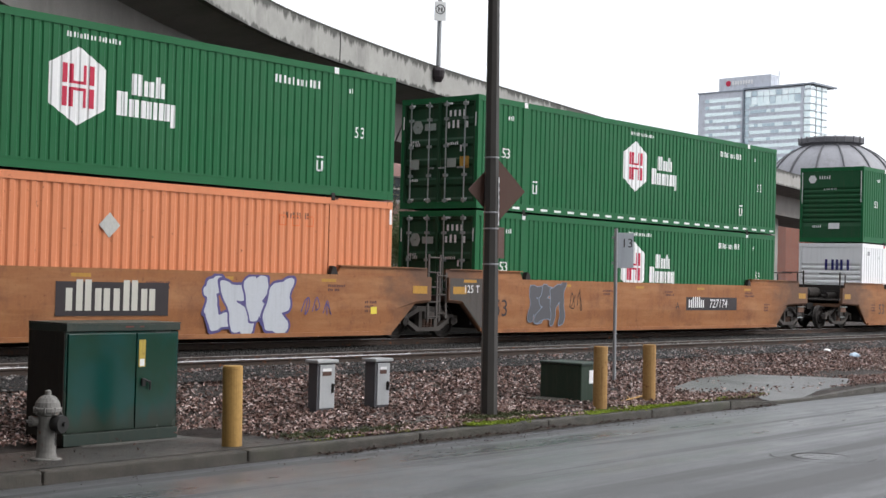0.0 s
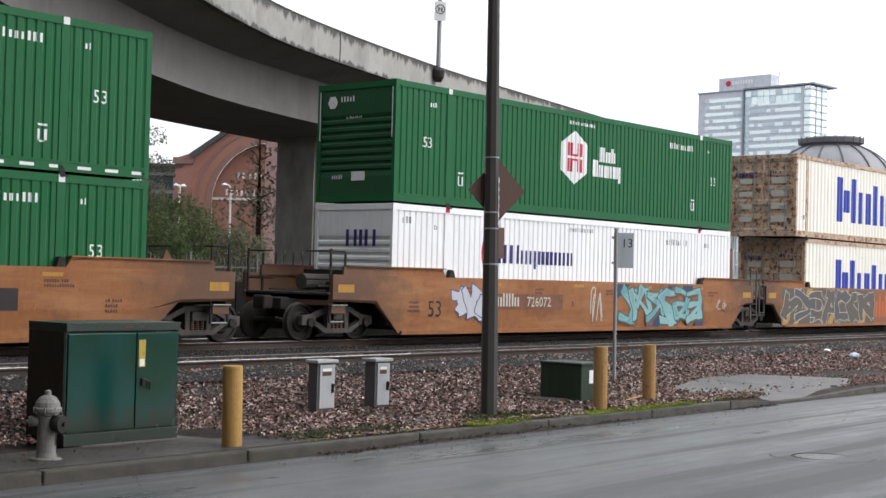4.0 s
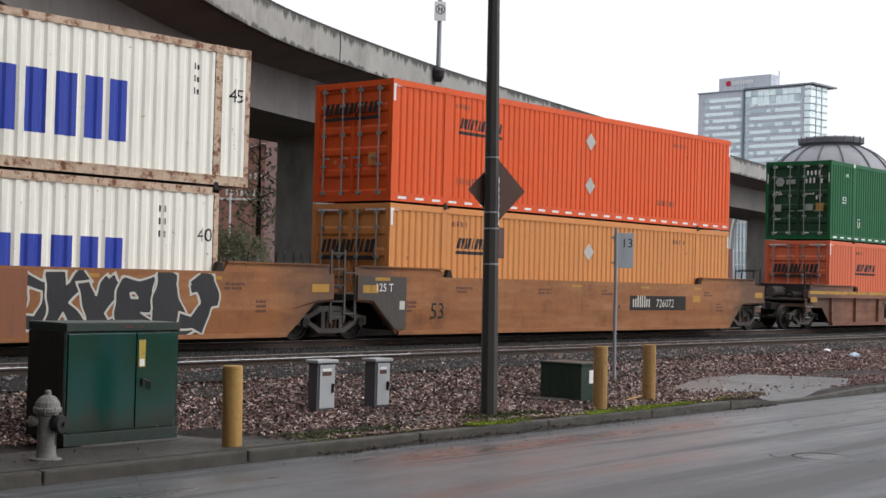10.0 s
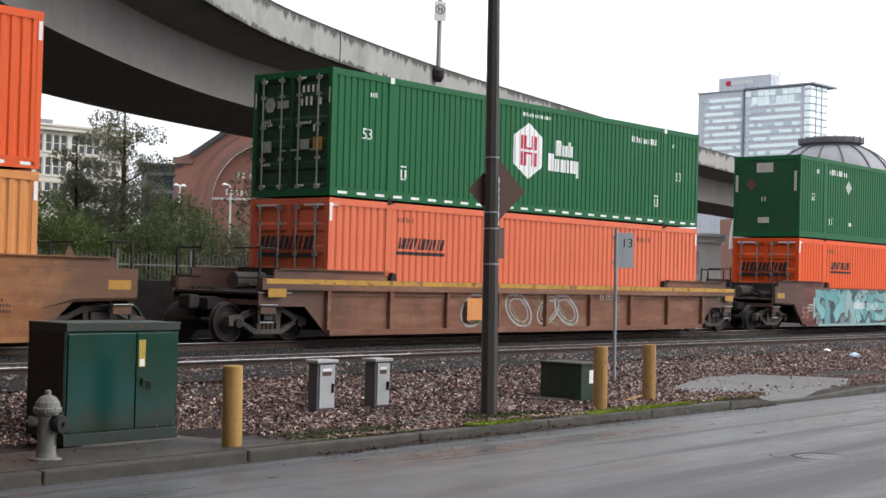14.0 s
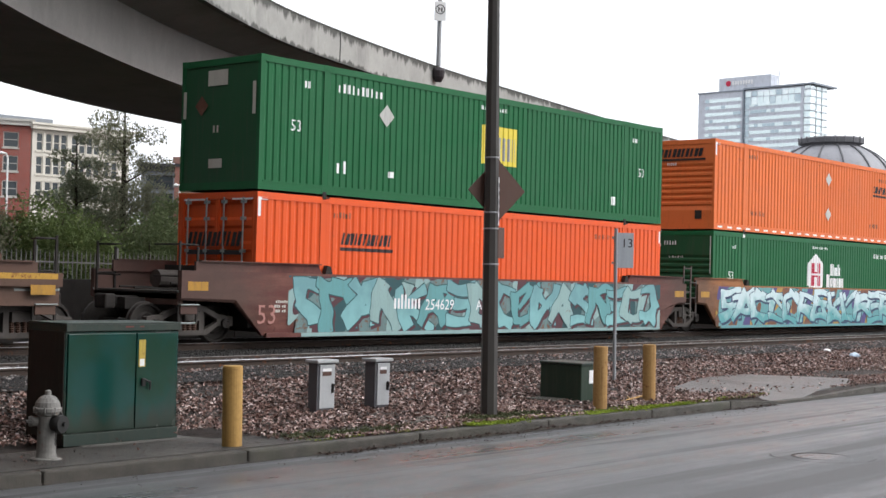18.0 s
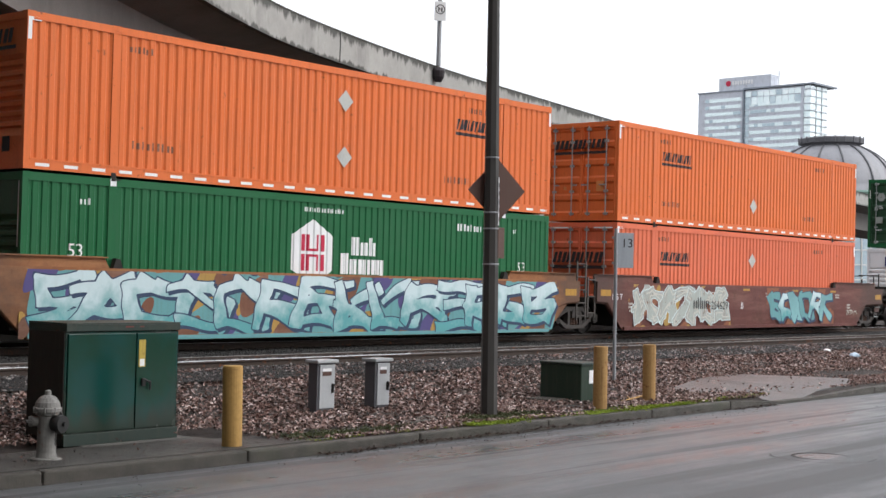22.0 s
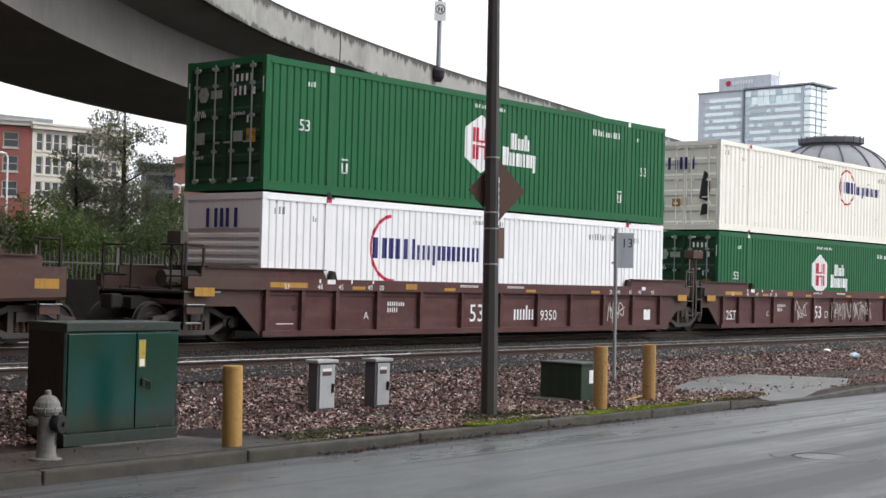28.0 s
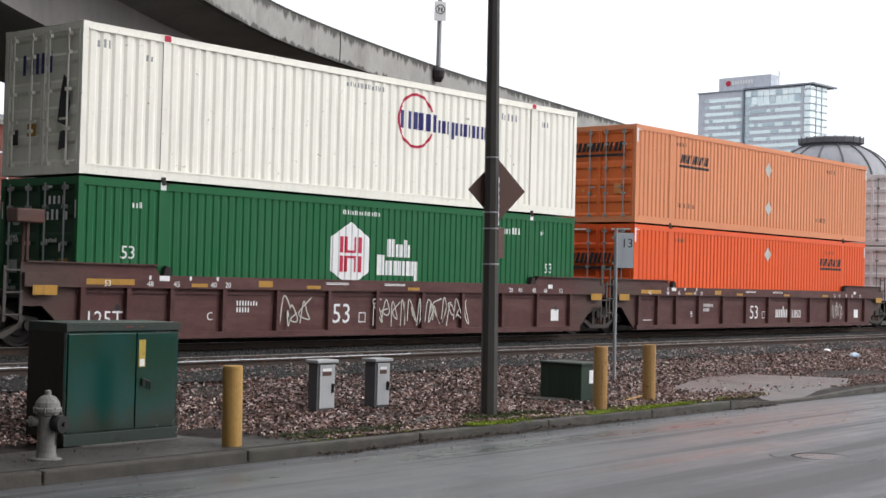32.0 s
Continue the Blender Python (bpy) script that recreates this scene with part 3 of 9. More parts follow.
def parapet_concrete():
    """Pale concrete with black algae that has run down from the coping and crept up from the foot."""
    m = rough_stone("stained parapet concrete", (0.42, 0.41, 0.385), (0.31, 0.305, 0.285), 0.8, 0.9, 0.2, (0.09, 0.088, 0.08), 0.6)
    nt = m.node_tree
    bsdf = nt.nodes["Principled BSDF"]
    c = bsdf.inputs["Base Color"].links[0].from_socket
    sep = nt.nodes.new("ShaderNodeSeparateXYZ")
    nt.links.new(coords(nt, shift=False), sep.inputs[0])
    runs = noise_fac(nt, coords(nt, (1.0, 1.0, 0.06), False), 1.7, 0.30, 0.72, 7, 0.7)
    for edge, reach in ((VIA_Z + 3.0, 0.62), (VIA_Z + 1.9, -0.34)):
        r = nt.nodes.new("ShaderNodeMapRange")
        r.inputs["From Min"].default_value = edge - reach
        r.inputs["From Max"].default_value = edge
        nt.links.new(sep.outputs[2], r.inputs["Value"])
        add = nt.nodes.new("ShaderNodeMath")
        add.operation = "ADD"
        nt.links.new(r.outputs["Result"], add.inputs[0])
        nt.links.new(runs, add.inputs[1])
        cut = nt.nodes.new("ShaderNodeMapRange")
        cut.inputs["From Min"].default_value = 1.05
        cut.inputs["From Max"].default_value = 1.30
        nt.links.new(add.outputs[0], cut.inputs["Value"])
        c = mix_colour(nt, times(nt, cut.outputs["Result"], 0.85), c, (0.05, 0.05, 0.045))
    nt.links.new(c, bsdf.inputs["Base Color"])
    return m


M["parapet"] = parapet_concrete()
M["coping"] = rough_stone("weathered coping", (0.10, 0.10, 0.09), (0.05, 0.05, 0.045), 5.0, 0.95, 0.5)
viaduct = build_viaduct()


def bridge_lamp():
    """A lamp mast on a bracket at the parapet, with a round prohibition sign."""
    lamp = thing("lamp_mast", "grey lamp mast bolted to the viaduct parapet with a prohibition sign", "lamp post")
    x, y, z = 43.62, 14.0, 10.2
    bm = bmesh.new()
    tube(bm, (x, y, z), (x + 0.02, y, z + 9.0), 0.10, 0.07, 12)
    part("mast", bm, M["grey_metal"], lamp)
    bm = bmesh.new()
    lathe(bm, [(0.13, 9.55), (0.24, 9.75), (0.27, 10.0), (0.20, 10.12)], (x, y - 0.02), 14)
    part("bracket", bm, M["mark_black"], lamp, "dark iron bracket")
    bm = bmesh.new()
    bevel_box(bm, x - 0.24, x + 0.24, y - 0.14, y - 0.115, 12.05, 12.85, 0.01)
    bmesh.ops.rotate(bm, verts=bm.verts[:], cent=(x, y, z), matrix=Matrix.Rotation(radians(-40), 3, "Z"))
    sign = part("sign_plate", bm, M["mark_white"], lamp, "white sign plate")
    bm = bmesh.new()
    ring(bm, x, 12.52, 0.20, 0.035)
    stroke(bm, [(x - 0.13, 12.65), (x, 12.52), (x + 0.13, 12.39)], 0.035, 11, 14)
    rect(bm, x - 0.09, x - 0.04, 12.42, 12.60)
    rect(bm, x + 0.04, x + 0.09, 12.42, 12.60)
    for v in bm.verts:
        v.co.y = y - 0.145
    bmesh.ops.rotate(bm, verts=bm.verts[:], cent=(x, y, z), matrix=Matrix.Rotation(radians(-40), 3, "Z"))
    part("sign_symbol", bm, M["mark_black"], sign)


def west_blockers():
    """Unseen walls added to block western light; road and railway run between them."""
    spans = ((-15.0, -14.4, -60.0, -25.5, 40.0), (-15.0, -14.4, -8.6, -5.5, 40.0), (-2.6, -2.0, -8.4, -5.5, 7.0), (-2.6, -2.0, 5.5, 60.0, 40.0), (-76.0, -75.0, -80.0, -5.5, 80.0), (-76.0, -75.0, 5.5, 80.0, 80.0))
    for i, (x0, x1, y0, y1, h) in enumerate(spans):
        bm = bmesh.new()
        box(bm, x0, x1, y0, y1, -0.9, h)
        tagged(part("wall_west_%d" % (i + 1), bm, M["earth_wall"]), "unseen plain dark wall added to block western light", "wall", kind="structure")


M["earth_wall"] = rough_stone("dark light-blocking wall", (0.075, 0.06, 0.052), (0.045, 0.038, 0.034), 2.0, 0.95, 0.3)
west_blockers()


# ---- the train ----
C_W, C_H = 2.59, 2.875
PITCH = 0.278


class Skin:
    """The corrugation of a container's side: how far the sheet steps back at x."""

    def __init__(self, pitch=PITCH, depth=0.032, flat=0.50, slope=0.16, back=0.006):
        self.pitch, self.depth, self.flat, self.slope, self.back = pitch, depth, flat, slope, back

    def breaks(self, x0, x1):
        out, p = [], self.pitch
        k = math.floor(x0 / p) - 1
        while k * p < x1:
            for f in (-self.flat / 2, self.flat / 2, self.flat / 2 + self.slope, 1 - self.flat / 2 - self.slope):
                x = (k + f) * p
                if x0 + 1e-4 < x < x1 - 1e-4:
                    out.append(x)
            k += 1
        return sorted(out)

    def at(self, x):
        f = abs((x / self.pitch + 0.5) % 1 - 0.5)
        f = f - self.flat / 2
        return self.back + self.depth * min(max(f / self.slope, 0), 1)


SKIN_A = Skin(pitch=0.205, depth=0.024, flat=0.56, slope=0.12)
SKIN_B = Skin(pitch=0.22, depth=0.026, flat=0.48, slope=0.16)
SKIN_C = Skin(pitch=0.228, depth=0.030, flat=0.42, slope=0.18)
SKIN_D = Skin(pitch=0.28, depth=0.036, flat=0.40, slope=0.2)
FLAT = Skin(depth=0.0, back=0.0)


def corrugated(bm, skin, x0, x1, z0, z1, y, sign):
    """A corrugated sheet between two posts; sign -1 faces the road."""
    xs = [x0] + skin.breaks(x0, x1) + [x1]
    lo = [bm.verts.new((x, y - sign * skin.at(x), z0)) for x in xs]
    hi = [bm.verts.new((x, y - sign * skin.at(x), z1)) for x in xs]
    for i in range(len(xs) - 1):
        f = (lo[i], lo[i + 1], hi[i + 1], hi[i])
        bm.faces.new(f if sign < 0 else f[::-1])


def conform(bm, skin, y, lift=0.004):
    """Lays flat shapes, drawn in (x, z), onto a corrugated side."""
    if skin.depth > 0 and bm.verts:
        xs = [v.co.x for v in bm.verts]
        for x in skin.breaks(min(xs), max(xs)):
            bmesh.ops.bisect_plane(bm, geom=bm.verts[:] + bm.edges[:] + bm.faces[:], plane_co=(x, 0, 0), plane_no=(1, 0, 0))
    for v in bm.verts:
        v.co.y = y + skin.at(v.co.x) - lift


def shape(bm, pts):
    """A flat polygon in (x, z), facing the road."""
    bm.faces.new([bm.verts.new((x, 0, z)) for x, z in pts])


def rect(bm, x0, x1, z0, z1):
    shape(bm, [(x0, z0), (x1, z0), (x1, z1), (x0, z1)])


def lettering(text, x, z, size, align="LEFT", shear=0.0):
    """Readable characters in the built-in font, in (x, z)."""
    cu = bpy.data.curves.new("lettering", "FONT")
    cu.body, cu.size, cu.align_x, cu.shear = text, size, align, shear
    cu.resolution_u = 2
    ob = bpy.data.objects.new("lettering", cu)
    me = ob.to_mesh()
    bm = bmesh.new()
    bm.from_mesh(me)
    ob.to_mesh_clear()
    bpy.data.objects.remove(ob)
    bpy.data.curves.remove(cu)
    for v in bm.verts:
        v.co = (x + v.co.x, 0, z + v.co.y)
    return bm


def word(bm, x, z, h, forms, w=0.6, stroke=0.17, gap=0.16):
    """Plain upright bars in place of a brand's letters. l: one tall bar, i: one bar, n: a pair, d: a tall and a low bar, g: a bar that hangs low, w: three bars."""
    s = stroke * h
    for f in forms:
        a = h * w * (1.5 if f == "w" else 1)
        if f in "li":
            rect(bm, x, x + s, z, z + h * (1.38 if f == "l" else 1))
            x += s + gap * h
            continue
        hs = {"d": (1.38, 1), "H": (1.38, 1.38), "w": (1.38, 1.0, 1.38), "g": (1, 1)}.get(f, (1, 1))
        n = len(hs)
        for k, top in enumerate(hs):
            xa = x + (a - s) * k / (n - 1)
            low = z - 0.35 * h if (f == "g" and k == n - 1) else z
            rect(bm, xa, xa + s, low, z + h * top)
        x += a + gap * h
    return x


def ring(bm, cx, cz, r, w, t0=0.0, t1=math.tau, seg=28):
    for i in range(seg):
        a, b = t0 + (t1 - t0) * i / seg, t0 + (t1 - t0) * (i + 1) / seg
        shape(bm, [(cx + (r - w) * math.cos(a), cz + (r - w) * math.sin(a)), (cx + r * math.cos(a), cz + r * math.sin(a)), (cx + r * math.cos(b), cz + r * math.sin(b)), (cx + (r - w) * math.cos(b), cz + (r - w) * math.sin(b))])


def bars(bm, x, z, h, n, w=0.36, gap=0.40):
    """A row of small upright bars in place of writing too small to read."""
    rnd = random.Random(n * 31 + int(x * 100))
    for _ in range(n):
        if rnd.random() < 0.12:
            x += h * w
            continue
        rect(bm, x, x + h * w, z, z + h * rnd.choice((1, 1, 0.8)))
        x += h * (w + gap)


PIECED = ("stencil_row", "owner_mark", "stencil_mark", "name_bar", "sprayed_patch", "corner_strip", "emblem_mark", "emblem_bar", "casting_patch", "faded_mark", "small_mark", "placard", "yellow_marker")


def split_part(name, bm, mat, parent, label=""):
    """Each separate bar, patch or plate of a mark is a piece of its own."""
    if name not in PIECED:
        return part(name, bm, mat, parent, label)
    done, ob = set(), None
    for start in bm.verts[:]:
        if start in done:
            continue
        seen, edge = {start: None}, [start]
        while edge:
            v = edge.pop()
            for e in v.link_edges:
                o = e.other_vert(v)
                if o not in seen:
                    seen[o] = None
                    edge.append(o)
        done.update(seen)
        one = bmesh.new()
        remap = {v: one.verts.new(v.co) for v in seen}
        for f in dict.fromkeys(f for v in seen for f in v.link_faces):
            one.faces.new([remap[v] for v in f.verts])
        ob = part(name, one, mat, parent, label)
    bm.free()
    return ob


def decal(name, bm, mat, parent, skin, lift=0.004, label="", y=-C_W / 2):
    conform(bm, skin, y, lift)
    return split_part(name, bm, mat, parent, label)


# -- container ends, in the container's space; the end at x = x0 faces away from the middle by sign sx
def door_end(c, x0, sx, mat, rodmat, marks):
    for k, (ya, yb) in enumerate(((-1.19, -0.006), (0.006, 1.19))):
        bm = bmesh.new()
        zs = [0.17]
        n = 5
        for i in range(n):
            z0 = 0.17 + (2.55 / n) * i
            zs += [z0 + 0.06, z0 + 0.12, z0 + 2.55 / n - 0.12, z0 + 2.55 / n - 0.06]
        zs += [2.72]
        dep = [0.0] + [0.0, 0.035, 0.035, 0.0] * n + [0.0]
        lo = [bm.verts.new((x0 - sx * (0.03 + d), ya + 0.05, z)) for z, d in zip(zs, dep)]
        hi = [bm.verts.new((x0 - sx * (0.03 + d), yb - 0.05, z)) for z, d in zip(zs, dep)]
        for i in range(len(zs) - 1):
            f = (lo[i], lo[i + 1], hi[i + 1], hi[i])
            bm.faces.new(f if sx < 0 else f[::-1])
        for y0, y1 in ((ya, ya + 0.05), (yb - 0.05, yb)):
            box(bm, min(x0, x0 - sx * 0.08), max(x0, x0 - sx * 0.08), y0, y1, 0.17, 2.72)
        door = part("door", bm, mat, c)
        for y in (ya + 0.30, yb - 0.26):
            bm = bmesh.new()
            tube(bm, (x0 + sx * 0.03, y, 0.14), (x0 + sx * 0.03, y, 2.76), 0.019, seg=8)
            for z in (0.2, 0.85, 1.6, 2.3, 2.66):
                box(bm, min(x0 - sx * 0.02, x0 + sx * 0.055), max(x0 - sx * 0.02, x0 + sx * 0.055), y - 0.06, y + 0.06, z - 0.035, z + 0.035)
            part("lock_rod", bm, rodmat, door, "galvanised lock rod")
        for y in (ya + 0.30, yb - 0.26):
            bm = bmesh.new()
            box(bm, min(x0 + sx * 0.02, x0 + sx * 0.06), max(x0 + sx * 0.02, x0 + sx * 0.06), y - 0.02, y + 0.40 * (1 if k == 0 else -1) * 0.5 + 0.02, 1.02, 1.06)
            part("door_handle", bm, rodmat, door)
    marks(c, x0, sx)


def front_end(c, x0, sx, mat, marks, ridges=7):
    bm = bmesh.new()
    zs, dep = [0.15, 0.6], [0.02, 0.02]
    step = 1.3 / max(ridges, 1)
    for i in range(ridges):
        z0 = 0.75 + step * i
        zs += [z0, z0 + step * 0.2, z0 + step * 0.55, z0 + step * 0.75]
        dep += [0.06, 0.02, 0.02, 0.06]
    zs += [2.1, 2.74]
    dep += [0.02, 0.02]
    lo = [bm.verts.new((x0 - sx * d, -1.19, z)) for z, d in zip(zs, dep)]
    hi = [bm.verts.new((x0 - sx * d, 1.19, z)) for z, d in zip(zs, dep)]
    for i in range(len(zs) - 1):
        f = (lo[i], lo[i + 1], hi[i + 1], hi[i])
        bm.faces.new(f if sx < 0 else f[::-1])
    part("end_wall", bm, mat, c)
    marks(c, x0, sx)


def end_decal(bm, c, x0, name, mat, label="", out=0.0):
    """Flat shapes drawn in (across, z) set on the end at x0; across grows towards the road's side (minus y)."""
    for v in bm.verts:
        v.co = (x0 - 0.006 - out, -v.co.x, v.co.z)
    bmesh.ops.reverse_faces(bm, faces=bm.faces[:])
    bmesh.ops.recalc_face_normals(bm, faces=bm.faces[:])
    split_part(name, bm, mat, c, label)


def no_marks(c, x0, sx):
    pass


def container(label, length, mats, skin, end="door", side_marks=None, end_marks=no_marks, dashes=False, rods="rod", posts=None):
    """A shipping container. mats: side, frame, end; posts: places of the lifting posts."""
    c = thing("shipping_container", label, "container", "containers stacked on the train")
    side, frame, endm = (M[k] for k in mats)
    h, w = length / 2, C_W / 2
    posts = [-6.095, 6.095] if posts is None else posts
    edges = [-h + 0.12] + [e for p in posts if abs(p) < h - 0.3 for e in (p - 0.106, p + 0.106)] + [h - 0.12]
    for sign in (-1, 1):
        for k in range(0, len(edges), 2):
            bm = bmesh.new()
            corrugated(bm, skin, edges[k], edges[k + 1], 0.20, C_H - 0.13, sign * w, sign)
            part("side_panel", bm, side, c)
    bm = bmesh.new()
    for y0, y1 in ((-w, -w + 0.09), (w - 0.09, w)):
        box(bm, -h, h, y0, y1, 0.0, 0.20)
        box(bm, -h, h, y0, y1, C_H - 0.13, C_H - 0.012)
        # the lips of the two rails stand a little proud
        o0, o1 = (y0 - 0.010, y0) if y0 < 0 else (y1, y1 + 0.010)
        box(bm, -h + 0.13, h - 0.13, o0, o1, C_H - 0.155, C_H - 0.118)
        box(bm, -h + 0.13, h - 0.13, o0, o1, 0.165, 0.20)
        for x0, x1 in ((-h, -h + 0.12), (h - 0.12, h)):
            box(bm, x0, x1, y0 - 0.001, y1 + 0.001, 0.20, C_H - 0.13)
    for x0, x1 in ((-h, -h + 0.10), (h - 0.10, h)):
        box(bm, x0, x1, -w + 0.09, w - 0.09, 0.0, 0.165)
        box(bm, x0, x1, -w + 0.09, w - 0.09, C_H - 0.15, C_H - 0.012)
    part("frame", bm, frame, c)
    for p in posts:
        if abs(p) < h - 0.3:
            for s in (-1, 1):
                bm = bmesh.new()
                box(bm, p - 0.092, p + 0.092, min(s * (w + 0.004), s * (w - 0.12)), max(s * (w + 0.004), s * (w - 0.12)), 0.16, C_H - 0.10)
                part("lifting_post", bm, frame, c)
    bm = bmesh.new()
    box(bm, -h + 0.02, h - 0.02, -w + 0.02, w - 0.02, C_H - 0.03, C_H - 0.004)
    part("roof", bm, frame, c)
    bm = bmesh.new()
    box(bm, -h + 0.02, h - 0.02, -w + 0.05, w - 0.05, 0.03, 0.12)
    part("floor", bm, M["steel"], c)
    for x in sorted(set([-h + 0.09, h - 0.09] + list(posts))):
        for y in (-w + 0.075, w - 0.075):
            for z0, z1 in ((-0.002, 0.115), (C_H - 0.115, C_H)):
                bm = bmesh.new()
                box(bm, x - 0.092, x + 0.092, y - 0.079, y + 0.079, z0, z1)
                part("corner_casting", bm, frame, c)
    # twist locks on the upper corners, under whatever is stacked on top
    me = None
    for x in posts:
        for y in (-w + 0.08, w - 0.08):
            if me is None:
                bm = bmesh.new()
                box(bm, -0.07, 0.07, -0.06, 0.06, -0.05, 0.0)
                bevel_box(bm, -0.065, 0.065, -0.095, 0.095, -0.12, 0.06, 0.02)
                box(bm, -0.035, 0.14, -0.11, -0.09, -0.09, -0.06)
                lock = part("twist_lock", bm, M["steel"], c)
                me = lock.data
            else:
                lock = link_mesh("twist_lock", me, None, c)
            lock.location = (x, y, -0.001)
    if dashes:
        me = None
        x = -h + 0.25
        while x < h - 0.4:
            if me is None:
                bm = bmesh.new()
                box(bm, 0, 0.30, -w - 0.004, -w, 0.055, 0.115)
                strip = part("reflective_strip", bm, M["mark_white"], c)
                me = strip.data
            else:
                strip = link_mesh("reflective_strip", me, None, c)
            strip.location.x = x
            x += 0.62
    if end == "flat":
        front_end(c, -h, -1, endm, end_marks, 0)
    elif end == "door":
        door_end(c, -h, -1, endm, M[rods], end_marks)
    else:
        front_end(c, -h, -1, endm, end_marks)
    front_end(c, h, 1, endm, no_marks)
    if side_marks:
        side_marks(c, skin, h)
    return c


# -- marks on the sides
def mark_53(c, skin, xs, z, size=0.36, mat="mark_white"):
    for x in xs:
        decal("size_number", lettering("53", x, z, size), M[mat], c, skin)


def marks_green(c, skin, h):
    x, zc = -0.72, 1.62
    bm = bmesh.new()
    shape(bm, [(x - 0.63, zc - 0.38), (x, zc - 0.74), (x + 0.63, zc - 0.38), (x + 0.63, zc + 0.38), (x, zc + 0.74), (x - 0.63, zc + 0.38)])
    decal("emblem", bm, M["mark_white"], c, skin, 0.004, "white hexagon emblem")
    bm = bmesh.new()
    for xa in (-0.30, 0.30):
        rect(bm, x + xa - 0.055, x + xa + 0.055, zc - 0.40, zc - 0.035)
        rect(bm, x + xa - 0.055, x + xa + 0.055, zc + 0.035, zc + 0.40)
    for xa in (-0.15, 0.15):
        rect(bm, x + xa - 0.04, x + xa + 0.04, zc - 0.40, zc - 0.09)
        rect(bm, x + xa - 0.04, x + xa + 0.04, zc + 0.09, zc + 0.40)
    rect(bm, x - 0.19, x + 0.19, zc - 0.09, zc - 0.035)
    rect(bm, x - 0.19, x + 0.19, zc + 0.035, zc + 0.09)
    decal("emblem_bar", bm, M["mark_red"], c, skin, 0.008, "dark red bars")
    bm = bmesh.new()
    word(bm, x + 1.24, 1.60, 0.30, "Hnd", 0.80, 0.36, 0.14)
    word(bm, x + 0.88, 1.17, 0.34, "Hnnng", 0.74, 0.34, 0.12)
    decal("emblem_mark", bm, M["mark_white"], c, skin)
    mark_53(c, skin, (-h + 1.0, h - 1.35), 1.35)
    bm = bmesh.new()
    bars(bm, -1.0, 2.52, 0.10, 17)
    bars(bm, 4.25, 2.32, 0.17, 11)
    bars(bm, h - 1.55, 2.34, 0.12, 3)
    bars(bm, -h + 1.25, 2.34, 0.12, 3)
    for xx in (-h + 2.35, 5.55):
        rect(bm, xx, xx + 0.20, 0.50, 0.54)
        rect(bm, xx, xx + 0.05, 0.50, 0.74)
        rect(bm, xx + 0.14, xx + 0.20, 0.50, 0.74)
        rect(bm, xx, xx + 0.20, 0.80, 0.84)
    decal("small_mark", bm, M["mark_white"], c, skin)
    bm = bmesh.new()
    for p in (-6.095, 6.095):
        rect(bm, p - 0.07, p + 0.07, C_H - 0.15, C_H - 0.01)
    decal("casting_patch", bm, M["mark_white"], c, FLAT, 0.012)


def slanted(bm, x, z, h, width, n, ink=0.68, lean=0.26):
    """A row of heavy slanted blocks in place of an owner's name."""
    rnd = random.Random(n)
    step = width / n
    for k in range(n):
        w = step * ink * rnd.choice((0.8, 1.0, 1.12))
        a = x + step * k
        top = h * rnd.choice((1.0, 1.0, 0.96))
        shape(bm, [(a, z), (a + w, z), (a + w + lean * h, z + top), (a + lean * h, z + top)])


def brand_bars(c, skin, x, z, s=1.0, mat="mark_black"):
    """Dark slanted blocks over a line, in place of the owner's name."""
    bm = bmesh.new()
    slanted(bm, x, z - 0.02, 0.27 * s, 1.68 * s, 12)
    rect(bm, x - 0.02, x + 1.74 * s, z - 0.16 * s, z - 0.08 * s)
    decal("name_bar", bm, M[mat], c, skin)


def diamond(c, skin, x, z, r=0.245):
    bm = bmesh.new()
    shape(bm, [(x - r, z), (x, z - r), (x + r, z), (x, z + r)])
    decal("diamond_plate", bm, M["plate_silver"], c, FLAT, 0.006, "pale diamond placard holder")


def marks_orange(brand_x, diamonds, faint=True, z=2.05):
    def put(c, skin, h):
        if brand_x is not None:
            brand_bars(c, skin, brand_x, z)
        else:
            bm = bmesh.new()
            for xa in (4.6, 5.0, 5.4):
                ring(bm, xa, 2.3, 0.16, 0.03, radians(45), radians(405), 4)
            decal("stencil_mark", bm, M["orange"], c, skin, 0.004, "faint orange stencil frames")
        for x, zz in diamonds:
            diamond(c, skin, x, zz)
        bm = bmesh.new()
        bars(bm, 4.6, 2.35, 0.13, 9)
        bars(bm, -h + 2.3, 2.42, 0.13, 6)
        bars(bm, -h + 2.4, 0.55, 0.16, 9)
        bars(bm, 3.7, 0.55, 0.16, 9)
        decal("faded_mark", bm, M["brown_wagon"], c, skin, 0.003)
        bm = bmesh.new()
        rect(bm, -h + 0.02, -h + 0.10, 2.35, 2.7)
        rect(bm, -h + 0.02, -h + 0.30, 2.7, 2.76)
        rect(bm, h - 0.10, h - 0.02, 2.35, 2.7)
        decal("corner_strip", bm, M["mark_white"], c, FLAT, 0.005)
    return put


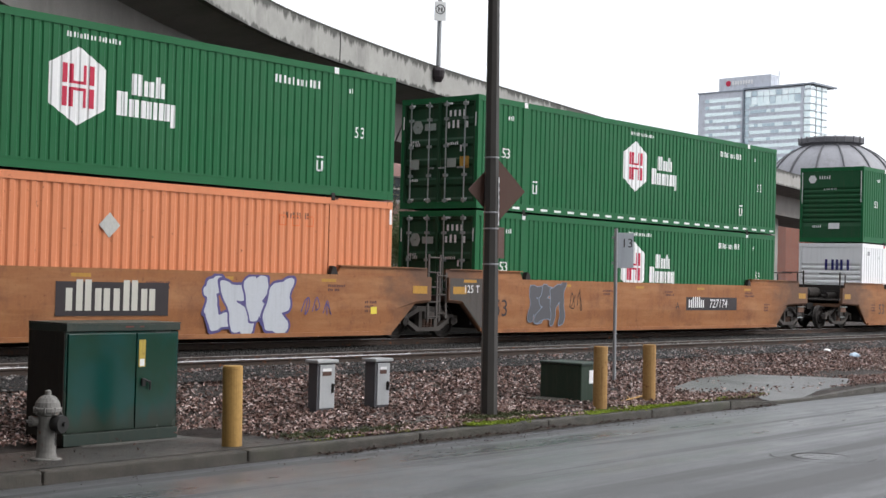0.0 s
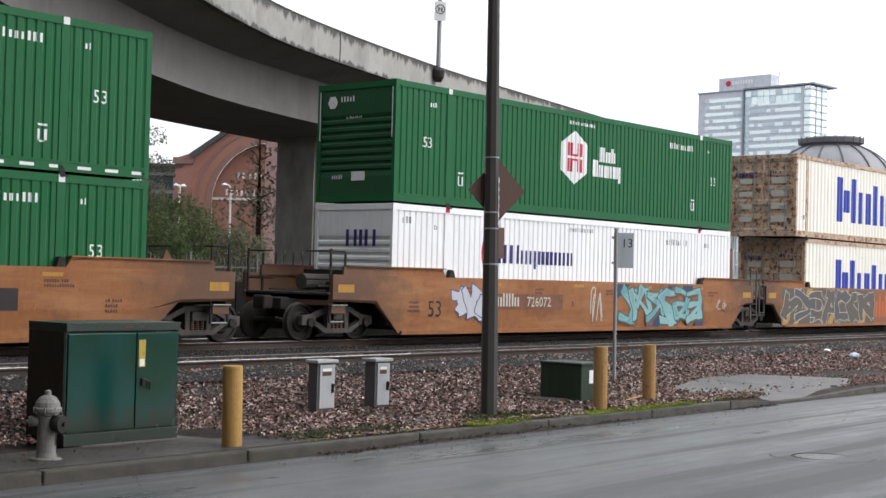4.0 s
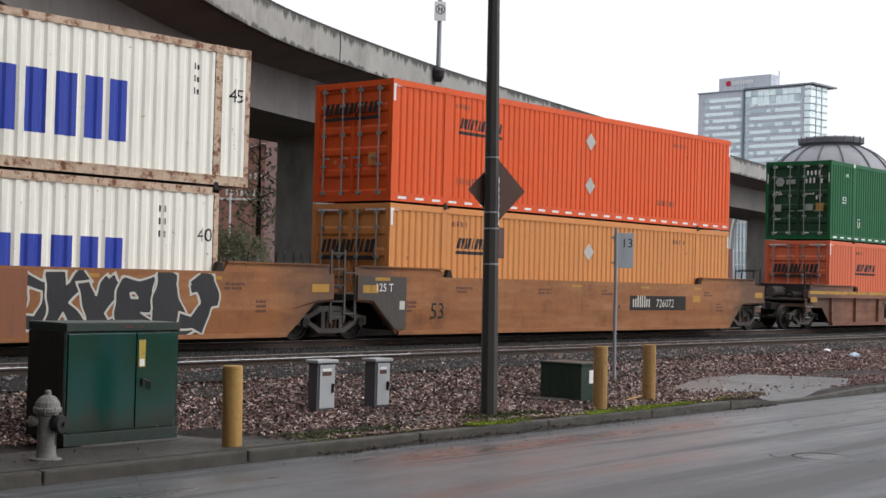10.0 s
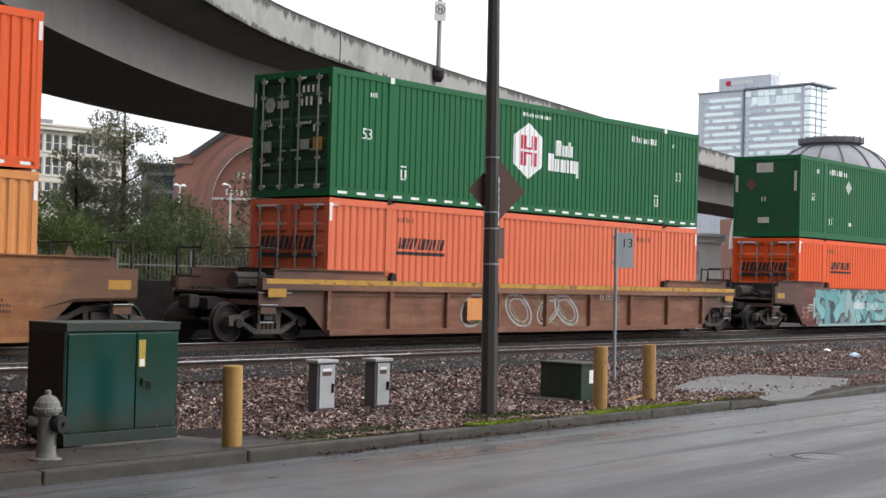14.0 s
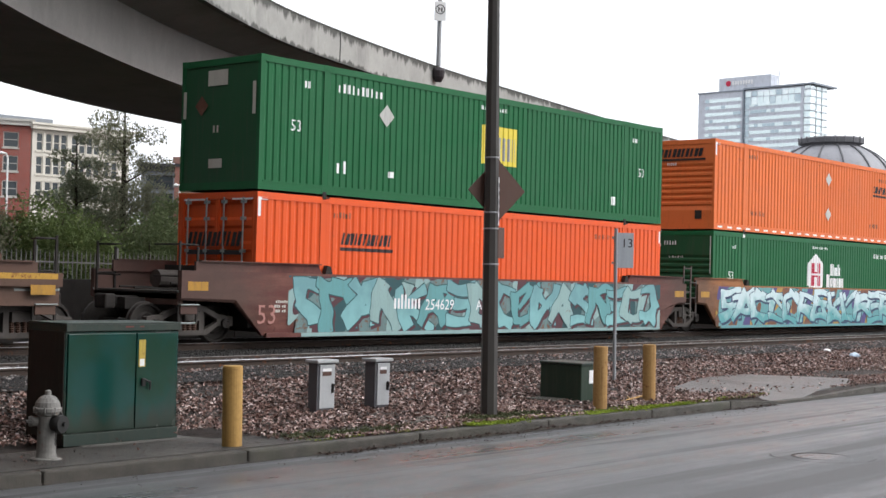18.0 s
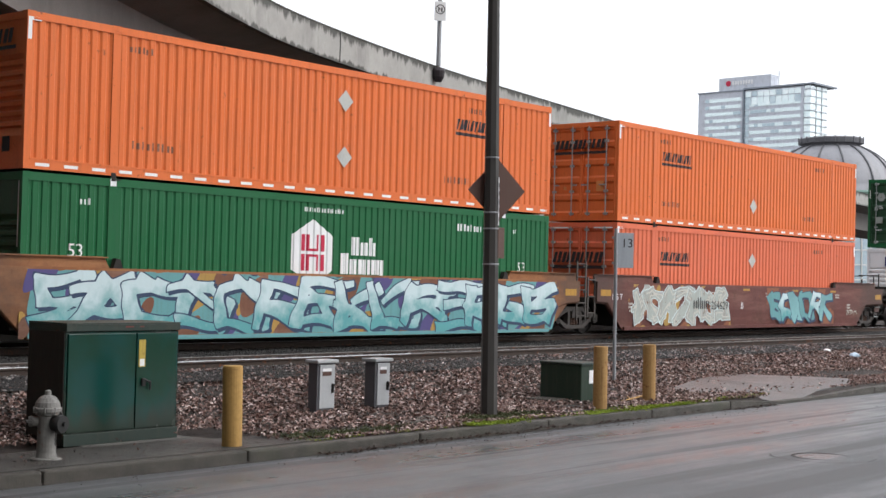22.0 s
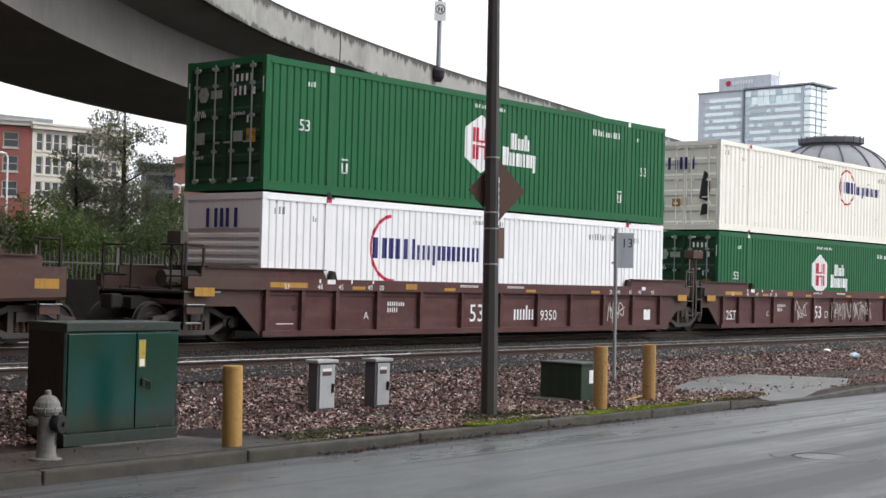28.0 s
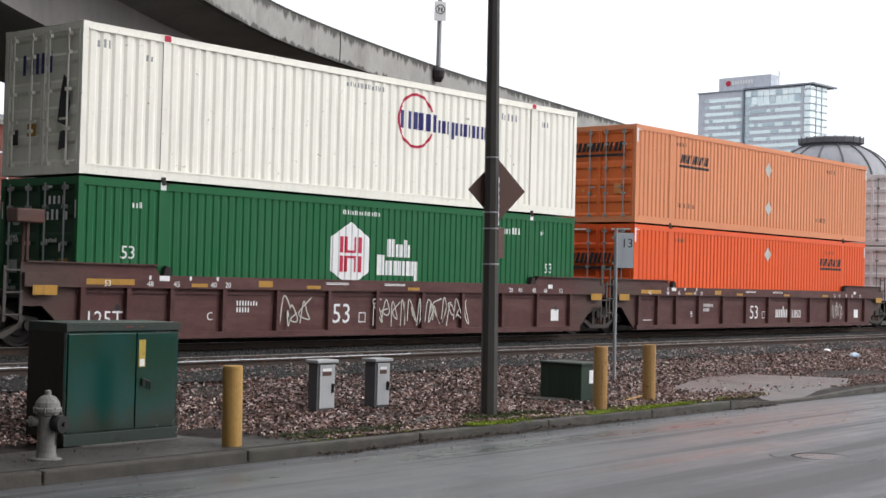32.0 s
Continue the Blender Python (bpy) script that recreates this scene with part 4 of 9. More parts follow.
def marks_bluename(size, zc):
    def put(c, skin, h):
        bm = bmesh.new()
        lo, top, s = zc - size / 2, zc + size / 2, size
        mid = lo + 0.72 * s
        # plain upright bars in place of the name
        x = -3.49
        rect(bm, x, x + 0.42, lo, top)
        rect(bm, x + 0.56, x + 1.04, lo + 0.22 * s, lo + 0.72 * s)
        rect(bm, x + 1.18, x + 1.60, lo, top)
        for xa, wa, z0, z1 in ((-1.66, 0.36, lo, mid), (-0.93, 0.34, lo, mid), (-0.32, 0.32, lo, lo + 0.92 * s), (0.32, 0.36, lo, mid), (0.88, 0.36, lo, mid), (1.50, 0.36, lo, mid), (2.16, 0.36, lo, mid), (2.78, 0.34, lo, mid), (3.34, 0.34, lo, mid)):
            rect(bm, xa - 0.03, xa + wa + 0.05, z0, z1)
        decal("name_bar", bm, M["mark_blue"], c, skin)
        bm = bmesh.new()
        for z in (2.30, 2.05, 1.80):
            bars(bm, h - 1.55, z, 0.13, 3)
        bars(bm, -h + 0.5, 0.6, 0.16, 3)
        decal("small_mark", bm, M["mark_black"], c, skin)
        bm = lettering("45" if h > 6.5 else "40", h - 0.55, 1.75, 0.4)
        decal("size_number", bm, M["mark_black"], c, skin)
    return put


def marks_arcname(xl, xr, zc, h1, r, full=False):
    """xl, xr: ends of the row of navy bars; h1: height of the first, larger group; r: radius of the red arc."""
    def put(c, skin, h):
        bm = bmesh.new()
        ring(bm, xl + r * 0.86, zc, r, r * 0.10, radians(25 if full else 95), radians(335 if full else 275))
        decal("emblem_arc", bm, M["mark_red"], c, skin, 0.004, "red arc")
        bm = bmesh.new()
        w1 = (xr - xl) * 0.30
        x = word(bm, xl, zc - h1 * 0.5, h1, "nin", w1 * 0.36 / h1, 0.34, 0.14)
        n = (xr - xl - w1) / 9.0
        word(bm, xl + w1 + n * 0.2, zc - h1 * 0.5, h1 * 0.74, "lngininni", n / (h1 * 0.74) * 0.92, 0.32, 0.2)
        decal("name_bar", bm, M["mark_navy"], c, skin, 0.005)
        bm = bmesh.new()
        bars(bm, -1.0, 2.50, 0.11, 16)
        bars(bm, 4.2, 2.32, 0.17, 10)
        bars(bm, h - 1.6, 2.30, 0.14, 3)
        bars(bm, -h + 0.35, 2.42, 0.16, 3)
        bars(bm, -h + 1.5, 2.30, 0.12, 2)
        decal("small_mark", bm, M["grey_metal"], c, skin)
        bm = bmesh.new()
        for p in (-6.095, 6.095):
            rect(bm, p - 0.08, p + 0.08, C_H - 0.13, C_H - 0.01)
        decal("casting_patch", bm, M["mark_red"], c, FLAT, 0.012)
    return put


def marks_yellowmark(c, skin, h):
    bm = bmesh.new()
    rect(bm, -0.54, 0.93, 1.14, 2.12)
    decal("yellow_panel", bm, M["mark_yellow"], c, skin, 0.004, "yellow square emblem")
    bm = bmesh.new()
    rect(bm, -0.38, -0.24, 1.26, 2.0)
    rect(bm, -0.16, -0.02, 1.26, 2.0)
    decal("emblem_mark", bm, M["mark_black"], c, skin, 0.008)
    bm = bmesh.new()
    for x in (0.12, 0.32, 0.52, 0.72):
        rect(bm, x, x + 0.09, 1.26, 1.85)
    decal("emblem_mark", bm, M["grey_metal"], c, skin, 0.008)
    mark_53(c, skin, (-h + 0.9, h - 1.3), 1.32)
    diamond(c, skin, -4.12, 1.95, 0.26)
    bm = bmesh.new()
    bars(bm, -h + 2.35, 2.32, 0.2, 10)
    bars(bm, -0.6, 2.50, 0.10, 16)
    bars(bm, -h + 1.3, 2.3, 0.15, 2)
    bars(bm, -h + 2.35, 0.5, 0.28, 2)
    bars(bm, h - 1.6, 2.3, 0.12, 3)
    rect(bm, -4.0, -3.8, 0.52, 0.66)
    rect(bm, 5.4, 5.6, 0.42, 0.66)
    decal("small_mark", bm, M["mark_white"], c, skin)


# -- marks on the ends; across runs from -1.2 (far side) to 1.2 (road side)
def end_green(c, x0, sx):
    bm = bmesh.new()
    bars(bm, 0.35, 2.35, 0.20, 4)
    bars(bm, 0.30, 2.05, 0.20, 6)
    bars(bm, 0.72, 1.45, 0.16, 2)
    for z in (2.2, 1.2):
        bars(bm, -0.95, z - 0.5, 0.07, 6)
    bars(bm, 0.25, 1.62, 0.08, 7)
    bars(bm, -1.0, 1.62, 0.08, 7)
    for a in (-1.0, -0.45, 0.28, 0.8):
        rect(bm, a, a + 0.18, 0.21, 0.26)
        rect(bm, a, a + 0.18, 2.66, 2.71)
    for a in (-1.23, 1.20):
        rect(bm, a, a + 0.035, 2.08, 2.42)
    end_decal(bm, c, x0, "small_mark", M["mark_white"])
    bm = bmesh.new()
    ring(bm, -0.72, 2.12, 0.19, 0.17, 0, math.tau, 6)
    rect(bm, -0.48, -0.1, 2.02, 2.2)
    rect(bm, -0.95, -0.65, 1.02, 1.28)
    rect(bm, 0.30, 0.60, 1.05, 1.28)
    end_decal(bm, c, x0, "placard", M["pale_green"])
    bm = bmesh.new()
    rect(bm, 0.72, 1.02, 1.02, 1.32)
    end_decal(bm, c, x0, "placard", M["safety_yellow"])


def end_orange(c, x0, sx):
    bm = bmesh.new()
    slanted(bm, -0.92, 2.10, 0.27, 1.76, 11)
    rect(bm, -0.92, 0.92, 1.94, 2.02)
    end_decal(bm, c, x0, "name_bar", M["mark_black"], "", 0.03)
    bm = bmesh.new()
    rect(bm, 0.55, 0.80, 0.85, 1.15)
    rect(bm, -0.60, -0.50, 0.9, 1.0)
    end_decal(bm, c, x0, "placard", M["tan"])


def end_orange_low(c, x0, sx):
    bm = bmesh.new()
    slanted(bm, -0.92, 1.70, 0.32, 1.76, 11)
    rect(bm, -0.92, 0.92, 1.52, 1.62)
    end_decal(bm, c, x0, "name_bar", M["mark_black"], "", 0.03)
    bm = bmesh.new()
    rect(bm, -1.1, -0.4, 2.70, 2.74)
    rect(bm, 0.5, 1.15, 2.70, 2.74)
    end_decal(bm, c, x0, "corner_strip", M["mark_white"])


def end_orange_ridged(c, x0, sx):
    bm = bmesh.new()
    slanted(bm, -0.92, 2.32, 0.27, 1.76, 11)
    rect(bm, -0.92, 0.95, 2.20, 2.27)
    end_decal(bm, c, x0, "name_bar", M["mark_black"])
    bm = bmesh.new()
    bars(bm, -0.45, 2.05, 0.10, 5)
    end_decal(bm, c, x0, "small_mark", M["mark_white"])
    bm = bmesh.new()
    rect(bm, 0.60, 0.85, 0.32, 0.60)
    end_decal(bm, c, x0, "placard", M["steel"])


def end_green_ridged(c, x0, sx):
    bm = bmesh.new()
    ring(bm, -0.78, 2.42, 0.17, 0.16, 0, math.tau, 6)
    bars(bm, -0.5, 2.42, 0.13, 5)
    bars(bm, -0.30, 2.0, 0.07, 12)
    rect(bm, -0.1, 0.35, 0.5, 0.72)
    bars(bm, -0.75, 0.55, 0.1, 5)
    rect(bm, -1.22, -1.19, 1.5, 2.7)
    rect(bm, 1.18, 1.21, 1.5, 2.7)
    end_decal(bm, c, x0, "small_mark", M["mark_white"])


def end_yellowmark(c, x0, sx):
    bm = bmesh.new()
    rect(bm, -0.40, 0.25, 2.28, 2.62)
    rect(bm, -0.32, 0.12, 0.48, 0.68)
    bars(bm, -0.2, 1.25, 0.16, 2)
    rect(bm, -1.22, -1.12, 1.6, 2.2)
    rect(bm, 1.06, 1.16, 1.6, 2.3)
    end_decal(bm, c, x0, "small_mark", M["bone"])
    bm = bmesh.new()
    shape(bm, [(-0.82, 1.86), (-0.60, 1.64), (-0.38, 1.86), (-0.60, 2.08)])
    end_decal(bm, c, x0, "diamond_plate", M["brown_wagon"])


def end_arcname(z=2.05, s=0.36, a0=-0.62):
    def put(c, x0, sx):
        bm = bmesh.new()
        word(bm, a0, z, s, "nin", 0.9, 0.25, 0.2)
        end_decal(bm, c, x0, "name_bar", M["mark_navy"], "", 0.02)
    return put


def end_arcname_old(c, x0, sx):
    end_arcname(1.95, 0.40, -0.62)(c, x0, sx)
    bm = bmesh.new()
    shape(bm, [(0.55, 1.0), (0.85, 0.9), (0.95, 1.3), (0.9, 1.75), (0.72, 1.9), (0.62, 1.5)])
    shape(bm, [(0.6, 0.45), (0.9, 0.5), (0.85, 0.85), (0.65, 0.8)])
    end_decal(bm, c, x0, "soot_stain", M["dark_spray"], "black soot stain", 0.0)
    bm = bmesh.new()
    rect(bm, -0.95, -0.75, 0.6, 0.9)
    end_decal(bm, c, x0, "placard", M["mark_black"])
    bm = bmesh.new()
    rect(bm, -0.45, -0.15, 0.75, 1.0)
    end_decal(bm, c, x0, "placard", M["amber"])


def end_bluename(c, x0, sx):
    bm = bmesh.new()
    word(bm, -1.05, 2.1, 0.14, "wninnn", 0.7, 0.24, 0.14)
    bars(bm, 0.3, 2.2, 0.12, 6)
    end_decal(bm, c, x0, "small_mark", M["mark_navy"])
    bm = bmesh.new()
    for z in (0.5, 0.95, 1.4, 1.85):
        rect(bm, 0.35, 0.95, z, z + 0.22)
        rect(bm, -0.9, -0.4, z, z + 0.18)
    end_decal(bm, c, x0, "placard", M["bone"])


# -- wagons: x along the car from the middle of its well, z = 0 on the rails
HW, SIDE_Y, WHEEL_R = 8.16, 1.50, 0.42
TOP_SMOOTH, TOP_RIBBED = 1.50, 1.385
MOVING = []    # (thing, x at the start, height)
WHEELS = []    # wheelsets that turn as the train rolls


def stroke(bm, pts, w, lo=0.18, hi=1.48):
    """A brushed line of width w through points, kept between two heights."""
    path = spline([(x, 0, z) for x, z in pts], 6)
    prev = None
    for i, p in enumerate(path):
        d = path[min(i + 1, len(path) - 1)] - path[max(i - 1, 0)]
        n = Vector((-d.z, 0, d.x))
        n = n.normalized() * w / 2 if n.length > 1e-6 else Vector((w / 2, 0, 0))
        a, b = p + n, p - n
        for v in (a, b):
            v.z = min(max(v.z, lo), hi)
        cur = (bm.verts.new(a), bm.verts.new(b))
        if prev:
            bm.faces.new((prev[0], prev[1], cur[1], cur[0]))
        prev = cur


def field_mesh(bm, f, x0, z0, step):
    """Fills where a grid of values is above zero, with smooth edges (marching squares)."""
    cache = {}

    def vert(i, j, i2, j2):
        key = (i, j, i2, j2)
        if key not in cache:
            if (i, j) == (i2, j2):
                t = 0.0
            else:
                a, b = f[i, j], f[i2, j2]
                t = a / (a - b)
            cache[key] = bm.verts.new((x0 + (i + (i2 - i) * t) * step, 0, z0 + (j + (j2 - j) * t) * step))
        return cache[key]
    ni, nj = f.shape
    inside = f > 0
    for i in range(ni - 1):
        for j in range(nj - 1):
            ring_pts = ((i, j), (i + 1, j), (i + 1, j + 1), (i, j + 1))
            ins = [bool(inside[p]) for p in ring_pts]
            if not any(ins):
                continue
            loop = []
            for k in range(4):
                p, q = ring_pts[k], ring_pts[(k + 1) % 4]
                if ins[k]:
                    loop.append(vert(*p, *p))
                if ins[k] != ins[(k + 1) % 4]:
                    lo, hi = (p, q) if p < q else (q, p)
                    loop.append(vert(*lo, *hi))
            loop = list(dict.fromkeys(loop))
            if len(loop) > 2:
                try:
                    bm.faces.new(loop)
                except ValueError:
                    pass


# strokes of sprayed letters on a unit square, as (across, up)
GLYPHS = ([[(0, 0), (0, 1), (1, 0), (1, 1)]],
          [[(0, .5), (1, .55), (.85, 1), (.1, .95), (0, .1), (.9, 0)]],
          [[(1, .95), (.2, 1), (0, .7), (.9, .4), (.9, .05), (0, 0)]],
          [[(1, .9), (.3, 1), (0, .5), (.3, 0), (1, .1)]],
          [[(0, 1), (.1, 0), (1, .05)], [(.3, .5), (.9, .95)]],
          [[(0, 0), (.45, 1), (1, 0)], [(.2, .35), (.85, .35)]],
          [[(0, 1), (.2, 0), (.5, .7), (.8, 0), (1, 1)]],
          [[(0, 0), (.05, 1), (.9, .9), (.85, .5), (.1, .45)], [(.4, .4), (1, 0)]],
          [[(1, 1), (0, 1), (0, 0), (1, 0)], [(0, .5), (.8, .55)]],
          [[(0, 1), (.05, .1), (.5, 0), (.95, .1), (1, 1)]],
          [[(0, 0), (0, 1)], [(1, 1), (.1, .5), (1, 0)]],
          [[(.1, .1), (0, .8), (.5, 1), (1, .8), (.9, .1), (.4, 0), (.1, .1)]])


def graffiti(wagon, x0, x1, z0, z1, ground, line, fills, seed, letters, label, thick=0.2, lo=0.19, hi=1.47, glow=None, edge=0.03, patches=(), inner=None, shade=None, round_form=False, lap=0.16):
    """A sprayed piece: interlocking letters of flat-ended strokes with outlines, dropped shadows and shines, over patches of other colours. round_form: soft bubble letters."""
    rnd = random.Random(seed)
    base, step = -SIDE_Y, 0.03
    order = 0

    def spray(name, f, mat, gx, lab=""):
        nonlocal order
        bm = bmesh.new()
        field_mesh(bm, f, gx, lo, step)
        if not bm.faces:
            bm.free()
            return
        decal(name, bm, M[mat], wagon, FLAT, 0.004 + 0.0004 * order, lab, base)
        order += 1

    def grid(a, b):
        gx = np.arange(a, b + step, step)
        gz = np.arange(lo, hi + 1e-6, step)
        return np.meshgrid(gx, gz, indexing="ij")

    def ragged(X, Z, s, k=5.0):
        return np.sin(X * k + s) * np.cos(Z * k * 1.3 + s * 2) + 0.6 * np.sin(X * k * 2.3 - Z * k * 1.7 + s * 3)
    if ground:
        X, Z = grid(x0 - 0.2, x1 + 0.2)
        f = np.minimum(np.minimum(X - x0, x1 - X), np.minimum(Z - lo, z1 - Z) + 0.02) + 0.05 * ragged(X, Z, seed)
        spray("sprayed_ground", f, ground, x0 - 0.2)
    for n, mat in enumerate(patches):
        X, Z = grid(x0 - 0.2, x1 + 0.2)
        f = np.minimum(ragged(X, Z, seed + 1.7 * n, 2.1) - 0.55, np.minimum(X - x0, x1 - X) + 0.2)
        spray("sprayed_patch", f, mat, x0 - 0.2)
    wide = (x1 - x0) / letters
    last = -1
    for k in range(letters):
        g = rnd.randrange(len(GLYPHS))
        g = (g + 1) % len(GLYPHS) if g == last else g
        last = g
        w = thick * rnd.uniform(0.85, 1.15)
        flip_u, flip_v = rnd.random() < 0.4, rnd.random() < 0.35
        a, b = x0 + wide * (k - lap) + 0.42 * w, x0 + wide * (k + 1 + lap) - 0.34 * w
        a, b = max(a, x0 + 0.3 * w), min(b, x1 - 0.3 * w)
        lean = rnd.uniform(-0.2, 0.34)
        zb, zt = z0 + 0.45 * w + rnd.uniform(0, 0.16), z1 - 0.45 * w - rnd.uniform(0, 0.16)
        X, Z = grid(a - 1.6 * w, b + 1.6 * w)
        X2 = X + 0.05 * np.sin(Z * 5 + k) + 0.02 * np.sin(Z * 13 + k * 2)
        Z2 = Z + 0.05 * np.sin(X * 4 + k * 1.3)
        f = np.full(X.shape, -9.0)
        arm = [(rnd.uniform(-0.15, 0.3), rnd.uniform(0.3, 0.9)), (rnd.uniform(0.7, 1.15), rnd.choice((-0.05, 1.05)))]
        for line_pts in GLYPHS[g] + [arm]:
            pts = [(a + (b - a) * (1 - u if flip_u else u) + lean * (v - 0.5), zb + (zt - zb) * (1 - v if flip_v else v)) for u, v in line_pts]
            for (xa, za), (xb, zb2) in zip(pts, pts[1:]):
                dx, dz = xb - xa, zb2 - za
                ln = math.hypot(dx, dz) + 1e-6
                t = ((X2 - xa) * dx + (Z2 - za) * dz) / (ln * ln)
                half = w / 2 * (1.12 if abs(dz) > abs(dx) else 0.72)
                if round_form:
                    tc = np.clip(t, 0, 1)
                    d = (np.abs(X2 - xa - tc * dx) ** 3 + np.abs(Z2 - za - tc * dz) ** 3) ** (1 / 3)
                    f = np.maximum(f, w / 2 - d / (0.85 + 0.3 * tc))
                else:
                    # strokes flare towards one end and are cut off square
                    side = np.abs((X2 - xa) * dz - (Z2 - za) * dx) / ln
                    flare = half * (0.72 + 0.55 * np.clip(t, 0, 1))
                    along = np.minimum(t * ln + 0.55 * half, (1 - t) * ln + 0.75 * half)
                    f = np.maximum(f, np.minimum(flare - side, along))
        room = np.minimum(Z - lo, hi - Z) + 0.02
        if shade:
            away = np.roll(np.roll(f, 2, axis=0), -2, axis=1)
            spray("sprayed_shade", np.minimum(away + edge * 0.6, room), shade, a - 1.6 * w)
        if glow:
            spray("sprayed_glow", np.minimum(f + edge + 0.04, room), glow, a - 1.6 * w)
        spray("sprayed_outline", np.minimum(f + edge, room), line, a - 1.6 * w)
        spray("sprayed_letter", np.minimum(f, room), fills[k % len(fills)], a - 1.6 * w, label if k == 0 else "")
        if inner:
            spray("sprayed_shine", np.minimum(0.020 - np.abs(f - w * 0.24), 0.10 + 0.25 * ragged(X, Z, k, 3.0)), inner, a - 1.6 * w)


def tag_scribble(wagon, x0, x1, z0, z1, mat, seed, w=0.03):
    rnd = random.Random(seed)
    bm = bmesh.new()
    n = max(int((x1 - x0) / 0.28), 2)
    for i in range(n):
        a = x0 + (x1 - x0) * i / n
        stroke(bm, [(a, rnd.uniform(z0, z0 + 0.3 * (z1 - z0))), (a + rnd.uniform(0.02, 0.14), z1 - rnd.uniform(0, 0.3) * (z1 - z0)), (a + 0.22, rnd.uniform(z0, z1)), (a + rnd.uniform(0.05, 0.3), z0 + rnd.uniform(0, 0.2)), (a + 0.12, rnd.uniform(z0, z1)), (a + rnd.uniform(0.1, 0.3), rnd.uniform(z0, z1))], w * 0.85)
    decal("sprayed_tag", bm, M[mat], wagon, FLAT, 0.006, "", -SIDE_Y)


def truck(wagon, cx):
    for y in (-1.02, 1.02):
        bm = bmesh.new()
        y0, y1 = y - 0.07, y + 0.07
        for pts in ([(cx - 1.12, 0.36), (cx - 0.70, 0.36), (cx - 0.70, 0.60), (cx - 0.8, 0.60), (cx - 1.12, 0.56)], [(cx + 0.70, 0.36), (cx + 1.12, 0.36), (cx + 1.12, 0.56), (cx + 0.8, 0.60), (cx + 0.70, 0.60)], [(cx - 0.72, 0.50), (cx - 0.72, 0.61), (cx - 0.35, 0.78), (cx + 0.35, 0.78), (cx + 0.72, 0.61), (cx + 0.72, 0.50), (cx + 0.32, 0.67), (cx - 0.32, 0.67)], [(cx - 0.72, 0.36), (cx - 0.72, 0.46), (cx - 0.34, 0.28), (cx + 0.34, 0.28), (cx + 0.72, 0.46), (cx + 0.72, 0.36), (cx + 0.42, 0.18), (cx - 0.42, 0.18)], [(cx - 0.34, 0.28), (cx - 0.22, 0.28), (cx - 0.22, 0.67), (cx - 0.34, 0.67)], [(cx + 0.22, 0.28), (cx + 0.34, 0.28), (cx + 0.34, 0.67), (cx + 0.22, 0.67)]):
            prism(bm, pts, "y", y0, y1)
        bmesh.ops.recalc_face_normals(bm, faces=bm.faces[:])
        part("side_frame", bm, M["truck_steel"], wagon, "cast steel truck side frame")
    bm = bmesh.new()
    box(bm, cx - 0.20, cx + 0.20, -1.15, 1.15, 0.48, 0.66)
    tube(bm, (cx, 0, 0.6), (cx, 0, 0.9), 0.22, seg=14)
    part("bolster", bm, M["truck_steel"], wagon)
    for y in (-1.04, 1.04):
        for dx in (-0.13, 0.0, 0.13):
            bm = bmesh.new()
            lathe(bm, [(0.045, 0.28)] + [(0.055 if k % 2 else 0.04, 0.29 + 0.0205 * k) for k in range(9)] + [(0.045, 0.48)], (cx + dx, y), 8)
            part("spring", bm, M["brown_wagon"], wagon)
    for dx in (-0.89, 0.89):
        bm = bmesh.new()
        tube(bm, (0, -1.0, 0), (0, 1.0, 0), 0.08, seg=10)
        for s in (-1, 1):
            lathe(bm, [(0.09, s * 0.79), (0.20, s * 0.80), (0.24, s * 0.76), (0.35, s * 0.76), (0.37, s * 0.81), (WHEEL_R - 0.012, s * 0.81), (WHEEL_R, s * 0.80), (WHEEL_R + 0.004, s * 0.71), (WHEEL_R + 0.028, s * 0.69), (WHEEL_R + 0.02, s * 0.675), (0.34, s * 0.675), (0.2, s * 0.70), (0.09, s * 0.69)], (0, 0), 24, "y")
            tube(bm, (0, s * 1.0, 0), (0, s * 1.16, 0), 0.10, seg=12)
            for k in range(3):
                t = k * math.tau / 3
                tube(bm, (0.055 * math.cos(t), s * 1.16, 0.055 * math.sin(t)), (0.055 * math.cos(t), s * 1.18, 0.055 * math.sin(t)), 0.015, seg=6)
        w = part("wheelset", bm, M["wheel"], wagon, "worn steel wheels on one axle")
        w.location = (cx + dx, 0, WHEEL_R)
        WHEELS.append((w, (cx + dx, 0, WHEEL_R)))


def ladder(wagon, x, y, z0, z1, w=0.42, mat="steel"):
    bm = bmesh.new()
    for dx in (-w / 2, w / 2):
        box(bm, x + dx - 0.03, x + dx + 0.03, y - 0.014, y + 0.014, z0, z1)
    n = int((z1 - z0) / 0.32)
    for k in range(n):
        z = z0 + 0.12 + (z1 - z0 - 0.2) * k / max(n - 1, 1)
        tube(bm, (x - w / 2, y - 0.01, z), (x + w / 2, y - 0.01, z), 0.02, seg=6)
    part("ladder", bm, M[mat], wagon, "steel step ladder")


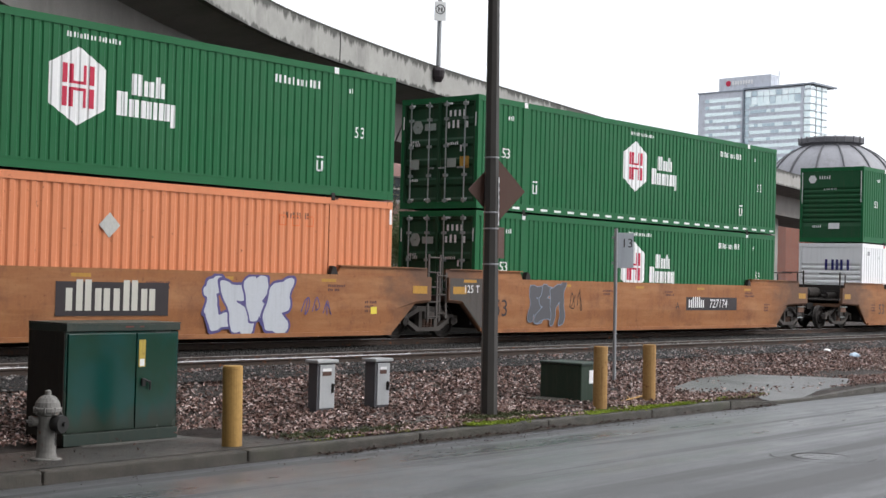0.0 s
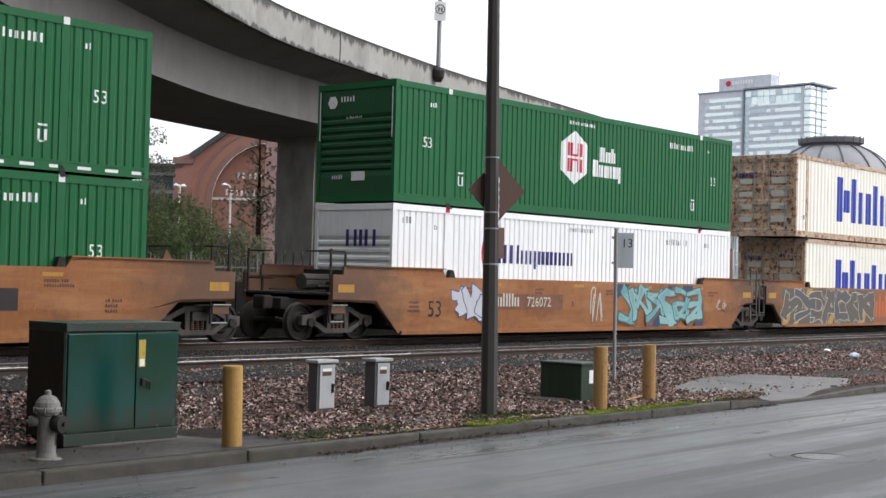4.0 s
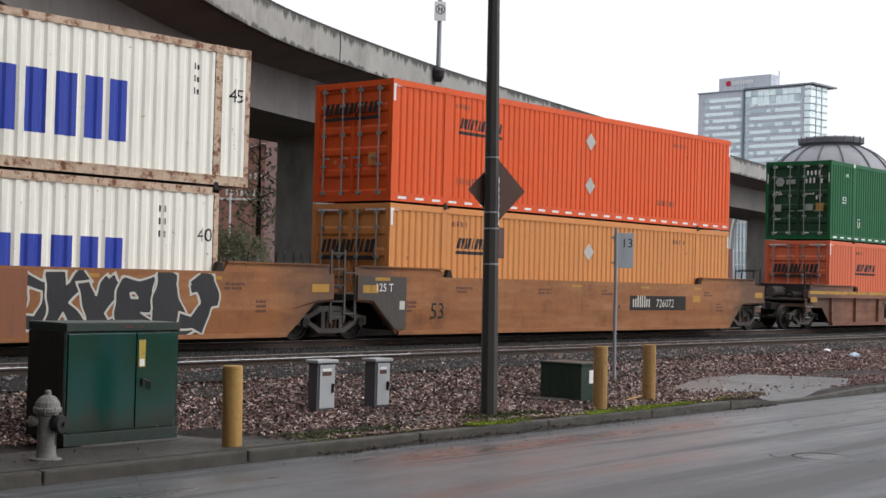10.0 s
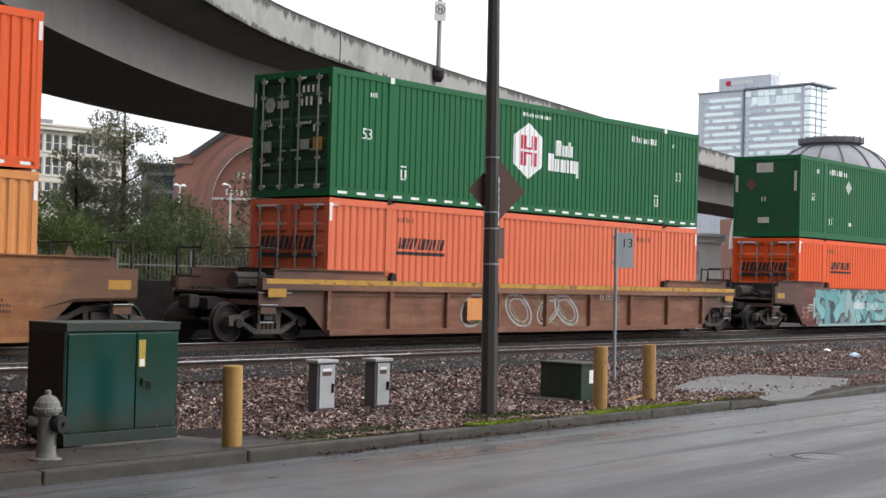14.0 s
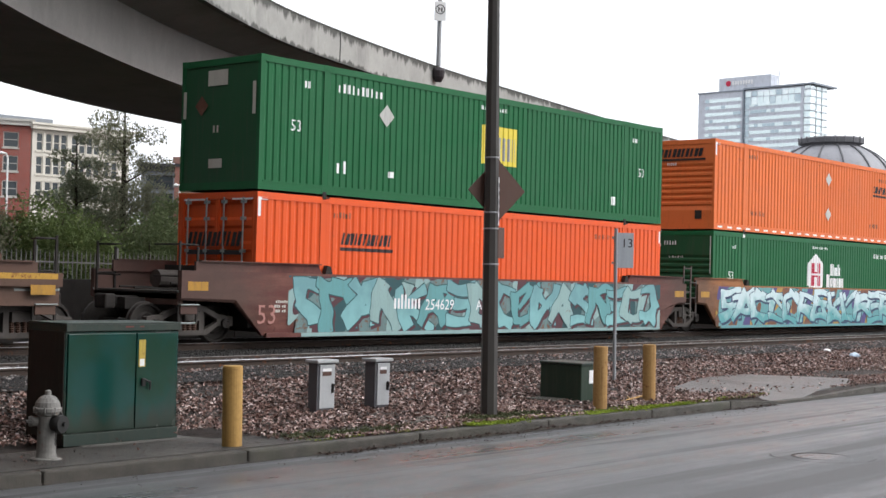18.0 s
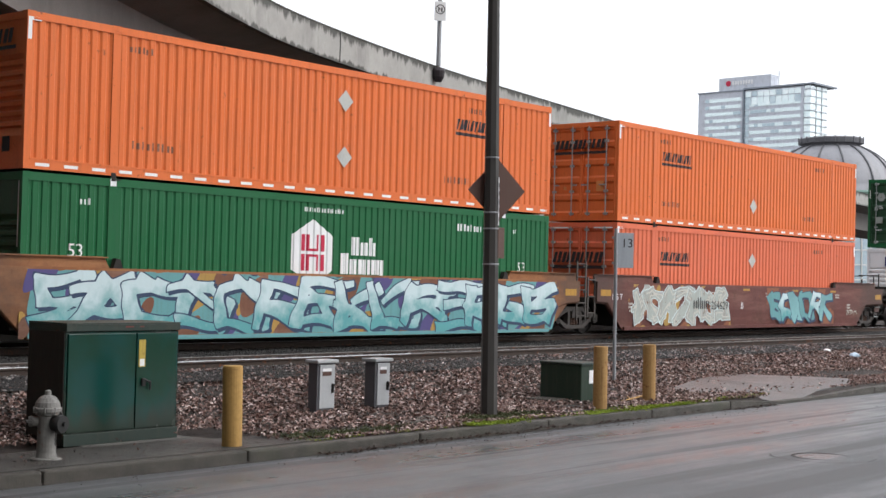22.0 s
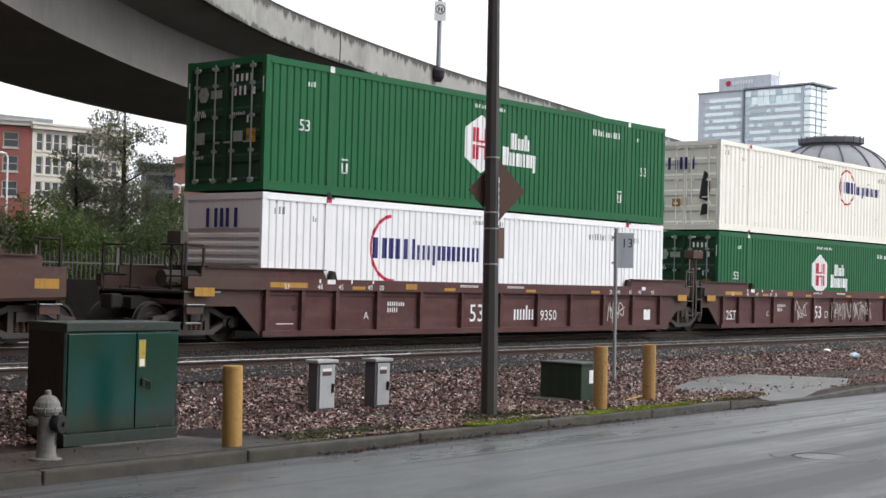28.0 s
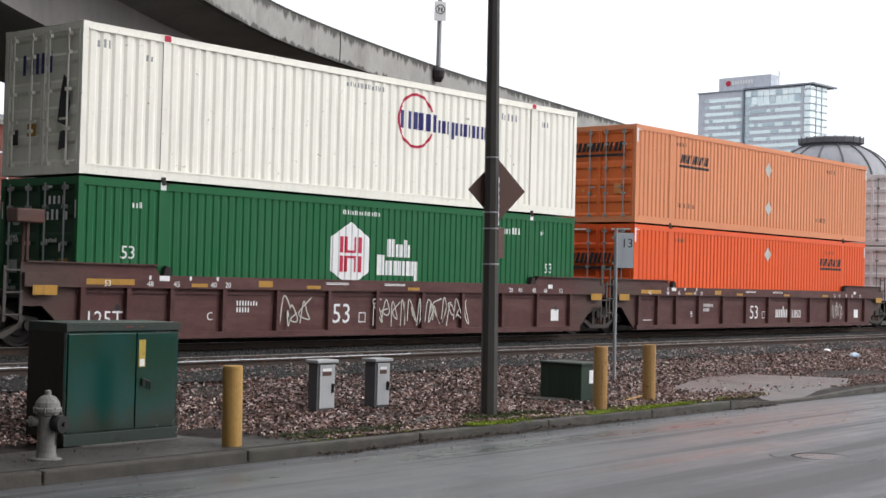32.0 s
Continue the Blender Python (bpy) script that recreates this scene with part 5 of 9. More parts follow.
def smooth_side(bm, sign, ext_l, ext_r):
    """A smooth well side: an upright upper strake and a lower one that leans in, cut back over the trucks."""
    yo, yi, yb = sign * SIDE_Y, sign * (SIDE_Y - 0.10), sign * (SIDE_Y - 0.045)
    top = TOP_SMOOTH

    def col(x, low, mid):
        pts = [(yo, top), (yo, mid), (yb, low), (yi - sign * 0.03, low), (yi, top)]
        return [bm.verts.new((x, y, z)) for y, z in pts]
    cols = [col(-ext_l, 0.90, 0.95), col(-HW - 0.62, 0.86, 0.92), col(-HW + 0.18, 0.17, 0.72), col(HW - 0.18, 0.17, 0.72), col(HW + 0.62, 0.86, 0.92), col(ext_r, 0.90, 0.95)]
    for a, b in zip(cols, cols[1:]):
        for j in range(5):
            k = (j + 1) % 5
            f = (a[j], a[k], b[k], b[j])
            bm.faces.new(f if sign < 0 else f[::-1])
    bm.faces.new(cols[0] if sign > 0 else cols[0][::-1])
    bm.faces.new(cols[-1][::-1] if sign > 0 else cols[-1])


def wagon(label, style, paint_key, x_start, left, right, ribs=None):
    """A double-stack well car or unit. left, right: 'coupler' or 'joint'."""
    w = thing("well_wagon", label, "railway wagon", "wagons of the train")
    mat = M[paint_key]
    smooth = style == "smooth"
    top = TOP_SMOOTH if smooth else TOP_RIBBED
    ext = {"coupler": HW + 2.05, "joint": HW + 1.15}
    el, er = ext[left], ext[right]
    for s in (-1, 1):
        bm = bmesh.new()
        if smooth:
            smooth_side(bm, s, el, er)
            side = part("side_wall", bm, mat, w)
            bm = bmesh.new()
            y0, y1 = sorted((s * (SIDE_Y + 0.012), s * (SIDE_Y - 0.09)))
            box(bm, -HW + 0.25, HW - 0.25, y0, y1 - 0.0 if s < 0 else y1, 0.13, 0.22)
            part("bottom_sill", bm, mat, side)
        else:
            y_sheet = s * (SIDE_Y - 0.09)
            pts = [(-el, 1.14), (er, 1.14), (er, 0.78), (HW + 0.7, 0.78), (HW + 0.02, 0.16), (-HW - 0.02, 0.16), (-HW - 0.7, 0.78), (-el, 0.78)]
            prism(bm, pts if s > 0 else pts, "y", min(y_sheet, y_sheet - s * 0.05), max(y_sheet, y_sheet - s * 0.05))
            bmesh.ops.recalc_face_normals(bm, faces=bm.faces[:])
            side = part("side_wall", bm, mat, w)
            bm = bmesh.new()
            box(bm, -el, er, min(s * (SIDE_Y + 0.02), s * (SIDE_Y - 0.16)), max(s * (SIDE_Y + 0.02), s * (SIDE_Y - 0.16)), 1.135, top)
            part("top_chord", bm, mat, side)
            bm = bmesh.new()
            box(bm, -HW, HW, min(s * SIDE_Y, s * (SIDE_Y - 0.12)), max(s * SIDE_Y, s * (SIDE_Y - 0.12)), 0.14, 0.27)
            part("bottom_chord", bm, mat, side)
            me = None
            for x in ribs:
                if me is None:
                    bm = bmesh.new()
                    prism(bm, [(-0.06, s * (SIDE_Y - 0.085)), (0.06, s * (SIDE_Y - 0.085)), (0.05, s * (SIDE_Y + 0.01)), (-0.05, s * (SIDE_Y + 0.01))], "z", 0.27, 1.14)
                    bmesh.ops.recalc_face_normals(bm, faces=bm.faces[:])
                    rib = part("rib", bm, mat, side)
                    me = rib.data
                else:
                    rib = link_mesh("rib", me, None, side)
                rib.location.x = x
            bm = bmesh.new()
            box(bm, -HW, HW, min(s * (SIDE_Y - 0.086), s * (SIDE_Y - 0.05)), max(s * (SIDE_Y - 0.086), s * (SIDE_Y - 0.05)), 1.03, 1.06)
            part("stiffener", bm, mat, side)
    # raised guides at the ends of the well, set in from the side
    for sx, e in ((-1, el), (1, er)):
        for s in (-1, 1):
            bm = bmesh.new()
            xa, xb = sorted((sx * (HW - 2.0), sx * (min(e, HW + 1.6))))
            ya, yb = sorted((s * (SIDE_Y - 0.11), s * (SIDE_Y - 0.17)))
            prism(bm, [(xa + 0.0, top - 0.05), (xb, top - 0.05), (xb, top + 0.19), (xa + (0.15 if sx > 0 else 0), top + 0.19)] if sx > 0 else [(xa, top - 0.05), (xb, top - 0.05), (xb - 0.15, top + 0.19), (xa, top + 0.19)], "y", ya, yb)
            ya2, yb2 = sorted((s * (SIDE_Y - 0.05), s * (SIDE_Y - 0.20)))
            box(bm, xa + 0.1, xb - 0.1, ya2, yb2, top + 0.19, top + 0.215)
            part("guide_plate", bm, mat, w)
            bm = bmesh.new()
            gx = sx * (HW - 2.12)
            prism(bm, [(gx - 0.10, top), (gx + 0.12, top), (gx + 0.06, top + 0.17), (gx - 0.04, top + 0.19)], "y", min(s * 1.33, s * 1.45), max(s * 1.33, s * 1.45))
            part("lock_bracket", bm, M["steel"], w)
    # floor of the well and the end platforms
    bm = bmesh.new()
    box(bm, -HW + 0.1, HW - 0.1, -1.38, 1.38, 0.24, 0.34)
    part("well_floor", bm, M["steel"], w)
    for sx, e in ((-1, el), (1, er)):
        bm = bmesh.new()
        xa, xb = sorted((sx * (HW + 0.02), sx * e))
        box(bm, xa, xb, -1.36, 1.36, 0.92, 1.05)
        box(bm, min(sx * (HW + 0.02), sx * (HW + 0.14)), max(sx * (HW + 0.02), sx * (HW + 0.14)), -1.36, 1.36, 0.34, 0.92)
        part("end_platform", bm, M["steel"], w)
        bm = bmesh.new()
        y = 0.36
        box(bm, xa, xb + (0.5 if sx > 0 else 0) * 1.0, -y, y, 0.70, 0.93) if sx > 0 else box(bm, xa - 0.5, xb, -y, y, 0.70, 0.93)
        part("centre_sill", bm, M["steel"], w)
        # the marker plate and yellow panel at the end of each side
        bm = bmesh.new()
        px = sx * (e - 0.42)
        rect(bm, px - 0.26, px + 0.26, top - 0.40, top - 0.22)
        decal("yellow_marker", bm, M["amber"], w, FLAT, 0.008 if smooth else 0.03, "", -SIDE_Y)
    if left == "coupler":
        coupler_end(w, -1, el, mat)
    else:
        ladder(w, -HW - 1.33, -1.42, 0.50, top + 0.12, 0.34, "truck_steel")
    if right == "coupler":
        coupler_end(w, 1, er, mat)
        truck(w, HW + 1.45)
    else:
        ladder(w, HW + 1.36, -1.40, 0.42, top + 0.55, 0.42, "truck_steel")
        truck(w, HW + 1.53)
        bm = bmesh.new()
        tube(bm, (HW + 1.53, 0, 0.95), (HW + 1.53, 0, 1.25), 0.3, seg=14)
        box(bm, HW + 1.2, HW + 1.9, -0.25, 0.25, 1.0, 1.18)
        part("articulated_joint", bm, M["steel"], w)
    if left == "coupler":
        truck(w, -HW - 1.45)
    if smooth:
        stencils(w, int(x_start), "bone" if paint_key != "tan_wagon" else "wine_wagon")
    MOVING.append((w, x_start, 0.0))
    return w


def coupler_end(w, sx, e, mat):
    bm = bmesh.new()
    x0 = sx * e
    x1 = sx * (e + 0.62)
    box(bm, min(x0, x1), max(x0, x1), -0.11, 0.11, 0.74, 0.96)
    bevel_box(bm, min(x1, x1 + sx * 0.26), max(x1, x1 + sx * 0.26), -0.22, 0.16, 0.70, 1.0, 0.04)
    part("coupler", bm, M["steel"], w)

    def bar(name, p, q, r, m=M["steel"]):
        bm = bmesh.new()
        tube(bm, p, q, r, seg=6)
        part(name, bm, m, w)

    def block(name, xa, xb, y0, y1, z0, z1, m, label=""):
        bm = bmesh.new()
        bevel_box(bm, min(xa, xb), max(xa, xb), y0, y1, z0, z1, 0.012)
        part(name, bm, m, w, label)
    # air hose sagging from the coupler
    bm = bmesh.new()
    pts = [Vector((sx * (e + 0.05), -0.34, 0.80)), Vector((sx * (e + 0.22), -0.38, 0.58)), Vector((sx * (e + 0.42), -0.36, 0.46)), Vector((sx * (e + 0.62), -0.30, 0.50))]
    for p, q in zip(pts, pts[1:]):
        tube(bm, p, q, 0.028, seg=6)
    part("air_hose", bm, M["black_metal"], w)
    # painted beam across the end and the pale edge of the grated deck
    block("end_beam", sx * (e - 0.14), sx * e, -1.38, 1.38, 0.80, 1.04, mat)
    block("deck_edge", sx * (e - 0.95), sx * (e + 0.01), -1.415, -1.385, 1.05, 1.10, M["rod"], "worn bright edge of the deck")
    block("deck_edge", sx * (e - 0.95), sx * (e + 0.01), 1.385, 1.415, 1.05, 1.10, M["rod"])
    for y in (-1.36, 1.36):
        # corner step: a painted box with a bright lip, a rung below, tall posts
        block("step_box", sx * (e - 0.50), sx * (e - 0.06), y - 0.05, y + 0.05, 0.62, 0.80, mat)
        block("step", sx * (e - 0.52), sx * (e - 0.04), y - 0.10, y + 0.06, 0.80, 0.825, M["rod"])
        bar("rung", (sx * (e - 0.52), y, 0.44), (sx * (e - 0.04), y, 0.44), 0.02, M["rod"])
        for dx in (0.05, 0.51):
            block("post", sx * (e - dx) - 0.028, sx * (e - dx) + 0.028, y - 0.02, y + 0.02, 0.42, 2.08 if dx < 0.3 else 1.98, M["steel"])
        for z in (1.42, 2.02):
            bar("rung", (sx * (e - 0.05), y, z), (sx * (e - 0.51), y, z), 0.018)
    for z in (1.38, 2.02):
        bar("grab_rail", (sx * (e - 0.05), -1.32, z), (sx * (e - 0.05), -0.55, z), 0.018)
        bar("grab_rail", (sx * (e - 0.05), 0.55, z), (sx * (e - 0.05), 1.32, z), 0.018)
    block("deck", sx * (e - 0.27), sx * (e - 0.03), -1.3, 1.3, 1.05, 1.09, M["truck_steel"])
    # brake gear on the platform
    xc = sx * (e - 1.25)
    bm = bmesh.new()
    tube(bm, (xc - 0.45, 0.35, 1.32), (xc + 0.45, 0.35, 1.32), 0.19, seg=14)
    part("air_tank", bm, M["truck_steel"], w, "dusty brake reservoir")
    bm = bmesh.new()
    tube(bm, (xc + 0.52, -0.35, 1.22), (xc - 0.25, -0.35, 1.22), 0.12, seg=12)
    tube(bm, (xc - 0.25, -0.35, 1.22), (xc - 0.6, -0.35, 1.22), 0.03, seg=8)
    part("brake_cylinder", bm, M["steel"], w, "dark brake cylinder")
    block("brake_mount", xc - 0.3, xc + 0.3, -0.5, 0.5, 1.05, 1.13, M["steel"])
    # added plate: a dark mass in place of the shade between wagons
    block("end_bulkhead", sx * (HW + 0.20), sx * (HW + 0.26), -1.30, 1.30, 1.05, 1.62, M["steel"], "added dark plate standing in for shade between wagons")
    for y in (-1.1, -0.4, 0.4, 1.1):
        bar("brake_pipe", (sx * (HW + 0.3), y * 0.8, 1.12), (sx * (e - 0.2), y * 0.7, 1.10 + 0.03 * y), 0.022)
    if sx < 0 and mat is M["wine_wagon"]:
        xb = sx * (e - 0.28)
        for y in (-0.98, -0.62):
            bar("brake_post", (xb, y, 1.05), (xb, y, 2.30), 0.03)
        block("hand_brake", xb - 0.10, xb + 0.10, -1.02, -0.58, 2.02, 2.30, M["truck_steel"], "hand brake housing on posts")
        bm = bmesh.new()
        for k in range(16):
            t0, t1 = k * math.tau / 16, (k + 1) * math.tau / 16
            tube(bm, (xb - 0.15, -0.80 + 0.22 * math.cos(t0), 1.74 + 0.22 * math.sin(t0)), (xb - 0.15, -0.80 + 0.22 * math.cos(t1), 1.74 + 0.22 * math.sin(t1)), 0.018, seg=5)
        for k in range(4):
            t0 = k * math.tau / 4 + 0.4
            tube(bm, (xb - 0.13, -0.80, 1.74), (xb - 0.15, -0.80 + 0.22 * math.cos(t0), 1.74 + 0.22 * math.sin(t0)), 0.012, seg=5)
        part("brake_wheel", bm, M["truck_steel"], w, "spoked hand brake wheel")
        bar("brake_post", (xb, 0.7, 1.05), (xb, 0.7, 1.9), 0.03)
    elif sx > 0:
        bm = bmesh.new()
        xb = sx * (e - 0.3)
        prism(bm, [(xb - 0.1, 1.05), (xb + 0.25, 1.05), (xb + 0.3, 1.7), (xb + 0.1, 1.95), (xb - 0.05, 1.6)], "y", 0.5, 0.56)
        part("bracket", bm, mat, w)
        bm = bmesh.new()
        prism(bm, [(xb - 0.35, 1.05), (xb - 0.05, 1.05), (xb + 0.12, 1.5), (xb + 0.0, 1.62), (xb - 0.2, 1.4)], "y", -0.72, -0.66)
        part("bracket", bm, M["truck_steel"], w)


def stencils(w, seed, mat="mark_white"):
    """Rows of small bars where the car's stencilled notes are too small to read."""
    rnd = random.Random(seed)
    bm = bmesh.new()
    for x in (-5.6, -2.8, 0.9, 6.0):
        x += rnd.uniform(-0.4, 0.4)
        for r in range(2):
            bars(bm, x, 1.22 - 0.09 * r, 0.055, rnd.randint(6, 12), 0.7, 0.3)
    for x in (-7.4, 7.3):
        for r in range(3):
            bars(bm, x - 0.3, 0.86 - 0.10 * r, 0.06, rnd.randint(5, 8), 0.7, 0.3)
    decal("stencil_row", bm, M[mat], w, FLAT, 0.0035, "", -SIDE_Y)
    bm = bmesh.new()
    for x in (-4.6, -0.9, 2.6, 5.6):
        rect(bm, x, x + 0.45, 1.33, 1.40)
    decal("yellow_marker", bm, M["amber"], w, FLAT, 0.0036, "faded yellow paint bars", -SIDE_Y)


def place(c, x_start, z):
    MOVING.append((c, x_start, z))
    return c


def num(w, text, x, z, size, mat="mark_white", shear=0.0, lift=0.006):
    decal("car_number", lettering(text, x, z, size, shear=shear), M[mat], w, FLAT, lift, "", -SIDE_Y)


def plate(w, x0, x1, z0, z1, mat, name="marker_panel", lift=0.005):
    bm = bmesh.new()
    rect(bm, x0, x1, z0, z1)
    decal(name, bm, M[mat], w, FLAT, lift, "", -SIDE_Y)


def end_panel(w):
    """The grey-painted end of the side, cut back over the truck."""
    bm = bmesh.new()
    shape(bm, [(-9.26, 0.97), (-8.80, 0.93), (-8.04, 0.26), (-7.66, 0.26), (-7.66, 1.485), (-9.26, 1.485)])
    decal("marker_panel", bm, M["truck_steel"], w, FLAT, 0.005, "grey painted end panel", -SIDE_Y)
    plate(w, -7.90, -7.72, 0.72, 0.92, "bone", "sticker", 0.009)
    plate(w, -8.75, -8.25, 1.385, 1.46, "amber", "yellow_marker", 0.010)


def code(w, x, z, h, forms, mat="mark_white", stroke_w=0.24, lift=0.007):
    bm = bmesh.new()
    word(bm, x, z, h, forms, 0.8, stroke_w, 0.2)
    decal("owner_mark", bm, M[mat], w, FLAT, lift, "", -SIDE_Y)


L53, LOW_Z, UP_Z = 16.154, 0.345, 3.272
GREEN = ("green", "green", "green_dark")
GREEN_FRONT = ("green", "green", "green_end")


def stack(x_left, low, up):
    cx = x_left + L53 / 2
    place(low, cx, LOW_Z)
    place(up, cx, UP_Z)
    return cx


# unit 1
cx = stack(8.14,
           container("salmon orange corrugated container in the well", L53, ("peach", "peach", "salmon"), SKIN_C, side_marks=marks_orange(None, [(0.08, 1.98)])),
           container("green corrugated container with white hexagon emblem", L53, GREEN, SKIN_A, side_marks=marks_green, end_marks=end_green))
u = wagon("yellow-brown smooth-sided well wagon with purple graffiti", "smooth", "tan_wagon", cx, "joint", "joint")
plate(u, -1.22, 1.38, 0.60, 1.24, "mark_black", "name_panel")
code(u, -1.0, 0.70, 0.42, "iHniHn", "bone", 0.34, 0.009)
graffiti(u, 2.34, 4.6, 0.28, 1.38, None, "purple", ("silver", "silver"), 4, 4, "silver bubble letters outlined in purple", 0.27, edge=0.05, round_form=True, lap=0.05)
tag_scribble(u, 5.0, 6.0, 0.6, 1.0, "purple", 5)
plate(u, 7.2, 7.4, 0.62, 0.78, "mark_yellow")

# unit 2
cx = stack(27.41,
           container("green corrugated container deep in the well", L53, GREEN, SKIN_A, side_marks=marks_green, end_marks=end_green),
           container("green container with a dashed white reflective strip", L53, GREEN, SKIN_A, side_marks=marks_green, end_marks=end_green, dashes=True))
u = wagon("yellow-brown smooth-sided well wagon numbered 727174", "smooth", "tan_wagon", cx, "joint", "coupler")
num(u, "53", -7.55, 0.55, 0.62, "mark_black")
end_panel(u)
num(u, "125 T", -8.75, 1.14, 0.26, "mark_white", 0.0, 0.016)
graffiti(u, -6.0, -4.5, 0.30, 1.40, None, "pale_blue", ("grey_spray",), 11, 3, "grey sprayed scrawl with thin blue edges", 0.24, edge=0.018, round_form=True)
tag_scribble(u, -4.2, -3.5, 0.7, 1.3, "steel", 12)
num(u, "A", 1.35, 0.74, 0.30, "mark_black")
plate(u, 1.95, 5.12, 0.70, 1.10, "mark_black", "number_panel")
code(u, 2.1, 0.78, 0.24, "nHHn", "mark_white", 0.28, 0.009)
num(u, "727174", 3.35, 0.78, 0.38, "mark_white", 0.15, 0.009)

# unit 3
cx = stack(50.70,
           container("white corrugated container with a red arc emblem", L53, ("white", "white", "white"), SKIN_A, end="front", side_marks=marks_arcname(-4.61, -0.32, 1.80, 0.48, 0.80), end_marks=end_arcname(1.85, 0.40, -0.2)),
           container("green container with a ridged front wall", L53, GREEN_FRONT, SKIN_A, end="front", side_marks=marks_green, end_marks=end_green_ridged))
u = wagon("brown smooth-sided well wagon with teal graffiti", "smooth", "tan_wagon", cx, "coupler", "joint")
num(u, "53", -7.0, 0.55, 0.55, "mark_black")
graffiti(u, -6.0, -4.5, 0.45, 1.3, None, "purple", ("silver",), 21, 3, "pale sprayed letters", 0.26)
plate(u, -4.43, -1.44, 0.72, 1.12, "brown_wagon", "number_panel")
code(u, -4.3, 0.80, 0.24, "nHHn", "bone", 0.28, 0.009)
num(u, "726072", -3.05, 0.80, 0.36, "bone", 0.0, 0.009)
num(u, "B", -1.02, 0.80, 0.22, "mark_black")
tag_scribble(u, -0.1, 0.5, 0.35, 1.25, "bone", 22, 0.05)
graffiti(u, 1.35, 5.9, 0.25, 1.42, None, "deep_teal", ("teal", "fade_teal"), 23, 6, "teal letters with dark outlines", 0.24, patches=("blue_spray",), inner="pale_teal", shade="brown_wagon")
tag_scribble(u, 6.9, 7.6, 0.7, 1.0, "bone", 24)

# unit 4: forty-five feet over forty
cx = 78.33
place(container("old cream forty-foot container with blue lettering", 12.19, ("cream", "cream_rust", "cream_rust"), SKIN_D, side_marks=marks_bluename(1.62, 1.39), end_marks=end_bluename, posts=[-6.0, 6.0]), cx, LOW_Z)
place(container("old cream forty-five-foot container with rusty frame", 13.716, ("cream", "cream_rust", "cream_rust"), SKIN_D, side_marks=marks_bluename(1.64, 1.49), end_marks=end_bluename, posts=[-6.0, 6.0]), cx, UP_Z)
u = wagon("brown smooth-sided well wagon with black and white graffiti", "smooth", "tan_wagon", cx, "joint", "joint")
graffiti(u, -8.0, -0.7, 0.22, 1.45, "smoke", "bone", ("smoke", "grey_spray", "smoke"), 31, 7, "smoky grey letters with thin bone outlines", 0.34, edge=0.022, patches=("grey_spray", "ochre_spray", "smoke"), lap=0.2)
plate(u, -0.6, 1.5, 0.2, 1.45, "rust_spray", "sprayed_ground")
code(u, -0.45, 0.45, 0.6, "iw", "orange_spray", 0.3, 0.009)
graffiti(u, 1.2, 5.85, 0.22, 1.46, None, "bone", ("dark_spray",), 33, 6, "black and bone block letters", 0.30, edge=0.045, lap=0.05)

# unit 5
cx = stack(89.64,
           container("tan orange corrugated container in the well", L53, ("tan", "tan", "tan"), SKIN_C, side_marks=marks_orange(-5.59, [(0.15, 1.97)], z=1.90), end_marks=end_orange_low),
           container("bright orange corrugated container with diamond placards", L53, ("red_orange", "red_orange", "red_orange"), SKIN_B, side_marks=marks_orange(-5.59, [(0.14, 2.12), (0.14, 0.89)], z=1.95), end_marks=end_orange, dashes=True))
u = wagon("brown smooth-sided well wagon numbered 726072", "smooth", "tan_wagon", cx, "joint", "coupler")
end_panel(u)
num(u, "125 T", -8.75, 1.14, 0.26, "mark_white", 0.0, 0.016)
num(u, "53", -6.8, 0.50, 0.55, "steel")
num(u, "A", 1.35, 0.74, 0.24, "mark_black")
plate(u, 1.99, 5.12, 0.70, 1.12, "steel", "number_panel")
code(u, 2.15, 0.79, 0.24, "nHHn", "bone", 0.28, 0.009)
num(u, "726072", 3.40, 0.79, 0.34, "bone", 0.1, 0.009)
plate(u, 5.55, 6.0, 0.95, 1.15, "amber")

# car 6: single, ribbed
cx = stack(113.28,
           container("salmon orange corrugated container in the well", L53, ("salmon", "salmon", "salmon"), SKIN_C, side_marks=marks_orange(-5.76, [], z=1.82), end_marks=end_orange_low),
           container("green container with a dashed white reflective strip", L53, GREEN, SKIN_A, side_marks=marks_green, end_marks=end_green, dashes=True))
u = wagon("rusty brown ribbed well wagon with a yellow top chord", "ribbed", "brown_wagon", cx, "coupler", "coupler", [-8.2, -6.15, -4.1, -2.05, 0.0, 2.05, 4.1, 6.15, 8.2])
for xa, xb in ((-10.1, -5.2), (-5.1, 1.2), (1.3, 6.3), (6.4, 10.1)):
    plate(u, xa, xb, 1.27, 1.375, "safety_yellow", "yellow_strip", 0.024)
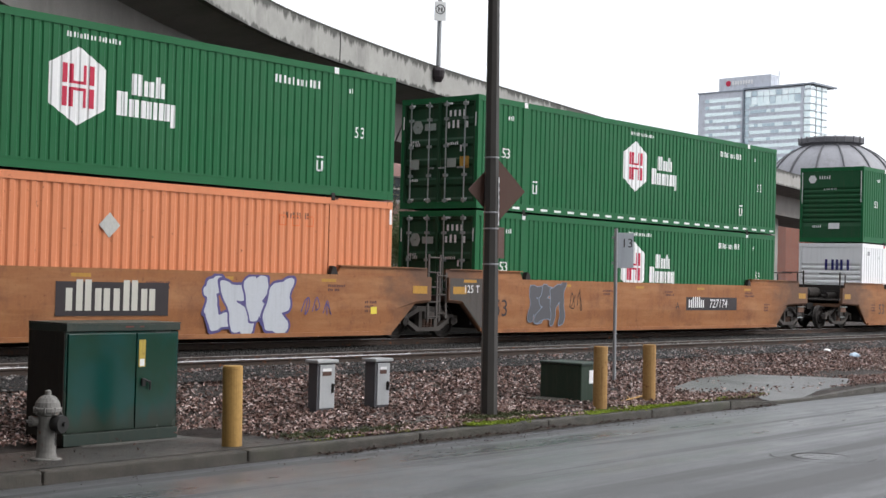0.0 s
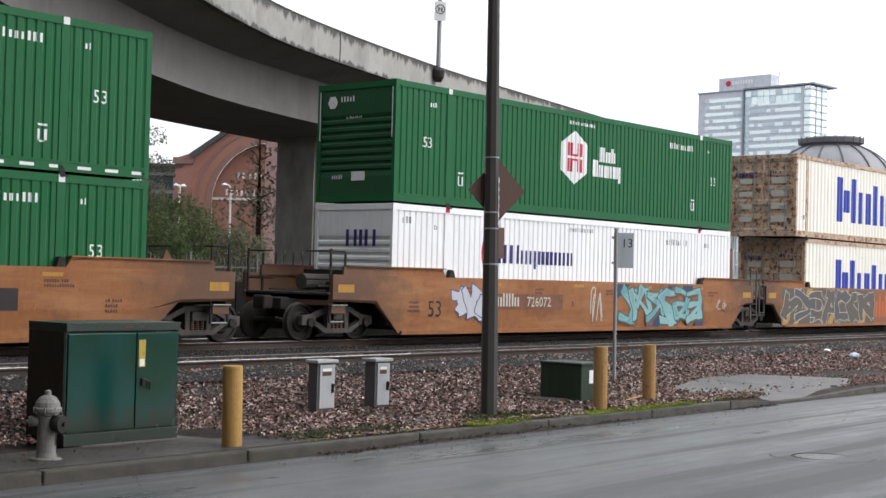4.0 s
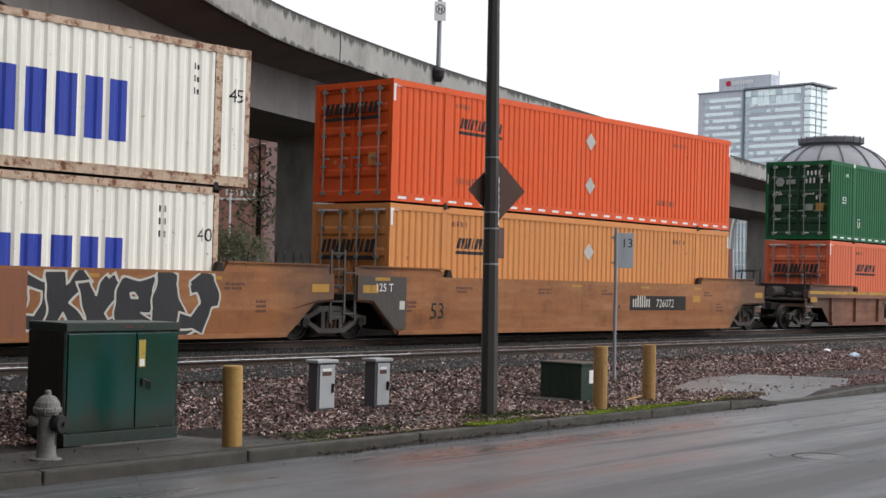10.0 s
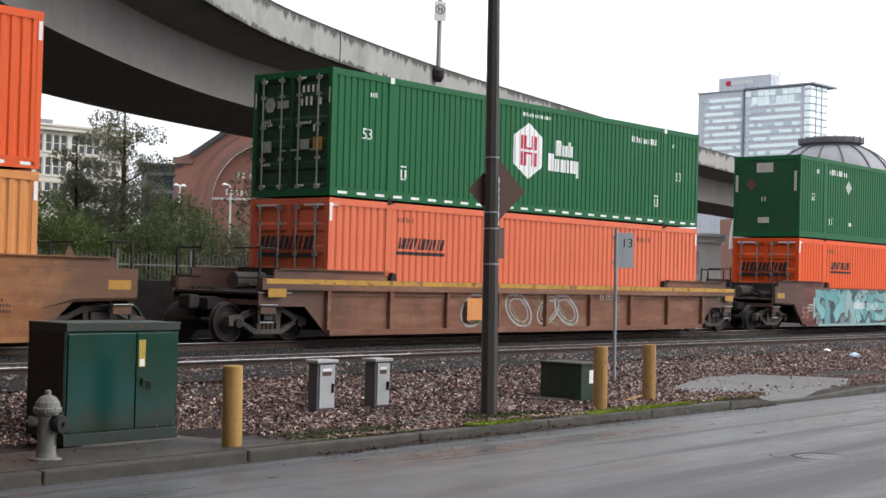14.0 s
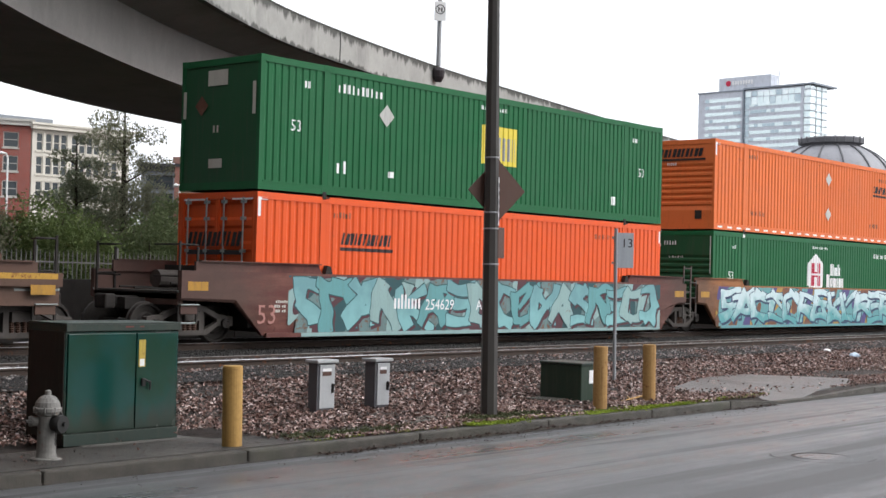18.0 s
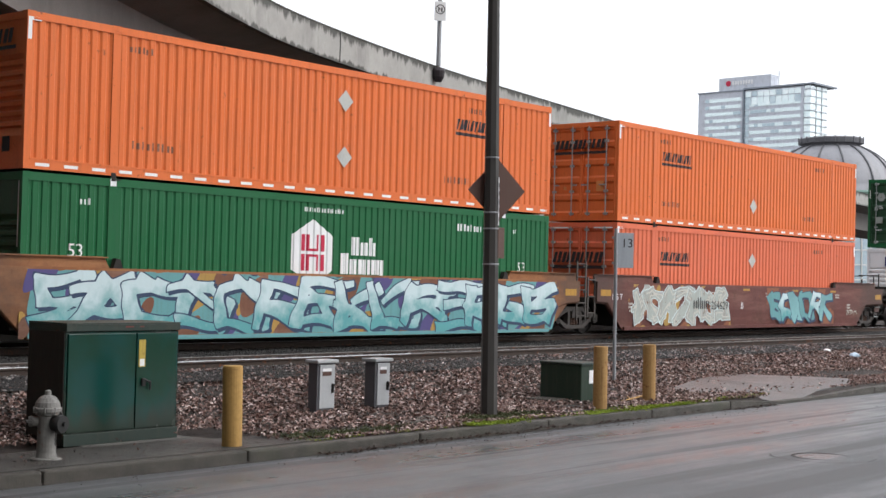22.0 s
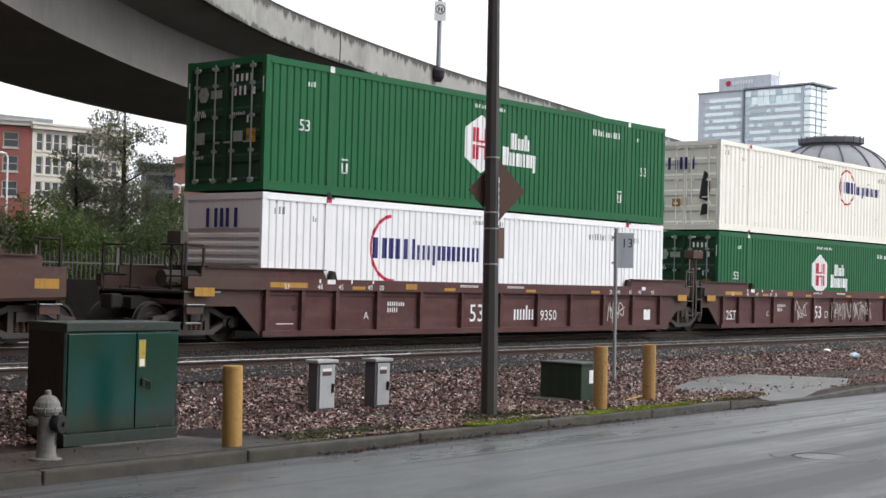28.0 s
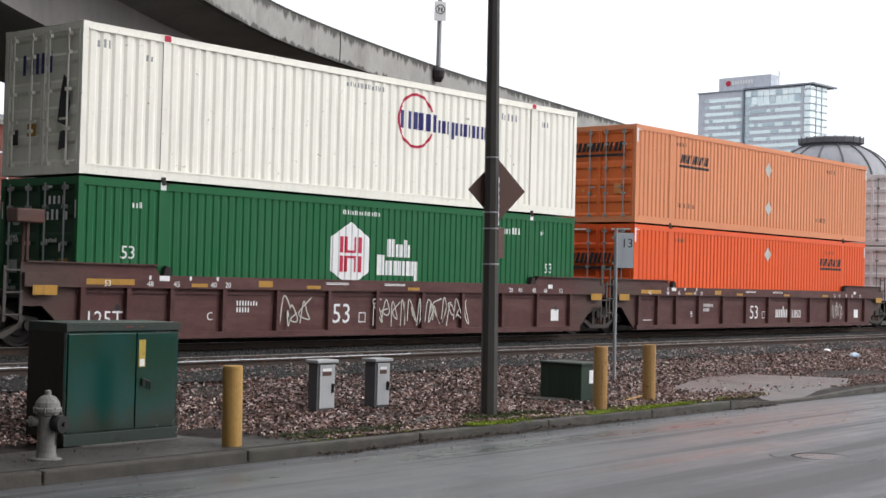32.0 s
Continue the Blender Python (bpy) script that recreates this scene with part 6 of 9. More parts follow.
for xm, tilt, r in ((-3.0, 0.3, 0.42), (-1.15, -0.5, 0.44), (0.15, 0.5, 0.38), (1.0, -0.6, 0.42)):
    for k, (scale, wid, mat) in enumerate(((1.0, 0.06, "pale_grey"), (0.72, 0.035, "pale_grey"))):
        bm = bmesh.new()
        loop = []
        for i in range(15):
            t = i * math.tau / 12 + 1.2
            grow = 1 + 0.5 * max(0.0, (i - 11) / 3)
            loop.append((xm + scale * r * (1.15 * math.cos(t) + tilt * math.sin(t)) * grow, 0.70 + scale * r * 0.95 * math.sin(t) * grow))
        stroke(bm, loop, wid, 0.28, 1.12)
        decal("sprayed_curl", bm, M[mat], u, FLAT, 0.006 + 0.002 * k, "pale sprayed loop", -SIDE_Y + 0.09)
    bm = bmesh.new()
    stroke(bm, [(xm - 0.5, 1.08), (xm - 0.25, 0.7), (xm + 0.1, 0.4), (xm + 0.5, 0.30)], 0.05, 0.28, 1.12)
    decal("sprayed_curl", bm, M["moss_spray"], u, FLAT, 0.013, "", -SIDE_Y + 0.09)
plate(u, -3.4, -2.6, 0.45, 1.0, "tan", "sprayed_ground", 0.03)
bm = bmesh.new()
bars(bm, 2.6, 1.0, 0.16, 9)
decal("small_mark", bm, M["mark_white"], u, FLAT, 0.012, "", -SIDE_Y + 0.09)

# unit 7
cx = stack(136.48,
           container("bright orange corrugated container in the well", L53, ("red_orange", "red_orange", "red_orange"), SKIN_B, side_marks=marks_orange(-5.53, [(0.18, 2.02)], z=1.85), end_marks=end_orange_low),
           container("green corrugated container with a yellow square emblem", L53, GREEN_FRONT, SKIN_A, end="flat", side_marks=marks_yellowmark, end_marks=end_yellowmark))
u = wagon("maroon smooth-sided well wagon covered in teal graffiti", "smooth", "maroon_wagon", cx, "coupler", "joint")
num(u, "53", -8.2, 0.42, 0.58, "pink_mark")
graffiti(u, -7.1, 7.6, 0.21, 1.46, "worn_teal", "deep_teal", ("fade_teal", "teal", "fade_teal", "pale_teal"), 51, 17, "teal block letters edged in dark teal and maroon", 0.30, edge=0.024, patches=("pale_teal", "dome_line", "deep_teal"), shade="dome_line", lap=0.14)
plate(u, -6.9, 7.8, 0.133, 0.217, "pale_teal", "sprayed_sill", 0.016)
code(u, -3.94, 0.74, 0.24, "nHnn", "mark_white", 0.28, 0.022)
num(u, "254629", -2.85, 0.72, 0.36, "mark_white", 0.1, 0.022)
num(u, "A", -0.9, 0.72, 0.34, "mark_white", 0.0, 0.022)

# unit 8
cx = stack(155.82,
           container("green corrugated container with a ridged front wall", L53, GREEN_FRONT, SKIN_A, end="front", side_marks=marks_green, end_marks=end_green_ridged),
           container("faded orange container with a ridged front wall", L53, ("orange", "orange", "orange"), SKIN_C, end="front", side_marks=marks_orange(4.11, [(0.18, 2.15), (0.18, 0.88)], z=1.92), end_marks=end_orange_ridged, dashes=True))
u = wagon("smooth-sided well wagon covered in ice-blue graffiti", "smooth", "tan_wagon", cx, "joint", "joint")
graffiti(u, -8.0, 8.1, 0.22, 1.47, "teal", "blue_spray", ("fade_ice", "fade_ice", "fade_ice"), 61, 14, "ice-blue wild letters over yellow and purple", 0.29, edge=0.026, patches=("purple", "ochre_spray", "brown_wagon"), shade="blue_spray", lap=0.24)
plate(u, -7.9, 7.9, 0.133, 0.217, "teal", "sprayed_sill", 0.016)

# unit 9
cx = stack(175.30,
           container("salmon orange corrugated container in the well", L53, ("salmon", "salmon", "salmon"), SKIN_C, side_marks=marks_orange(-5.69, [(0.05, 1.98)], z=1.85), end_marks=end_orange_low),
           container("faded orange corrugated container with doors", L53, ("orange", "orange", "orange"), SKIN_C, side_marks=marks_orange(-5.69, [(0.06, 0.85)], z=1.93), end_marks=end_orange, dashes=True))
u = wagon("maroon smooth-sided well wagon with pale graffiti", "smooth", "maroon_wagon", cx, "joint", "coupler")
num(u, "125 T", -8.6, 1.0, 0.24)
graffiti(u, -7.5, -1.9, 0.24, 1.42, None, "frost", ("ghost", "ghost"), 71, 7, "pale ghostly letters with white outlines", 0.34, edge=0.024, patches=("rust_spray", "ochre_spray"), inner="bone", lap=0.16)
code(u, -4.07, 0.75, 0.25, "nHnn", "dark_spray", 0.24, 0.022)
num(u, "254629", -3.0, 0.73, 0.36, "dark_spray", 0.0, 0.022)
num(u, "B", -1.05, 0.75, 0.30, "mark_white", 0.0, 0.012)
graffiti(u, 0.95, 5.7, 0.28, 1.36, None, "blue_spray", ("teal", "fade_ice", "fade_teal"), 72, 6, "teal wild letters", 0.27, edge=0.026, patches=("rust_spray", "rust_spray"), shade="blue_spray")
tag_scribble(u, 7.0, 7.9, 0.5, 0.7, "bone", 73)

# units 10 to 12: wine brown, ribbed
RIBS = [-8.05, -7.0, -5.95, -4.6, -3.1, -1.55, 0.0, 1.6, 3.1, 4.7, 6.2, 7.7]


def wine_marks(u, big53, owner, number, letter, tag_seed):
    bm = bmesh.new()
    for x in (-5.5, -2.3, 1.0, 4.0):
        rect(bm, x, x + 0.42, 1.17, 1.24)
    rect(bm, -8.0, -6.9, 1.19, 1.30)
    rect(bm, -3.7, -3.3, 1.19, 1.32)
    decal("yellow_marker", bm, M["amber"], u, FLAT, 0.026, "", -SIDE_Y)
    bm = bmesh.new()
    for x in (-6.6, -5.6, -4.9):
        rect(bm, x + 0.05, x + 0.10, 1.30, 1.38)
    for x, text in ((-7.6, "53"), (-6.6, "48"), (-5.95, "45"), (-5.0, "40"), (-4.62, "20"), (4.9, "20"), (5.3, "40"), (5.9, "45"), (6.4, "48"), (7.1, "53")):
        decal("size_number", lettering(text, x, 1.165, 0.16), M["mark_white"], u, FLAT, 0.027, "", -SIDE_Y)
    rect(bm, -6.3, -6.05, 1.28, 1.38)
    rect(bm, 6.6, 6.8, 1.28, 1.38)
    for x in (-1.7, 0.2):
        rect(bm, x, x + 0.7, 1.30, 1.315)
        rect(bm, x, x + 0.7, 1.27, 1.285)
    decal("small_mark", bm, M["mark_white"], u, FLAT, 0.026, "", -SIDE_Y)
    decal("size_number", lettering("53", big53, 0.42, 0.62), M["mark_white"], u, FLAT, 0.006, "", -SIDE_Y + 0.09)
    bm = bmesh.new()
    ring(bm, big53 + 0.98, 0.54, 0.16, 0.03, radians(45), radians(405), 4)
    bars(bm, -4.2, 0.80, 0.10, 8)
    bars(bm, -4.2, 0.66, 0.10, 5)
    rect(bm, 6.9, 7.25, 0.42, 0.72)
    rect(bm, -7.7, -7.2, 0.40, 0.42)
    decal("small_mark", bm, M["mark_white"], u, FLAT, 0.006, "", -SIDE_Y + 0.09)
    if owner:
        bm = bmesh.new()
        word(bm, 0.64, 0.45, 0.27, owner, 0.75, 0.26, 0.2)
        decal("owner_mark", bm, M["mark_white"], u, FLAT, 0.006, "", -SIDE_Y + 0.09)
        decal("car_number", lettering(number, 1.78, 0.44, 0.38), M["mark_white"], u, FLAT, 0.006, "", -SIDE_Y + 0.09)
    else:
        decal("size_number", lettering("125T", -7.95, 0.40, 0.42), M["mark_white"], u, FLAT, 0.006, "", -SIDE_Y + 0.09)
    decal("unit_letter", lettering(letter, -5.0, 0.50, 0.24), M["mark_white"], u, FLAT, 0.006, "", -SIDE_Y + 0.09)
    rnd = random.Random(tag_seed)
    bm = bmesh.new()
    for x0 in ((4.9,) if owner else (-3.0, -0.1, 0.8, 1.7, 2.5)):
        for i in range(3):
            a = x0 + 0.28 * i
            stroke(bm, [(a + rnd.uniform(-0.05, 0.05), rnd.uniform(0.32, 0.5)), (a + rnd.uniform(0.0, 0.14), rnd.uniform(0.8, 1.02)), (a + rnd.uniform(0.14, 0.3), rnd.uniform(0.45, 0.8)), (a + rnd.uniform(0.05, 0.3), rnd.uniform(0.32, 0.6)), (a + rnd.uniform(-0.05, 0.2), rnd.uniform(0.5, 0.95)), (a + rnd.uniform(0.1, 0.34), rnd.uniform(0.5, 1.0))], 0.03)
    decal("sprayed_tag", bm, M["bone"], u, FLAT, 0.012, "white sprayed tag", -SIDE_Y + 0.03)
    bm = bmesh.new()
    for x in (-7.2, 7.1):
        ring(bm, x, 0.75, 0.07, 0.07, 0, math.tau, 10)
    decal("drain_hole", bm, M["mark_black"], u, FLAT, 0.006, "", -SIDE_Y + 0.09)


cx = stack(198.56,
           container("white corrugated container with a red arc emblem", L53, ("white", "white", "white"), SKIN_A, end="front", side_marks=marks_arcname(-4.61, -0.32, 1.80, 0.48, 0.80), end_marks=end_arcname(2.12, 0.42, -0.5)),
           container("green corrugated container with dark doors", L53, GREEN, SKIN_A, side_marks=marks_green, end_marks=end_green))
u = wagon("wine-brown ribbed well wagon numbered 9350", "ribbed", "wine_wagon", cx, "coupler", "joint", RIBS)
wine_marks(u, -1.2, "nnln", "9350", "A", 81)
cx = stack(218.10,
           container("green corrugated container deep in the well", L53, GREEN, SKIN_A, side_marks=marks_green, end_marks=end_green),
           container("cream corrugated container with a red ring emblem", L53, ("cream", "cream", "cream"), SKIN_D, side_marks=marks_arcname(0.85, 4.68, 1.95, 0.42, 0.66, True), end_marks=end_arcname_old, rods="cream"))
u = wagon("wine-brown ribbed well wagon with white tags", "ribbed", "wine_wagon", cx, "joint", "joint", RIBS)
wine_marks(u, -1.4, "", "", "C", 82)
for y in (-0.95, -0.80):
    bm = bmesh.new()
    tube(bm, (-HW - 0.75, y, 1.05), (-HW - 0.75, y, 2.45), 0.035, seg=6)
    part("brake_post", bm, M["maroon_wagon"], u)
bm = bmesh.new()
bevel_box(bm, -HW - 1.05, -HW - 0.45, -1.05, -0.70, 2.30, 2.56, 0.03)
part("hand_brake", bm, M["maroon_wagon"], u, "dull maroon hand brake housing on posts")
cx = stack(237.30,
           container("bright orange corrugated container in the well", L53, ("red_orange", "red_orange", "red_orange"), SKIN_B, side_marks=marks_orange(4.25, [(0.22, 2.22)], z=1.95), end_marks=end_orange_low),
           container("tan orange corrugated container with doors", L53, ("pale_salmon", "pale_salmon", "orange"), SKIN_C, side_marks=marks_orange(-5.56, [(0.15, 2.13), (0.2, 0.84)], z=1.95), end_marks=end_orange))
u = wagon("wine-brown ribbed well wagon carrying orange containers", "ribbed", "wine_wagon", cx, "joint", "joint", RIBS)
wine_marks(u, -1.2, "nnln", "1850", "B", 83)
cx = stack(257.0,
           container("white corrugated container in the well", L53, ("white", "white", "white"), SKIN_A),
           container("white corrugated container with doors", L53, ("white", "white", "white"), SKIN_A))
u = wagon("wine-brown ribbed well wagon at the tail", "ribbed", "wine_wagon", cx, "joint", "coupler", RIBS)


# ---- street furniture ----
bridge_lamp()


def hydrant(x, y):
    h = thing("fire_hydrant", "weathered grey iron fire hydrant on the pavement", "fire hydrant")
    h.location = (x, y, VERGE_Z - 0.022)
    bm = bmesh.new()
    lathe(bm, [(0.17, 0.0), (0.17, 0.035), (0.115, 0.045), (0.105, 0.10), (0.10, 0.50), (0.13, 0.515), (0.13, 0.545), (0.135, 0.55)], (0, 0), 20)
    part("barrel", bm, M["hydrant"], h, smooth=False)
    bm = bmesh.new()
    lathe(bm, [(0.155, 0.55), (0.155, 0.585), (0.14, 0.60), (0.13, 0.65), (0.095, 0.70), (0.05, 0.725), (0.035, 0.73), (0.035, 0.775), (0.02, 0.785)], (0, 0), 20)
    for k in range(8):
        t = k * math.tau / 8
        bolt = bmesh.new()
        tube(bolt, (0.145 * math.cos(t), 0.145 * math.sin(t), 0.53), (0.145 * math.cos(t), 0.145 * math.sin(t), 0.60), 0.014, seg=6)
        part("bolt", bolt, M["hydrant"], h)
    part("bonnet", bm, M["hydrant"], h, "domed cap with bolts")
    for k in range(10):
        t = k * math.tau / 10
        rib = bmesh.new()
        tube(rib, (0.132 * math.cos(t), 0.132 * math.sin(t), 0.60), (0.07 * math.cos(t), 0.07 * math.sin(t), 0.715), 0.012, 0.009, 5)
        part("rib", rib, M["hydrant"], h)
    for s in (-1, 1):
        bm = bmesh.new()
        d = Vector((math.cos(radians(-35)), math.sin(radians(-35)), 0)) * s
        p = Vector((0, 0, 0.44))
        tube(bm, p + d * 0.09, p + d * 0.16, 0.055, seg=14)
        tube(bm, p + d * 0.16, p + d * 0.20, 0.065, 0.055, 14)
        tube(bm, p + d * 0.20, p + d * 0.225, 0.02, seg=6)
        part("hose_outlet", bm, M["hydrant"], h)
    bm = bmesh.new()
    d = Vector((math.cos(radians(-75)), math.sin(radians(-75)), 0))
    p = Vector((0.01, 0, 0.42))
    tube(bm, p + d * 0.09, p + d * 0.17, 0.085, seg=18)
    tube(bm, p + d * 0.17, p + d * 0.215, 0.105, 0.095, 18)
    tube(bm, p + d * 0.215, p + d * 0.25, 0.025, seg=6)
    part("pumper_cap", bm, M["black_metal"], h, "dark pumper outlet cap")
    bm = bmesh.new()
    for k in range(8):
        tube(bm, p + d * 0.19 + Vector((-0.07, 0, -0.06 - 0.022 * k)), p + d * 0.19 + Vector((-0.07, 0.008 * (-1) ** k, -0.08 - 0.022 * k)), 0.008, seg=5)
    part("chain", bm, M["black_metal"], h)


hydrant(9.05, -10.13)


def big_cabinet():
    c = thing("utility_cabinet", "dark green steel utility cabinet with two doors on a concrete pad", "utility cabinet")
    x0, x1, y0, y1, z0, z1 = 9.925, 11.64, -9.165, -8.40, -0.668, 0.81
    bm = bmesh.new()
    bevel_box(bm, x0, x1, y0, y1, z0, z1 - 0.10, 0.012)
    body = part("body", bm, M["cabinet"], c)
    bm = bmesh.new()
    bevel_box(bm, x0 - 0.006, x1 + 0.006, y0 - 0.026, y1 + 0.006, z1 - 0.098, z1 - 0.012, 0.008)
    part("head_panel", bm, M["cabinet_lid"], c, "grey-green weathered head panel")
    bm = bmesh.new()
    bevel_box(bm, x0 - 0.008, x1 + 0.007, y0 - 0.030, y1 + 0.008, z1 - 0.012, z1 + 0.006, 0.006)
    part("lid", bm, M["cabinet_lid"], c, "thin grey-green lid with a worn edge")
    bm = bmesh.new()
    bevel_box(bm, x0 - 0.004, x1 + 0.004, y0 - 0.024, y0 + 0.01, z0, z0 + 0.145, 0.008)
    part("plinth", bm, M["cabinet_lid"], c, "dusty grey-green plinth")
    for xa, xb in ((x0 + 0.86, x0 + 0.98), (x0 + 1.08, x0 + 1.14)):
        bm = bmesh.new()
        box(bm, xa, xb, y0 - 0.029, y0 - 0.024, z1 - 0.055, z1 - 0.035)
        part("paint_dab", bm, M["dull_red"], c, "faint red paint dab")
    # panel added to make the -x end near-black, darker than the front
    bm = bmesh.new()
    bevel_box(bm, x0 - 0.010, x0 + 0.004, y0 + 0.01, y1 - 0.01, z0 + 0.01, z1 - 0.10, 0.004)
    part("end_panel", bm, M["cabinet_end"], c, "added near-black brown panel on the end")
    xm = x0 + 1.035
    for a, b in ((x0 + 0.03, xm - 0.008), (xm + 0.008, x1 - 0.04)):
        bm = bmesh.new()
        bevel_box(bm, a, b, y0 - 0.022, y0 + 0.01, z0 + 0.16, z1 - 0.125, 0.008)
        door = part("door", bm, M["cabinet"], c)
        if a > xm:
            bm = bmesh.new()
            bevel_box(bm, a + 0.07, a + 0.13, y0 - 0.06, y0 - 0.02, 0.02, 0.12, 0.012)
            tube(bm, (a + 0.10, y0 - 0.05, 0.10), (a + 0.19, y0 - 0.06, 0.07), 0.014, seg=8)
            tube(bm, (a + 0.19, y0 - 0.06, 0.08), (a + 0.19, y0 - 0.06, -0.03), 0.014, seg=8)
            part("handle", bm, M["black_metal"], door, "black swing handle")
            bm = bmesh.new()
            box(bm, a + 0.03, a + 0.13, y0 - 0.026, y0 - 0.021, 0.26, 0.60)
            lab = part("warning_label", bm, M["faded_yellow"], door, "yellow warning sticker")
            bm = bmesh.new()
            box(bm, a + 0.045, a + 0.115, y0 - 0.029, y0 - 0.0255, 0.27, 0.36)
            part("label_patch", bm, M["mark_white"], lab)
    bm = bmesh.new()
    bevel_box(bm, x0 + 0.20, x1 + 0.17, y0 - 0.13, y1 + 0.1, -0.85, z0 + 0.006, 0.012)
    tagged(part("concrete_pad", bm, M["pad"]), "low concrete pad beneath the utility cabinet", "concrete pad")


big_cabinet()


def bollard(x, y, h, r, label, lean=0.0, mat="bollard"):
    b = thing("bollard", label, "bollard", "bollards along the kerb")
    b.matrix_basis = pose(x, y, VERGE_Z - 0.02, -0.6, -0.7 + lean, 0)
    bm = bmesh.new()
    lathe(bm, [(r, -0.1), (r, h - 0.03), (r * 0.985, h - 0.012), (r * 0.93, h)], (0, 0), 24)
    part("post", bm, M[mat], b, smooth=False)
    bm = bmesh.new()
    lathe(bm, [(r + 0.004, h - 0.05), (r + 0.004, h - 0.035)], (0, 0), 24)
    part("cap_seam", bm, M[mat], b)


bollard(11.44, -10.48, 1.00, 0.122, "ochre yellow steel bollard beside the green cabinet")
bollard(19.64, -10.34, 1.065, 0.118, "ochre yellow bollard with scuffed base in leaves", 0.8, "bollard_wood")
bollard(21.80, -9.95, 1.035, 0.118, "ochre yellow bollard, rust-streaked", 0.5, "bollard_wood")


def pedestal(x, y, w, d, h, door_mat, label):
    p = thing("meter_pedestal", label, "utility box", "grey pedestals in the leaves")
    zb = ground_z(y + d / 2) - 0.04
    p.location = (x, y, zb)
    bm = bmesh.new()
    bevel_box(bm, 0, w, 0, d, -0.1, h - 0.05, 0.01)
    part("body", bm, M["grey_box_dark"], p)
    bm = bmesh.new()
    bevel_box(bm, 0.04, w - 0.012, -0.022, 0.005, 0.10, h - 0.075, 0.006)
    door = part("door", bm, M[door_mat], p, "pale grey door")
    bm = bmesh.new()
    bevel_box(bm, w - 0.085, w - 0.05, -0.05, -0.02, 0.33, 0.47, 0.006)
    tube(bm, (w - 0.068, -0.045, 0.36), (w - 0.068, -0.06, 0.46), 0.012, seg=6)
    part("latch", bm, M["black_metal"], door)
    bm = bmesh.new()
    box(bm, 0.09, w - 0.09, -0.027, -0.0215, h - 0.17, h - 0.13)
    part("label_patch", bm, M["mark_white"], door)
    bm = bmesh.new()
    box(bm, 0.09, w - 0.09, -0.027, -0.0215, h - 0.24, h - 0.18)
    part("label_patch", bm, M["sign_back"], door)
    bm = bmesh.new()
    bevel_box(bm, -0.04, w + 0.04, -0.05, d + 0.04, h - 0.05, h, 0.012)
    part("lid", bm, M["grey_box"], p)


pedestal(14.885, -8.44, 0.37, 0.19, 0.83, "grey_box", "grey pedestal cabinet with a red-labelled door")
pedestal(16.08, -8.51, 0.33, 0.22, 0.83, "grey_box", "light grey pedestal cabinet with a latched door")


def low_box():
    b = thing("ground_box", "dark green steel ground cabinet among leaves", "utility box")
    x0, x1, y0, y1, z0, z1 = 20.18, 20.85, -9.58, -8.70, -0.68, 0.06
    bm = bmesh.new()
    bevel_box(bm, x0, x1, y0, y1, z0, z1 - 0.04, 0.015)
    part("body", bm, M["low_box"], b)
    bm = bmesh.new()
    bevel_box(bm, x0 - 0.02, x1 + 0.02, y0 - 0.02, y1 + 0.02, z1 - 0.045, z1, 0.015)
    part("lid", bm, M["cabinet_lid"], b)
    bm = bmesh.new()
    box(bm, x0 + 0.24, x0 + 0.36, y0 - 0.006, y0, -0.30, -0.07)
    part("label_patch", bm, M["mark_white"], b)
    bm = bmesh.new()
    bevel_box(bm, x0 - 0.5, x0 - 0.05, y0 + 0.25, y1 - 0.05, -0.68, -0.565, 0.02)
    tagged(part("access_lid", bm, M["kerb"]), "flat concrete access lid in the leaves", "access lid")


low_box()


def ground_lids():
    """Two flat concrete lids half buried in leaves."""
    for x, y, w, d, turn in ((15.35, -10.02, 0.62, 0.30, 4), (15.95, -9.86, 0.55, 0.30, -6)):
        bm = bmesh.new()
        bevel_box(bm, -w / 2, w / 2, -d / 2, d / 2, -0.08, 0.03, 0.012)
        ob = tagged(part("access_lid", bm, M["kerb"]), "flat concrete access lid half buried in leaves", "access lid", "lids behind the kerb")
        ob.matrix_basis = pose(x, y, VERGE_Z + 0.015, 0, 0, turn)


ground_lids()


